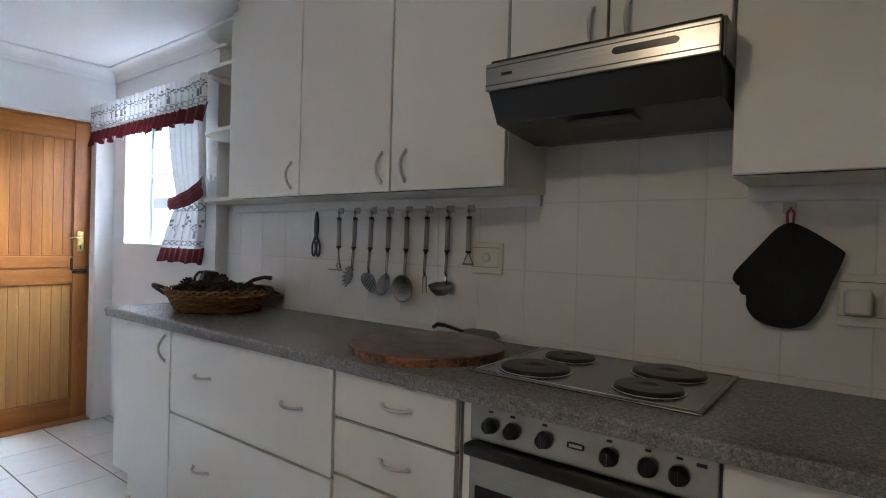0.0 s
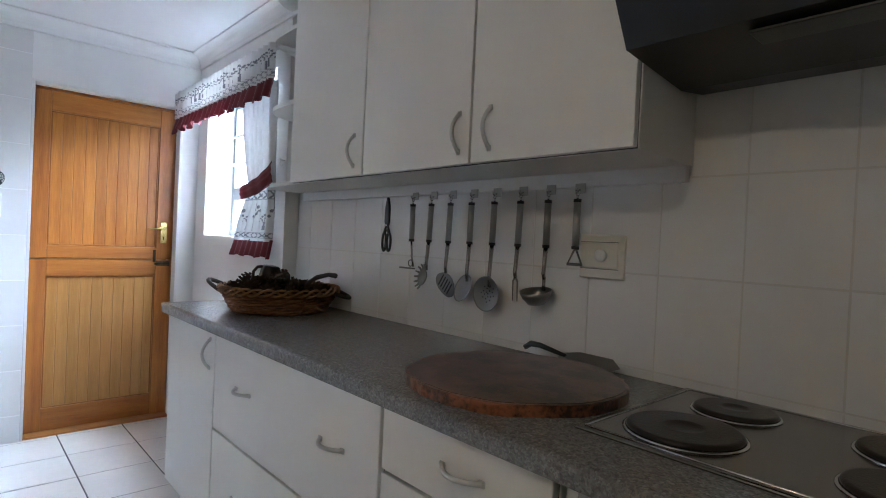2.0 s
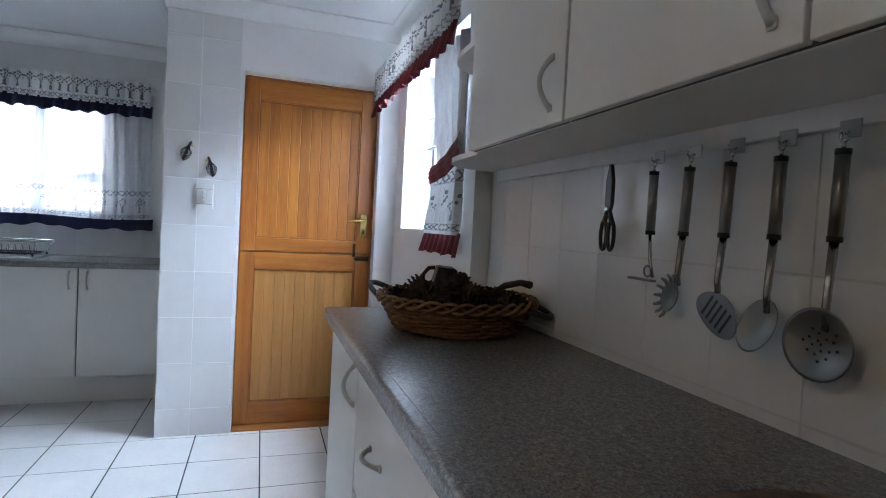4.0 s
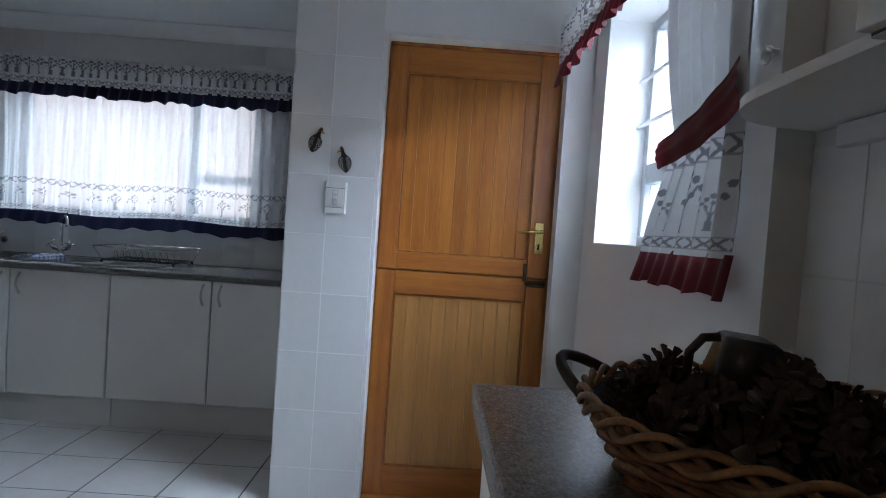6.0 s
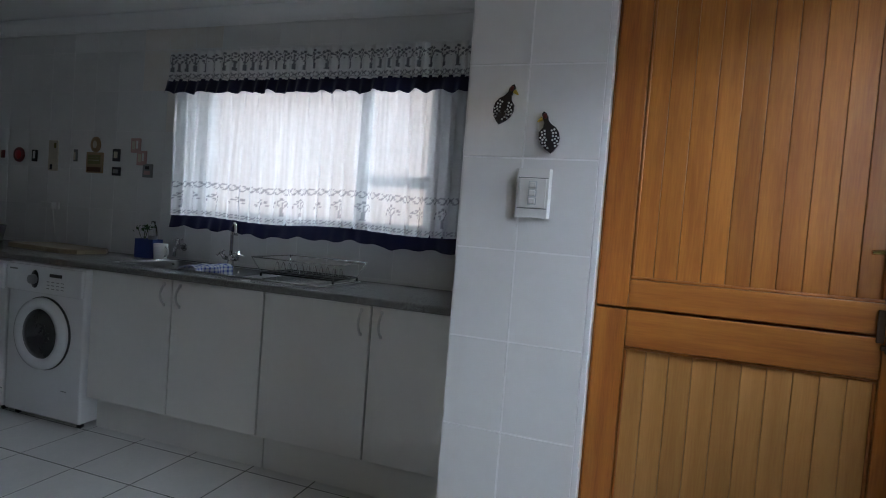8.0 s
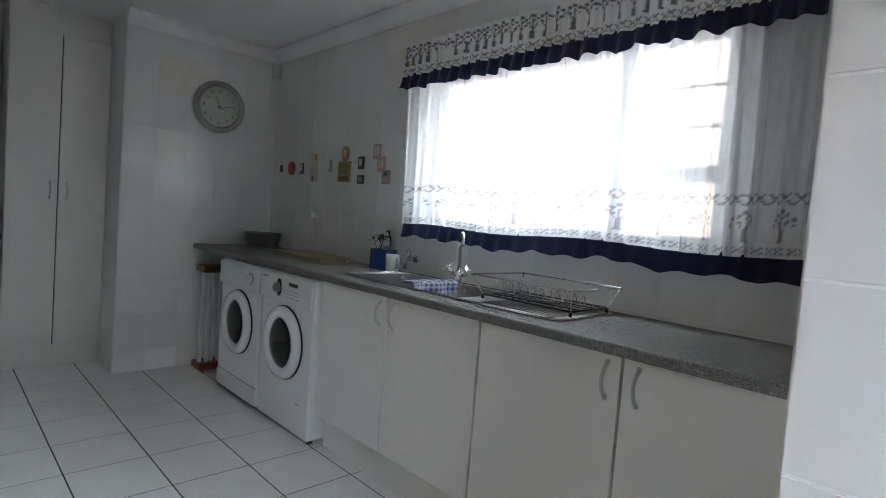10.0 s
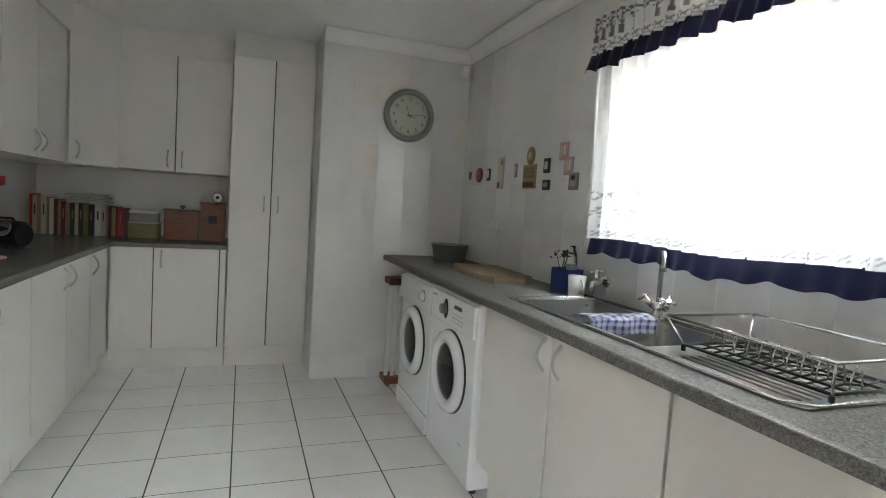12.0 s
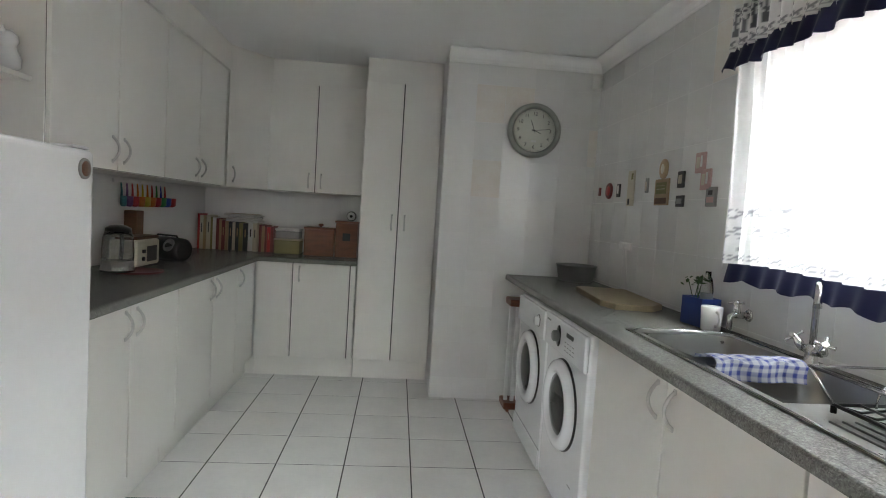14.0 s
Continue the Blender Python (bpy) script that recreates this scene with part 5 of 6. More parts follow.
def bird(y, z, flip, lean):
    """A flat painted guinea fowl, seen from the room; its beak points along flip."""
    b = thing("bird_plaque", pose(DOOR_X + 0.009, y, z, 0, 0, 90) @ pose(0, 0, 0, 0, lean, 0), "black and white spotted guinea fowl wall ornament", "ornament", "bird ornaments on the pillar")
    side = [(0.76 * p, 0.95 * r) for p, r in [(0.0, -0.058), (0.010, -0.054), (0.030, -0.040), (0.040, -0.022), (0.041, -0.004), (0.034, 0.010), (0.020, 0.022), (0.012, 0.036), (0.014, 0.046), (0.010, 0.056), (0.002, 0.062), (-0.006, 0.056), (-0.004, 0.030), (-0.010, 0.018), (-0.026, 0.008), (-0.032, -0.008), (-0.029, -0.026), (-0.018, -0.042)]]
    bm = plate(bmesh.new(), [(x * -flip, v) for x, v in side], 0, 0.010)
    bmesh.ops.recalc_face_normals(bm, faces=bm.faces)
    part("body", turned(bm, pose(0, 0, 0, 90)), BIRD, b)
    part("beak", turned(lathe(bmesh.new(), [(0.006, 0), (0.004, 0.008), (0.001, 0.016)], 10), pose(flip * 0.005, -0.006, 0.042, 0, 110 * flip, 0)), SNAKE["yellow"], b, "yellow beak")
    part("cheek", turned(lathe(bmesh.new(), [(0.006, 0), (0.005, 0.002), (0.002, 0.003)], 12, squash=(1, 1.3)), pose(-flip * 0.003, -0.010, 0.046, 90)), SNAKE["maroon"], b, "dark red cheek")
    for k in range(40):
        a, r = k * 2.399, 0.0060 * math.sqrt(k)
        x, v = 0.003 + r * math.cos(a) * 0.70, -0.016 + r * math.sin(a) * 0.8
        if abs(x - 0.003) < 0.0065:
            continue
        part("spot", turned(lathe(bmesh.new(), [(0.0029, 0), (0.0024, 0.0014)], 8), pose(-flip * x, -0.010, v, 90)), SNAKE["white"], b)


bird(0.728, 1.565, 1, 20)
bird(0.845, 1.490, -1, -14)

# ---- sink side ----
sk = thing("sink", pose(-4.80, -0.90, 0.895), "stainless steel double bowl sink with drainer", "sink")
xs, ys = [-0.205, -0.170, 0.170, 0.205], [-0.635, -0.565, -0.235, -0.145, 0.175, 0.255, 0.665]
bm = holed(xs, ys, [(1, 1), (1, 3)], 0.0005, 0.0045, "uvd")
es = [e for e in bm.edges if abs(e.verts[0].co.z - e.verts[1].co.z) > 0.002 and abs(abs(e.verts[0].co.x) - 0.205) < 1e-4]
bmesh.ops.bevel(bm, geom=es, offset=0.06, segments=5, affect="EDGES", profile=0.5)
part("rim", bm, STEEL_DULL, sk)
for y0, y1 in ((-0.565, -0.235), (-0.145, 0.175)):
    bm = bmesh.new()
    rings = []
    for s, z in ((1.0, 0.004), (0.97, -0.02), (0.93, -0.12), (0.80, -0.150), (0.2, -0.156)):
        ring = []
        for k in range(40):
            a = 2 * math.pi * k / 40
            c, d = math.cos(a), math.sin(a)
            p = 0.35 if s > 0.9 else 0.5
            ring.append(bm.verts.new((0.1705 * s * math.copysign(abs(c) ** p, c), (y0 + y1) / 2 + (y1 - y0) / 2 * 1.003 * s * math.copysign(abs(d) ** p, d), z)))
        rings.append(ring)
    ring_faces(bm, rings, cap=False)
    bm.faces.new(rings[-1])
    bw = part("bowl", bm, STEEL_DULL, sk)
    part("drain", lathe(bmesh.new(), [(0.032, -0.1555), (0.030, -0.152), (0.012, -0.153)], 20, (0, (y0 + y1) / 2, 0)), CHROME, bw)
for k in range(11):
    x = -0.15 + k * 0.03
    part("drainer_rib", tube(bmesh.new(), [(x, 0.29, 0.005), (x, 0.625, 0.005)], 0.004, 6), STEEL_DULL, sk)
tp = bmesh.new()
tube(tp, [(x, y, 0.006) for x, y in [(-0.2, -0.58), (-0.15, -0.63), (0.15, -0.63), (0.2, -0.58), (0.2, 0.61), (0.15, 0.66), (-0.15, 0.66), (-0.2, 0.61), (-0.2, -0.58)]], 0.0035, 6)
part("bead", tp, CHROME, sk)


def cross_head(at, axis):
    """A four-armed tap handle."""
    m = Matrix.Translation(at) @ Vector((0, 0, 1)).rotation_difference(Vector(axis)).to_matrix().to_4x4()
    h = bmesh.new()
    lathe(h, [(0.011, -0.045), (0.013, -0.02), (0.009, -0.008), (0.010, 0.0), (0.008, 0.008)], 16)
    for k in range(4):
        a = math.pi / 4 + math.pi / 2 * k
        tube(h, [(0, 0, 0), (0.018 * math.cos(a), 0.018 * math.sin(a), 0.001), (0.028 * math.cos(a), 0.028 * math.sin(a), 0.002)], [0.004, 0.004, 0.0062], 8)
    turned(h, m)
    return h


tapm = thing("mixer_tap", pose(-4.985, -1.085, 0.8995), "chrome mixer tap with swan neck and cross handles", "tap")
part("base", lathe(bmesh.new(), [(0.026, 0), (0.026, 0.004), (0.020, 0.008), (0.017, 0.035), (0.019, 0.055), (0.013, 0.065)], 24), CHROME, tapm)
part("arm", tube(bmesh.new(), [(0, -0.050, 0.050), (0, 0, 0.040), (0, 0.050, 0.050)], 0.012, 12), CHROME, tapm)
sp = [(0, 0, 0.06), (0, 0, 0.205)] + [((0.045 - 0.045 * math.cos(t)) * 0.62, (0.045 - 0.045 * math.cos(t)) * 0.78, 0.205 + 0.045 * math.sin(t)) for t in [math.pi * k / 10 for k in range(1, 10)]] + [(0.0558, 0.0702, 0.203), (0.0558, 0.0702, 0.185)]
part("spout", tube(bmesh.new(), sp, [0.0095] * (len(sp) - 2) + [0.011, 0.012], 14), CHROME, tapm)
for s in (-1, 1):
    part("cross_handle", cross_head((0.012, s * 0.062, 0.075), (0.25, s * 0.6, 0.7)), CHROME, tapm)
st = thing("wall_tap", pose(-5.048, -1.50, 0.975), "chrome tap with a cross handle on the wall", "tap")
part("body", tube(bmesh.new(), [(-0.012, 0, 0), (0.045, 0, 0), (0.060, 0, -0.005), (0.063, 0, -0.055)], [0.014, 0.012, 0.011, 0.010], 12), CHROME, st)
part("cross_handle", cross_head((0.040, 0.0, 0.045), (0.15, 0, 1)), CHROME, st)
part("flange", turned(lathe(bmesh.new(), [(0.024, 0), (0.022, 0.004), (0.014, 0.006)], 20), pose(-0.013, 0, 0, 0, 90, 0)), CHROME, st)

# tea towel over the divider
tw = thing("tea_towel", pose(-4.785, -1.076, 0.9045), "blue and white checked tea towel over the sink divider", "towel")


def towel_bm():
    bm = bmesh.new()
    lay = bm.verts.layers.float.new("ink")
    prof = [(-0.060, -0.030), (-0.057, -0.014), (-0.048, 0.004), (-0.02, 0.010), (0.02, 0.010), (0.050, 0.004), (0.060, -0.016), (0.066, -0.042)]
    n, mlt = 80, 6
    rows = []
    fine_p = []
    for (a, b), (c, d) in zip(prof, prof[1:]):
        fine_p += [(a + (c - a) * k / mlt, b + (d - b) * k / mlt) for k in range(mlt)]
    fine_p.append(prof[-1])
    for j, (y, z) in enumerate(fine_p):
        row = []
        for i in range(n + 1):
            x = -0.14 + 0.28 * i / n
            w = 0.006 * math.sin(x * 45 + j * 0.05) + 0.004 * noise.noise((x * 20, j * 0.1, 2))
            v = bm.verts.new((x + 0.01 * math.sin(j * 0.2), y + (w if abs(y) > 0.045 else 0), z + (abs(w) if abs(y) <= 0.045 else 0)))
            v[lay] = 0.55 * ((i % 8) < 3) + 0.45 * ((j % 6) < 3)
            row.append(v)
        rows.append(row)
    for a, b in zip(rows, rows[1:]):
        for i in range(n):
            f = bm.faces.new((a[i], a[i + 1], b[i + 1], b[i]))
            f.smooth = True
    return bm


part("cloth", towel_bm(), TOWEL, tw)

# wire dish rack on the drainer
dr = thing("dish_rack", pose(-4.812, -0.445, 0.9065), "black and steel wire dish rack on the drainer", "dish rack")
rx, ry = 0.122, 0.205
loop = [(-rx, -ry), (rx, -ry), (rx, ry), (-rx, ry), (-rx, -ry)]
part("top_rim", tube(bmesh.new(), [(x * 1.36, y * 1.14, 0.095) for x, y in loop], 0.0035, 6), CHROME, dr)
part("lower_rim", tube(bmesh.new(), [(x, y, 0.018) for x, y in loop], 0.0045, 6), BLACK, dr)
for x, y in loop[:4]:
    part("corner_wire", tube(bmesh.new(), [(x, y, 0.004), (x, y, 0.018), (x * 1.36, y * 1.14, 0.095)], 0.003, 6), CHROME, dr)
    part("foot", tube(bmesh.new(), [(x, y, 0.0), (x, y, 0.016)], 0.0065, 8), BLACK, dr)
for k in range(11):
    y = -ry + 2 * ry * (k + 0.5) / 11
    part("wire", tube(bmesh.new(), [(-rx, y, 0.018), (-rx * 0.6, y, 0.008), (0, y, 0.016), (rx * 0.6, y, 0.008), (rx, y, 0.018)], 0.0032, 6), BLACK, dr)
    part("plate_hoop", tube(bmesh.new(), [(0.02 + 0.02 * math.cos(t), y, 0.018 + 0.05 * math.sin(t)) for t in [math.pi * q / 8 for q in range(9)]], 0.0024, 6), CHROME, dr)
for x in (-0.05, 0.06):
    part("long_wire", tube(bmesh.new(), [(x, -ry, 0.018), (x, ry, 0.018)], 0.003, 6), BLACK, dr)

# caddy, mug, board, tub
cd = thing("sink_caddy", pose(-4.985, -1.700, 0.8955, 0, 0, 8), "blue plastic caddy with a bottle and herb sprigs", "caddy")
bm = holed([-0.045, -0.040, 0.040, 0.045], [-0.062, -0.057, 0.057, 0.062], [(1, 1)], 0.003, 0.115, "uvd")
part("tub", bm, BLUE, cd)
part("floor_plate", boxed(-0.044, 0.044, -0.061, 0.061, 0.0, 0.0028), BLUE, cd)
part("bottle", lathe(bmesh.new(), [(0.026, 0.004), (0.028, 0.01), (0.028, 0.15), (0.022, 0.19), (0.013, 0.205), (0.013, 0.225)], 20, (-0.008, 0.018, 0), cap=True, squash=(0.8, 1)), BOTTLE, cd, "clear plastic bottle")
part("bottle_label", lathe(bmesh.new(), [(0.0286, 0.09), (0.0286, 0.135)], 20, (-0.008, 0.018, 0), cap=False, squash=(0.8, 1)), SNAKE["grey"], cd)
q = random.Random(8)
for k in range(5):
    a = q.uniform(0, 6.28)
    tipv = Vector((0.03 * math.cos(a), -0.045 + 0.03 * math.sin(a), 0.175 + 0.02 * q.random()))
    stem = part("sprig", tube(bmesh.new(), [(0, -0.035, 0.01), (tipv.x * 0.5, -0.04, 0.10), tipv], 0.0018, 5), LEAF, cd)
    lfb = bmesh.new()
    for j in range(7):
        p = tipv + Vector((q.uniform(-0.016, 0.016), q.uniform(-0.016, 0.016), q.uniform(-0.03, 0.01)))
        d = Vector((q.uniform(-1, 1), q.uniform(-1, 1), q.uniform(0, 1))).normalized() * 0.022
        s = d.cross(Vector((0.3, 0.2, 1))).normalized() * 0.008
        lfb.faces.new([lfb.verts.new(v) for v in (p, p + d * 0.5 + s, p + d, p + d * 0.5 - s)])
    part("leaf", lfb, LEAF, stem)
mg = thing("mug", pose(-4.965, -1.585, 0.8955), "plain white ceramic mug beside the sink", "mug")
part("cup", lathe(bmesh.new(), [(0.032, 0), (0.036, 0.004), (0.041, 0.095), (0.039, 0.096), (0.034, 0.008), (0.01, 0.006)], 32), CERAMIC, mg)
part("handle", tube(bmesh.new(), [(0.004, 0.038 + 0.024 * math.sin(t), 0.052 + 0.028 * math.cos(t)) for t in [math.pi * k / 10 for k in range(11)]], 0.0055, 8), CERAMIC, mg)
bd = [(-0.14, -0.30), (0.10, -0.33), (0.14, -0.30), (0.15, 0.20), (0.11, 0.30), (-0.06, 0.31), (-0.14, 0.22)]
bm = plate(bmesh.new(), bd, 0.0005, 0.028, 0.006)
single("chopping_board", bm, BOARD, pose(-4.870, -2.270, 0.895, 0, 0, -4), "pale worn wooden chopping board on the worktop", "board")
single("plastic_tub", lathe(bmesh.new(), [(0.105, 0), (0.112, 0.004), (0.130, 0.10), (0.135, 0.104), (0.135, 0.108), (0.126, 0.106), (0.108, 0.008), (0.02, 0.006)], 40), GREY_PLASTIC, pose(-4.920, -3.105, 0.8955), "round dull grey plastic tub on the worktop", "tub")
ps = thing("wall_socket", pose(WEST_X + 0.009, -2.66, 1.165, 0, 0, 90), "white wall socket with a plug and thin cable", "socket")
part("plate", boxed(-0.085, 0.085, -0.010, 0, -0.022, 0.022, 0.003), WHITE_PLASTIC, ps)
part("plug", boxed(0.03, 0.07, -0.045, -0.010, -0.020, 0.020, 0.006), WHITE_PLASTIC, ps)
part("cable", tube(bmesh.new(), [(0.055, -0.025, -0.018), (0.06, -0.020, -0.10), (0.07, -0.012, -0.20), (0.075, -0.012, -0.268)], 0.003), WHITE_PLASTIC, ps)


# ---- laundry machines ----
def machine(y, w, h, label, panel_knob, seed):
    """A front loader; local x runs along the width, the front looks along -y."""
    e = thing("washing_machine" if seed else "tumble_dryer", pose(-4.482, y, 0, 0, 0, 90), label, "washing machine" if seed else "dryer")
    part("body", boxed(0, w, 0.0, 0.56, 0.03, h, 0.012, 3), ENAMEL, e)
    cp = part("control_panel", boxed(0.004, w - 0.004, -0.018, 0.002, h - 0.155, h - 0.008, 0.008, 3), ENAMEL, e)
    cx, cz = w / 2, 0.485
    rings = [(0.185, 0), (0.195, 0.012), (0.190, 0.030), (0.165, 0.042), (0.138, 0.036), (0.134, 0.018)]
    dor = part("door_ring", turned(lathe(bmesh.new(), rings, 56, cap=False), pose(cx, 0.0, cz, 90)), ENAMEL, e, "round white door ring")
    part("seal", turned(lathe(bmesh.new(), [(0.199, 0), (0.199, 0.006), (0.190, 0.008)], 56, cap=False), pose(cx, 0.0, cz, 90)), BLACK, dor)
    part("door_glass", turned(lathe(bmesh.new(), [(0.137, 0.016), (0.132, 0.022), (0.10, 0.030), (0.05, 0.034), (0.003, 0.035)], 48), pose(cx, 0.0, cz, 90)), DOOR_GLASS, dor, "dark curved door glass")
    if seed:
        part("knob_plate", turned(lathe(bmesh.new(), [(0.036, 0), (0.034, 0.004), (0.005, 0.005)], 28, squash=(0.8, 1.35)), pose(0.225, -0.018, h - 0.080, 90)), BLACK, cp)
        part("knob", turned(lathe(bmesh.new(), [(0.026, 0.004), (0.024, 0.026), (0.018, 0.030), (0.004, 0.030)], 28), pose(0.225, -0.018, h - 0.080, 90)), GREY_PLASTIC, cp, "grey programme knob")
        part("display", boxed(0.335, 0.425, -0.0195, -0.018, h - 0.060, h - 0.042), BLACK, cp)
        for r in range(3):
            for c in range(4):
                part("print_mark", boxed(0.315 + c * 0.035, 0.335 + c * 0.035, -0.0188, -0.018, h - 0.088 - r * 0.018, h - 0.084 - r * 0.018), GREY_PLASTIC, cp)
        part("badge", boxed(0.03, 0.09, -0.0190, -0.018, h - 0.040, h - 0.032), GREY_PLASTIC, cp)
        part("print_mark", boxed(0.43, 0.47, -0.0005, 0, 0.19, 0.195), GREY_PLASTIC, e)
    else:
        part("knob", turned(lathe(bmesh.new(), [(0.030, 0), (0.030, 0.004), (0.024, 0.006), (0.023, 0.022), (0.004, 0.023)], 28), pose(w - 0.11, -0.018, h - 0.075, 90)), ENAMEL, cp)
        part("knob_rim", turned(lathe(bmesh.new(), [(0.033, 0), (0.033, 0.003), (0.030, 0.004)], 28, cap=False), pose(w - 0.11, -0.018, h - 0.075, 90)), GREY_PLASTIC, cp)
    if not seed:
        part("kick_panel", boxed(0.004, w - 0.004, -0.006, 0.002, 0.035, 0.135, 0.004), ENAMEL, e)
        part("groove", boxed(0.004, w - 0.004, -0.0005, 0.001, 0.1355, 0.139), BLACK, e)
    for x in (0.05, w - 0.05):
        for yy in (0.05, 0.5):
            part("foot", tube(bmesh.new(), [(x, yy, 0.0), (x, yy, 0.032)], 0.018, 10), BLACK, e)


machine(-2.143, 0.572, 0.855, "white front-loading washing machine under the worktop", True, 1)
machine(-2.732, 0.572, 0.848, "white tumble dryer under the worktop", False, 0)
# folded clothes airer against the wall
ca = thing("clothes_airer", pose(-4.50, -3.10, 0), "folded airer with white bars and brown wooden ends", "airer")
for z in (0.02, 0.71):
    part("end_block", boxed(-0.20, 0.02, -0.10, 0.06, z, z + 0.045, 0.006), RED_WOOD, ca, "brown wooden end")
for k in range(5):
    part("bar", boxed(-0.015 - k * 0.040, 0.010 - k * 0.040, -0.02 + 0.018 * (k % 2), 0.0 + 0.018 * (k % 2), 0.0655, 0.7095, 0.003), TRIM, ca)
for k in range(2):
    part("foot", boxed(-0.02 - k * 0.15, 0.0 - k * 0.15, -0.09, 0.05, 0, 0.0195, 0.003), RED_WOOD, ca)

# ---- on the walls ----
cl = thing("wall_clock", pose(-4.608, CLOCK_Y + 0.009, 1.893, 0, 0, 180), "round grey wall clock with a cream dial", "clock")
part("rim", turned(lathe(bmesh.new(), [(0.178, 0), (0.186, 0.010), (0.184, 0.028), (0.170, 0.042), (0.158, 0.045), (0.148, 0.036), (0.145, 0.020)], 64, cap=False), pose(0, 0, 0, 90)), CLOCK_RIM, cl)
part("dial", turned(lathe(bmesh.new(), [(0.150, 0.0), (0.150, 0.020), (0.003, 0.0205)], 64), pose(0, 0, 0, 90)), CLOCK_FACE, cl, "cream dial")
for k in range(12):
    a = math.radians(90 - 30 * (k + 1))
    tcv = bpy.data.curves.new("numeral", "FONT")
    tcv.body, tcv.size, tcv.align_x, tcv.align_y, tcv.extrude = str(k + 1), 0.034, "CENTER", "CENTER", 0.0004
    tcv.materials.append(SNAKE["charcoal"])
    ob = new("numeral", tcv)
    ob.parent = cl
    ob.matrix_basis = pose(0.112 * math.cos(a), -0.0215, 0.112 * math.sin(a), 90, 0, 0)
for k in range(60):
    a = math.radians(6 * k)
    part("minute_mark", turned(boxed(-0.0008, 0.0008, -0.0213, -0.0205, 0.134, 0.140 if k % 5 else 0.144), pose(0, 0, 0, 0, 6 * k, 0)), SNAKE["charcoal"], cl)
for ang_, ln, wd, y in ((-21, 0.075, 0.004, -0.0235), (82, 0.108, 0.0028, -0.0250), (112, 0.050, 0.0035, -0.0245)):
    part("clock_hand", turned(boxed(-wd / 2, wd / 2, y - 0.0006, y + 0.0004, -0.02, ln), pose(0, 0, 0, 0, ang_, 0)), SNAKE["charcoal"], cl)
part("hub", turned(lathe(bmesh.new(), [(0.006, 0.020), (0.006, 0.027), (0.002, 0.028)], 16), pose(0, 0, 0, 90)), SNAKE["charcoal"], cl)
# white patch above the six, a reflection on the clock glass put in as colour
part("maker_mark", boxed(-0.018, 0.018, -0.0209, -0.0205, -0.079, -0.066), SNAKE["white"], cl)
pir = thing("alarm_sensor", pose(WEST_X + 0.055, CLOCK_Y + 0.055, 2.245, 0, 0, 135), "small white corner alarm sensor", "sensor")
part("case", boxed(-0.03, 0.03, -0.02, 0.035, -0.05, 0.05, 0.012, 3), WHITE_PLASTIC, pir)
part("lens", boxed(-0.02, 0.02, -0.024, -0.0195, -0.035, 0.0, 0.002), CERAMIC, pir)


def plaque(kind, y, z, w, h, mat, label, extra=()):
    """A small flat wall ornament; extra: (name, x0, x1, z0, z1, material) bits on its face."""
    p = thing(kind, pose(WEST_X + 0.009, y, z, 0, 0, 90), label, "ornament", "ornaments on the kitchen wall")
    part("plate", boxed(-w / 2, w / 2, -0.010, 0, -h / 2, h / 2, 0.003), mat, p)
    for n, a, b, c, d, m in extra:
        part(n, boxed(a, b, -0.013, -0.010, c, d, 0.001, 1), m, p)
    return p


plaque("wall_plaque", -3.145, 1.500, 0.030, 0.055, SNAKE["maroon"], "small dark red wall plaque")
rp = thing("round_plaque", pose(WEST_X + 0.009, -2.985, 1.500, 0, 0, 90), "round red-brown wall plaque", "ornament", "ornaments on the kitchen wall")
part("disc", turned(lathe(bmesh.new(), [(0.052, 0), (0.050, 0.010), (0.040, 0.012), (0.003, 0.010)], 32), pose(0, 0, 0, 90)), SNAKE["maroon"], rp)
part("motif", turned(lathe(bmesh.new(), [(0.033, 0.0105), (0.030, 0.013), (0.003, 0.013)], 20), pose(0, 0, 0, 90)), SNAKE["red"], rp)
plaque("wall_plaque", -2.830, 1.497, 0.048, 0.080, SNAKE["charcoal"], "small black framed wall plaque", [("motif", -0.008, 0.012, -0.02, 0.03, SNAKE["white"])])
plaque("wall_plaque", -2.650, 1.503, 0.085, 0.205, SNAKE["cream"], "tall cream painted wall plaque", [("motif", 0.01, 0.03, 0.05, 0.085, SNAKE["olive"]), ("motif", -0.022, 0.0, -0.095, -0.06, SNAKE["charcoal"])])
plaque("wall_plaque", -2.445, 1.510, 0.030, 0.080, SNAKE["grey"], "small pale grey wall figure", [("motif", -0.010, 0.006, -0.03, 0.02, SNAKE["cream"])])
big = plaque("wall_plaque", -2.270, 1.468, 0.145, 0.135, SNAKE["tan"], "brown wall plaque with a round ornament on top", [("panel", -0.055, 0.055, -0.010, 0.050, SNAKE["olive"]), ("panel", -0.060, 0.060, -0.060, -0.030, OAK), ("line", -0.045, 0.045, 0.030, 0.036, SNAKE["cream"]), ("line", -0.045, 0.045, 0.012, 0.018, SNAKE["cream"])])
part("crest", turned(lathe(bmesh.new(), [(0.042, 0), (0.040, 0.010), (0.026, 0.013), (0.014, 0.010), (0.003, 0.010)], 24, squash=(1, 1.25)), pose(0, 0, 0.118, 90)), SNAKE["tan"], big, "round moulded crest")
part("crest_motif", turned(lathe(bmesh.new(), [(0.018, 0.0105), (0.016, 0.0135), (0.003, 0.0135)], 20, squash=(1, 1.5)), pose(0, 0, 0.118, 90)), SNAKE["cream"], big)
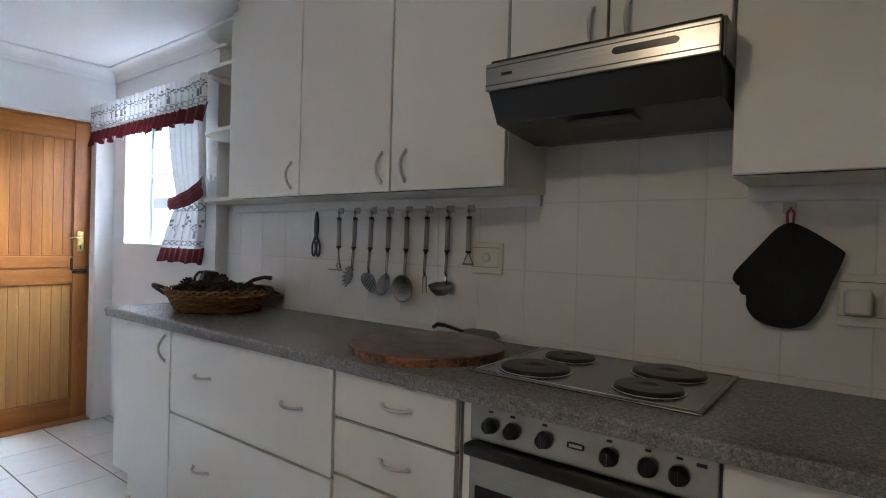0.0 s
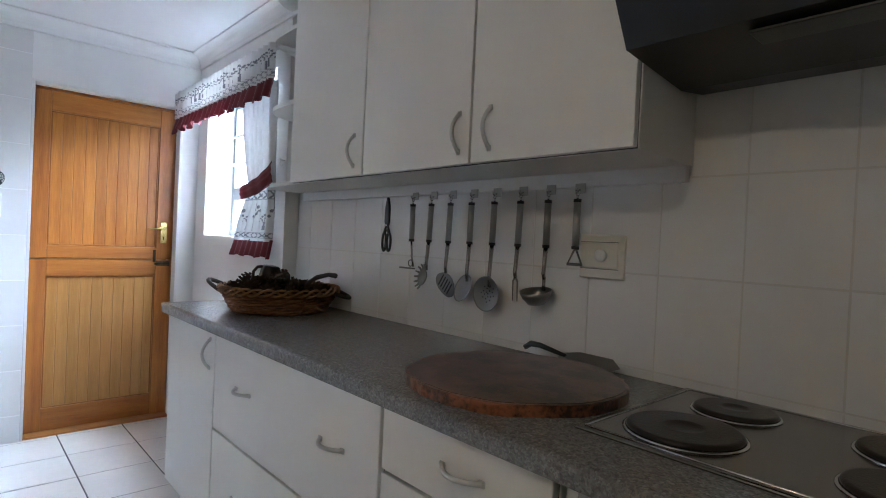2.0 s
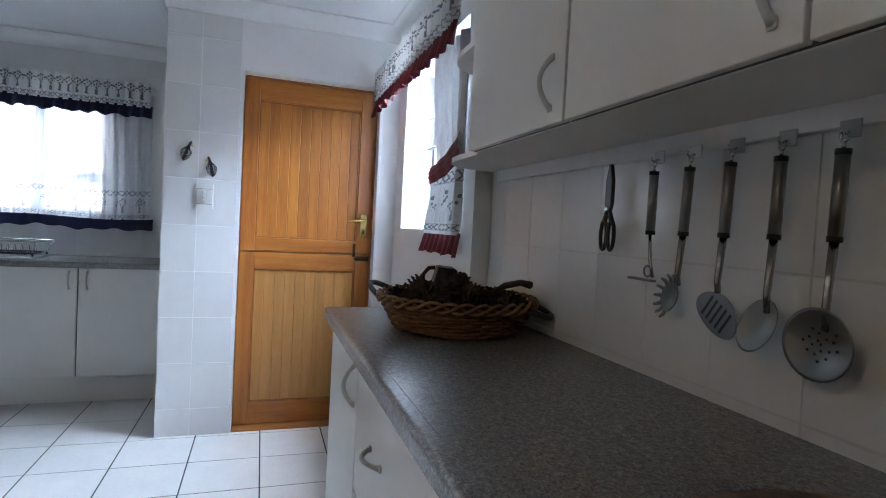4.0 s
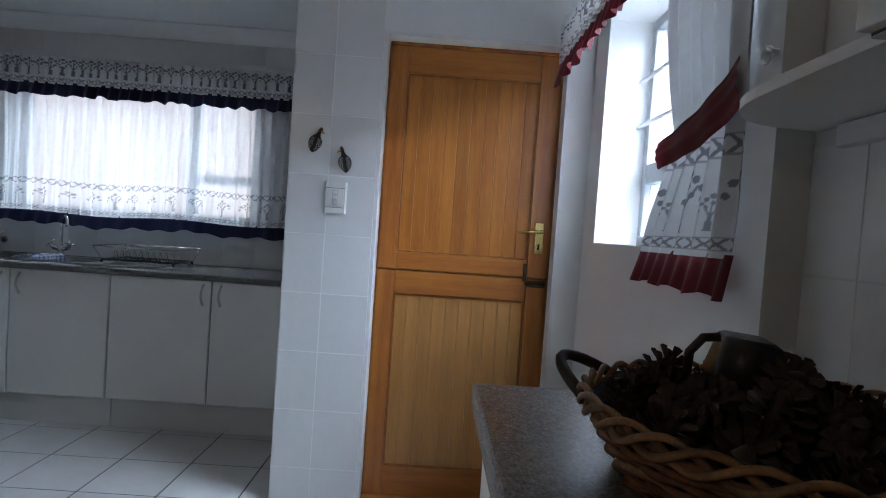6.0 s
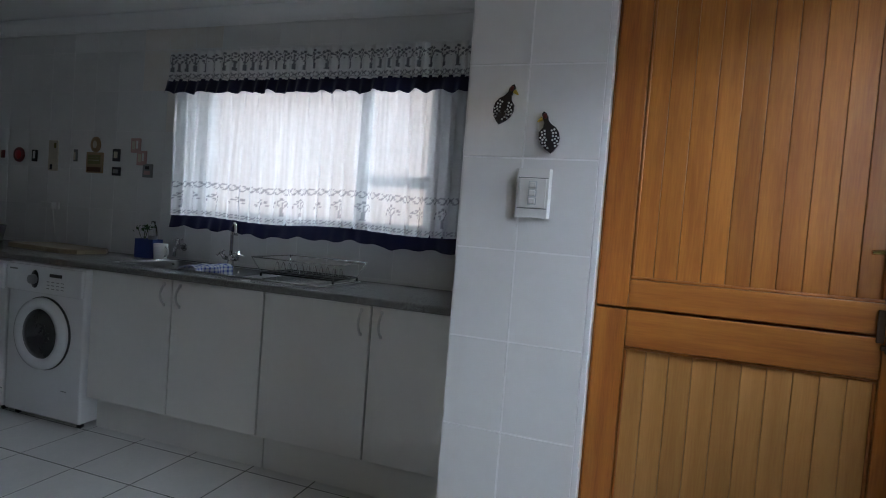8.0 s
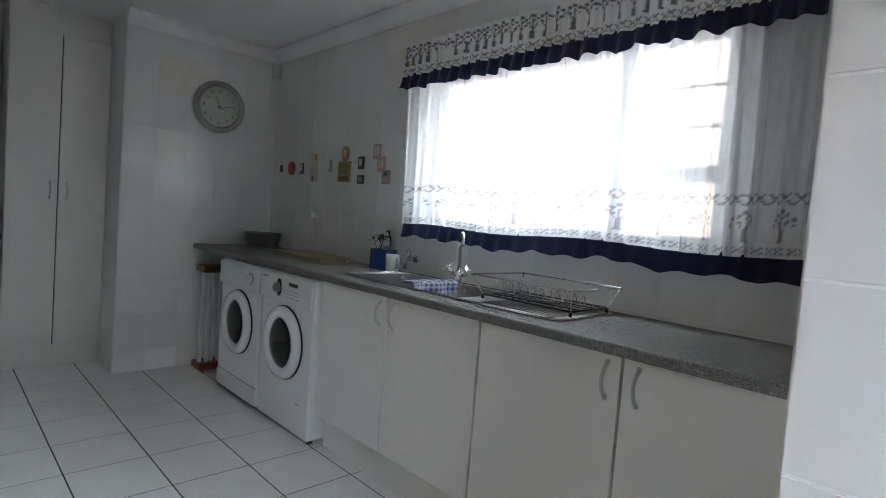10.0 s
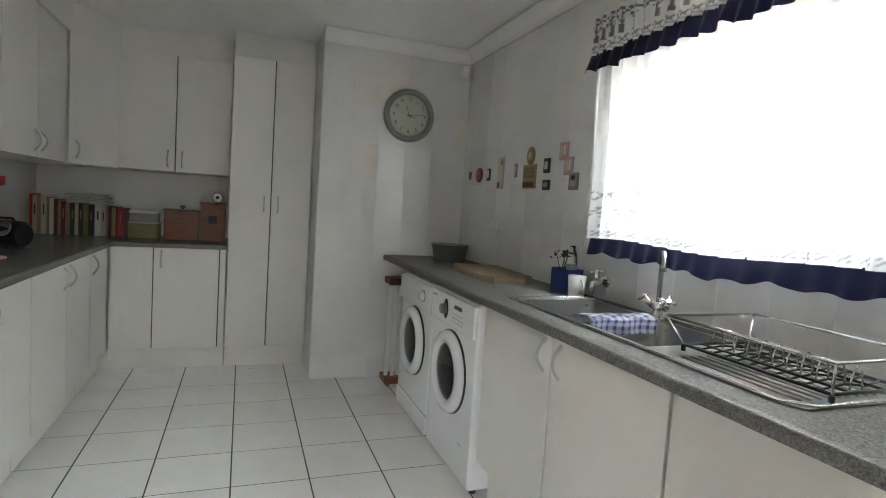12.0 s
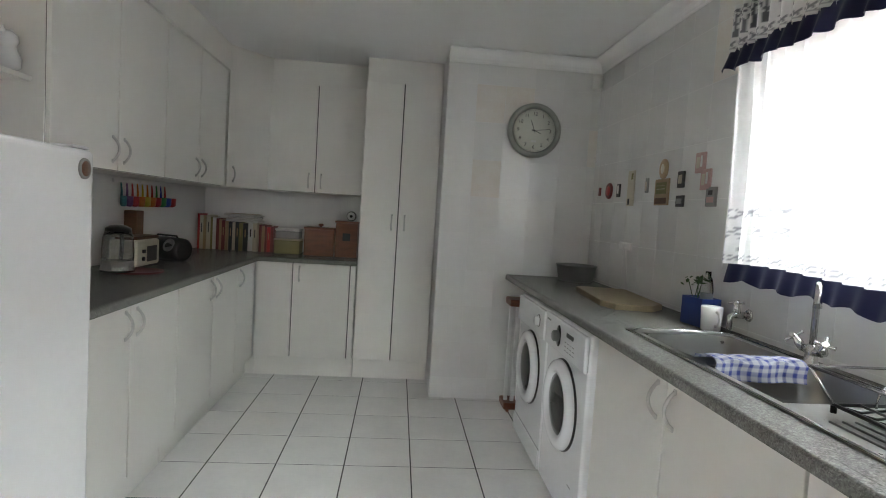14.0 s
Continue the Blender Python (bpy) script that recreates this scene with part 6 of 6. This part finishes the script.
plaque("wall_plaque", -2.085, 1.522, 0.060, 0.080, SNAKE["charcoal"], "small dark oval wall plaque", [("motif", -0.015, 0.015, -0.02, 0.022, SNAKE["cream"])])
plaque("wall_plaque", -2.080, 1.418, 0.070, 0.055, SNAKE["charcoal"], "small dark wall plaque", [("motif", -0.022, 0.022, -0.012, 0.012, SNAKE["grey"])])
for y, z in ((-1.925, 1.588), (-1.872, 1.510)):
    plaque("pink_tile_plaque", y, z, 0.078, 0.092, SNAKE["pink"], "small pink patterned wall plaque", [("motif", -0.025, 0.0, -0.025, 0.025, SNAKE["cream"]), ("motif", 0.008, 0.022, -0.02, 0.03, SNAKE["white"])])
plaque("pink_tile_plaque", -1.818, 1.432, 0.078, 0.085, SNAKE["grey"], "small grey and pink patterned wall plaque", [("motif", -0.025, 0.025, -0.025, 0.0, SNAKE["pink"]), ("motif", -0.015, 0.015, 0.008, 0.028, SNAKE["charcoal"])])

# ---- refrigerator ----
fr = thing("refrigerator", pose(-2.83, -0.655, 0, 0, 0, -90), "white refrigerator with rounded door and a round badge", "refrigerator")
part("body", boxed(0, 0.585, 0.055, 0.66, 0.02, 1.395, 0.012, 3), ENAMEL, fr)
fd = part("door", boxed(0.002, 0.583, 0.0, 0.050, 0.06, 1.405, 0.018, 4), ENAMEL, fr)
part("gasket", boxed(0.012, 0.573, 0.0505, 0.0548, 0.07, 1.385), GAP_DARK, fr)
part("hinge_cap", boxed(0.49, 0.57, 0.01, 0.07, 1.4055, 1.414, 0.003), ENAMEL, fr)
part("badge", turned(lathe(bmesh.new(), [(0.030, 0), (0.029, 0.004), (0.024, 0.005), (0.003, 0.0045)], 28), pose(0.527, 0.0, 1.350, 90)), SNAKE["grey"], fd, "round grey badge")
part("badge_face", turned(lathe(bmesh.new(), [(0.022, 0.0046), (0.021, 0.006), (0.003, 0.006)], 24), pose(0.527, 0.0, 1.350, 90)), OAK, fd)
for x in (0.05, 0.53):
    for y in (0.1, 0.6):
        part("foot", tube(bmesh.new(), [(x, y, 0), (x, y, 0.022)], 0.016, 10), BLACK, fr)

# ---- corner counter things ----
TOP = 0.8955
tray = single("round_tray", lathe(bmesh.new(), [(0.115, 0), (0.120, 0.004), (0.120, 0.010), (0.112, 0.008), (0.003, 0.007)], 40), SNAKE["maroon"], pose(-2.42, -2.42, TOP), "round red-brown mat on the worktop", "mat")
kt = thing("kettle", pose(-2.36, -2.34, TOP + 0.0105), "clear and black jug kettle with a steel base", "kettle")
part("base", lathe(bmesh.new(), [(0.075, 0), (0.078, 0.01), (0.072, 0.022), (0.070, 0.055)], 32), STEEL, kt)
part("jug", lathe(bmesh.new(), [(0.070, 0.056), (0.072, 0.10), (0.066, 0.17), (0.058, 0.195), (0.054, 0.195), (0.062, 0.17), (0.068, 0.10), (0.066, 0.060)], 32, cap=False), CARAFE, kt, "smoky glass jug")
part("lid", lathe(bmesh.new(), [(0.058, 0.196), (0.056, 0.212), (0.035, 0.225), (0.012, 0.228)], 28), BLACK, kt)
part("handle", tube(bmesh.new(), [(0.02, -0.055, 0.205), (0.03, -0.10, 0.195), (0.035, -0.115, 0.14), (0.03, -0.10, 0.08), (0.02, -0.070, 0.06)], 0.011, 10), BLACK, kt)
to = thing("toaster", pose(-2.29, -2.66, TOP, 0, 0, -90), "cream toaster with a brown wooden top", "toaster")
part("body", boxed(-0.14, 0.14, -0.075, 0.075, 0.008, 0.150, 0.015, 3), CREAM, to)
part("top_strip", boxed(-0.10, 0.16, -0.06, 0.06, 0.1505, 0.168, 0.004), OAK, to)
part("recess", boxed(-0.02, 0.10, -0.0765, -0.0745, 0.03, 0.115, 0.001, 1), BLACK, to)
part("lever", boxed(-0.08, -0.055, -0.088, -0.0755, 0.08, 0.10, 0.003), BLACK, to)
part("knob", turned(lathe(bmesh.new(), [(0.012, 0), (0.011, 0.010), (0.003, 0.011)], 16), pose(-0.068, -0.0755, 0.05, 90)), BLACK, to)
for x in (-0.11, 0.11):
    part("foot", boxed(x - 0.015, x + 0.015, -0.05, 0.05, 0, 0.0078, 0.002), BLACK, to)
single("knife_block", boxed(-0.035, 0.035, -0.045, 0.045, 0, 0.300, 0.004), OAK, pose(-2.20, -2.84, TOP, 0, 0, 0), "brown wooden block standing behind the toaster", "block")
rd = thing("radio", pose(-2.31, -3.03, TOP, 0, 0, -28), "rounded black portable radio on the worktop", "radio")
bm = bmesh.new()
lathe(bm, [(0.055, -0.15), (0.072, -0.135), (0.076, 0), (0.072, 0.135), (0.055, 0.15)], 28)
part("case", turned(bm, pose(0, 0, 0.072, 0, 90, 0)), BLACK, rd)
part("foot", boxed(-0.10, 0.10, -0.04, 0.04, 0, 0.012, 0.003), BLACK, rd)
for x in (-0.095, 0.095):
    part("speaker_ring", turned(lathe(bmesh.new(), [(0.040, 0.070), (0.040, 0.078), (0.034, 0.078), (0.030, 0.072)], 24), pose(x, 0, 0.072, 65, 0, 180)), GREY_PLASTIC, rd, "grey loudspeaker ring")
part("handle", tube(bmesh.new(), [(-0.10, 0, 0.13), (-0.08, 0, 0.155), (0.08, 0, 0.155), (0.10, 0, 0.13)], 0.006), BLACK, rd)


def book(x, y, w, d, h, color, lean=0.0):
    """An upright book with cover, spine and pages; the spine looks along +y of the room."""
    b = thing("book", pose(x, y, TOP, 0, lean, 180), "%s hardback book standing on the worktop" % color, "book", "books on the corner counter")
    part("cover", holed([0, 0.003, w - 0.003, w], [0, d - 0.004], [(1, 0)], 0, h, "uvd"), SNAKE[color], b)
    part("spine", boxed(0.0, w, -0.003, -0.0002, 0, h, 0.001, 1), SNAKE[color], b)
    part("pages", boxed(0.0034, w - 0.0034, 0.002, d - 0.010, 0.003, h - 0.004), SNAKE["cream"], b)
    if w > 0.025:
        part("title_bar", boxed(w * 0.38, w * 0.62, -0.0036, -0.003, h * 0.5, h * 0.78), SNAKE["tan"] if color not in ("cream", "white", "tan") else SNAKE["charcoal"], b)


q = random.Random(11)
x = -2.150
for wd, ht, c in ((0.018, 0.275, "red"), (0.026, 0.262, "cream"), (0.020, 0.265, "tan"), (0.030, 0.268, "cream"), (0.016, 0.255, "olive"), (0.022, 0.250, "white"), (0.024, 0.245, "maroon"), (0.018, 0.240, "tan"), (0.026, 0.232, "maroon"), (0.022, 0.228, "tan"), (0.028, 0.225, "charcoal"), (0.020, 0.222, "cream"), (0.030, 0.225, "charcoal"), (0.030, 0.220, "olive"), (0.034, 0.218, "charcoal"), (0.040, 0.225, "white"), (0.032, 0.222, "cream")):
    book(x, -3.985 + q.uniform(-0.01, 0.01), wd, 0.17, ht, c)
    x -= wd + 0.0015
for wd, ht, c in ((0.020, 0.215, "maroon"), (0.022, 0.205, "tan"), (0.016, 0.212, "maroon"), (0.026, 0.200, "red"), (0.022, 0.206, "maroon")):
    book(x - 0.012, -3.985, wd, 0.17, ht, c)
    x -= wd + 0.0015
for k, (c, tilt) in enumerate((("white", 0), ("grey", 6), ("cream", -5), ("charcoal", 9), ("white", -8), ("tan", 4))):
    mz = thing("magazine", pose(-2.500 + 0.010 * (k % 3), -4.055, TOP + 0.2295 + 0.0105 * k, 0, 0, tilt), "%s paper magazine lying on the books" % c, "magazine", "papers on the books")
    part("cover", boxed(-0.125, 0.125, -0.10, 0.115, 0.0, 0.0012), SNAKE[c], mz)
    part("pages", boxed(-0.122, 0.122, -0.098, 0.112, 0.0014, 0.0085), SNAKE["white"], mz)
    part("back_cover", boxed(-0.125, 0.125, -0.10, 0.115, 0.0087, 0.0098), SNAKE[c], mz)
rb = thing("recipe_box", pose(-2.855, -4.00, TOP), "olive and white storage box on the worktop", "box")
part("tub", boxed(-0.098, 0.098, -0.075, 0.075, 0, 0.105, 0.005), SNAKE["olive"], rb)
part("rim", boxed(-0.103, 0.103, -0.080, 0.080, 0.1055, 0.118, 0.003), SNAKE["cream"], rb)
rb2 = thing("biscuit_tin", pose(-2.855, -4.00, TOP + 0.1185), "grey patterned tin on the storage box", "tin")
part("body", boxed(-0.092, 0.092, -0.068, 0.068, 0, 0.060, 0.006), SNAKE["grey"], rb2)
part("lid", boxed(-0.095, 0.095, -0.071, 0.071, 0.0605, 0.082, 0.006), SNAKE["white"], rb2)
bb = thing("bread_bin", pose(-3.105, -3.99, TOP), "reddish wooden box with a knobbed lid", "box")
part("body", boxed(-0.115, 0.115, -0.09, 0.09, 0, 0.205, 0.004), RED_WOOD, bb)
lid = part("lid", boxed(-0.120, 0.120, -0.095, 0.095, 0.2055, 0.222, 0.004), RED_WOOD, bb)
part("knob", lathe(bmesh.new(), [(0.010, 0.2225), (0.009, 0.230), (0.020, 0.238), (0.022, 0.246), (0.012, 0.252)], 20), RED_WOOD, lid)
gc = thing("wooden_cabinet_box", pose(-3.318, -3.98, TOP), "tall reddish wooden box with a dark panel", "box")
part("body", boxed(-0.085, 0.085, -0.085, 0.085, 0, 0.270, 0.004), RED_WOOD, gc)
part("lid", boxed(-0.092, 0.092, -0.092, 0.092, 0.2705, 0.285, 0.003), RED_WOOD, gc)
part("panel", boxed(-0.030, 0.030, 0.085, 0.089, 0.13, 0.19, 0.001, 1), BLACK, gc)
gl = thing("jar_globe", pose(-3.345, -3.96, TOP + 0.286), "small black and white round jar on the wooden box", "jar")
part("body", turned(lathe(bmesh.new(), [(0.022, -0.04), (0.036, -0.03), (0.040, 0.0), (0.036, 0.028), (0.020, 0.036)], 24), pose(0, 0, 0.040, 90)), BLACK, gl)
part("face", turned(lathe(bmesh.new(), [(0.034, 0.0), (0.030, 0.012), (0.012, 0.014), (0.003, 0.010)], 24), pose(0, 0.028, 0.040, -90)), CERAMIC, gl, "white round face")
part("pupil", turned(lathe(bmesh.new(), [(0.012, 0.014), (0.003, 0.016)], 16), pose(0, 0.028, 0.040, -90)), BLACK, gl)
single("rail_strip", boxed(0, 0.76, 0, 0.014, 0, 0.02, 0.002), TRIM, pose(DIV_X - 0.002, -3.50, 1.350, 0, 0, 90), "narrow white hanging rail on the wall", "rail")
# coloured measuring scoops hanging on the wall
cols = ["teal", "purple", "red", "orange", "yellow", "orange", "red", "green", "blue", "red"]
for k, c in enumerate(cols):
    y = -2.80 - k * 0.064
    s = 0.50 + 0.07 * k
    u = thing("measuring_scoop", pose(DIV_X - 0.024, y, 1.350, 0, 0, -90), "%s plastic scoop hanging on the wall" % c, "scoop", "coloured scoops in a row")
    part("handle", tube(bmesh.new(), [(0, 0, 0), (0, -0.004, -0.045), (0, -0.004, -0.080)], [0.004, 0.006, 0.007]), SNAKE[c], u)
    part("bowl", lathe(bmesh.new(), [(0.018 * s, -0.135), (0.034 * s, -0.125), (0.036 * s, -0.075), (0.033 * s, -0.075), (0.030 * s, -0.122), (0.004, -0.130)], 20, (0, -0.030 * s, 0)), SNAKE[c], u)

# ceiling lamp over the cooking area
lamp = thing("ceiling_lamp", pose(-0.45, -0.25, H), "small round ceiling lamp holder with a bare bulb", "lamp")
part("rose", lathe(bmesh.new(), [(0.055, -0.020), (0.060, -0.002), (0.003, -0.001)], 28), WHITE_PLASTIC, lamp)
part("holder", lathe(bmesh.new(), [(0.018, -0.075), (0.022, -0.021)], 20), WHITE_PLASTIC, lamp)


# ---- tiles, last ----
def tile_mesh(w, h, t, name, mat):
    me = bpy.data.meshes.new(name)
    b = bmesh.new()
    lo = [b.verts.new((x, 0, z)) for x, z in ((0, 0), (w, 0), (w, h), (0, h))]
    e = min(0.0012, w * 0.2, h * 0.2)
    hi = [b.verts.new((x, -t, z)) for x, z in ((e, e), (w - e, e), (w - e, h - e), (e, h - e))]
    b.faces.new(hi)
    for i in range(4):
        b.faces.new((lo[i], lo[(i + 1) % 4], hi[(i + 1) % 4], hi[i]))
    b.to_mesh(me)
    b.free()
    me.materials.append(mat)
    return me


_cache = {}


def tiled(parent, m, us, vs, t=0.008, gap=0.0010, mats=(TILE,), odd=(), name="tile", skip=None):
    """Lays tiles between the joints us and vs on a wall; m places local x along the wall, -y into the room."""
    for i in range(len(us) - 1):
        for j in range(len(vs) - 1):
            if skip and skip(us[i], us[i + 1], vs[j], vs[j + 1]):
                continue
            w, h = us[i + 1] - us[i] - 2 * gap, vs[j + 1] - vs[j] - 2 * gap
            if w < 0.006 or h < 0.006:
                continue
            mat = mats[1] if (i, j) in odd else mats[0]
            key = (round(w, 3), round(h, 3), t, mat.name)
            if key not in _cache:
                _cache[key] = tile_mesh(w, h, t, name, mat)
            o = new(name, _cache[key])
            o.parent = parent
            o.matrix_basis = m @ pose(us[i] + gap, 0, vs[j] + gap)


def joints(a, b, start, step):
    """Joint lines between a and b on a grid that passes through start."""
    k0 = math.ceil((a - start) / step + 1e-6)
    v = [a]
    k = k0
    while start + k * step < b - 1e-6:
        v.append(start + k * step)
        k += 1
    return v + [b]


part("joint_fill", boxed(-2.568, 0.948, TILE_Y - 0.0066, TILE_Y - 0.0005, 0.9005, 1.928), GROUT, wall_north_1)
part("joint_fill", boxed(DOOR_X + 0.0005, DOOR_X + 0.0062, 0.613, 0.984, 0.001, H - 0.087), GROUT_BRIGHT, wall_door)
part("joint_fill", boxed(-5.068, -4.003, CLOCK_Y + 0.0005, CLOCK_Y + 0.0068, 0.001, H - 0.087), GROUT_WHITE, wall_clock)
part("joint_fill", holed([CLOCK_Y + 0.009, -1.501, 0.071, 0.607], [0.8955, 1.169, 2.001, H - 0.087], [(1, 1)], WEST_X + 0.0068, WEST_X + 0.0005, "duv"), GROUT_WHITE, wall_west)
rows = joints(0.90, 1.93, 1.182, 0.240)
tiled(wall_north_1, pose(0, TILE_Y, 0), joints(-2.568, 0.95, -0.671, 0.1955), rows, skip=lambda a, b, c, d: c > 1.4 and (b < -0.62 or a > 0.02))
tiled(wall_door, pose(DOOR_X, 0, 0, 0, 0, 90), [0.612, 0.784, 0.985], joints(0.0, H - 0.085, 1.169, 0.254), gap=0.0016)
tiled(wall_clock, pose(0, CLOCK_Y, 0, 0, 0, 180), joints(4.002, 5.069, 4.40, 0.2), joints(0.0, H - 0.085, 1.165, 0.254), gap=0.0006, mats=(TILE, TILE_BEIGE), odd={(2, 8), (1, 8), (5, 7), (1, 6)})
us = [CLOCK_Y + 0.001] + [v for v in joints(CLOCK_Y + 0.09, 0.608, -1.50, 0.2)]
odd = {(7, 8), (8, 7), (9, 6), (9, 7), (8, 5), (10, 8), (5, 8), (6, 8), (9, 5), (9, 4), (8, 6), (10, 6)}
tiled(wall_west, pose(WEST_X, 0, 0, 0, 0, 90), us, joints(0.90, H - 0.085, 1.17, 0.254), gap=0.0006, mats=(TILE, TILE_BEIGE), odd=odd, skip=lambda a, b, c, d: a > -1.51 and b < 0.11 and c > 1.16 and d < 2.01)

fxs = joints(WEST_X, 1.99, -4.185, 0.334)
fys = joints(BACK_Y, TILE_Y, -0.540, 0.340)
rest = bmesh.new()
for i in range(len(fxs) - 1):
    for j in range(len(fys) - 1):
        a, b, c, d = fxs[i], fxs[i + 1], fys[j], fys[j + 1]
        if b - a < 0.02 or d - c < 0.02:
            continue
        if a < -2.05 and not (b < -3.95 and c > 0.55):
            key = (round(b - a, 3), round(d - c, 3))
            if key not in _cache:
                _cache[key] = tile_mesh(b - a - 0.006, d - c - 0.006, 0.0015, "floor_tile", FLOOR_TILE)
            o = new("floor_tile", _cache[key])
            o.parent = floor
            o.matrix_basis = pose(a + 0.003, c + 0.003, -0.0015, -90, 0, 0)
        else:
            box(rest, a + 0.003, b - 0.003, c + 0.003, d - 0.003, -0.0015, 0.0)
tagged(part("floor_tiles_rest", rest, FLOOR_TILE, floor), "white ceramic floor tiles", kind="stuff")
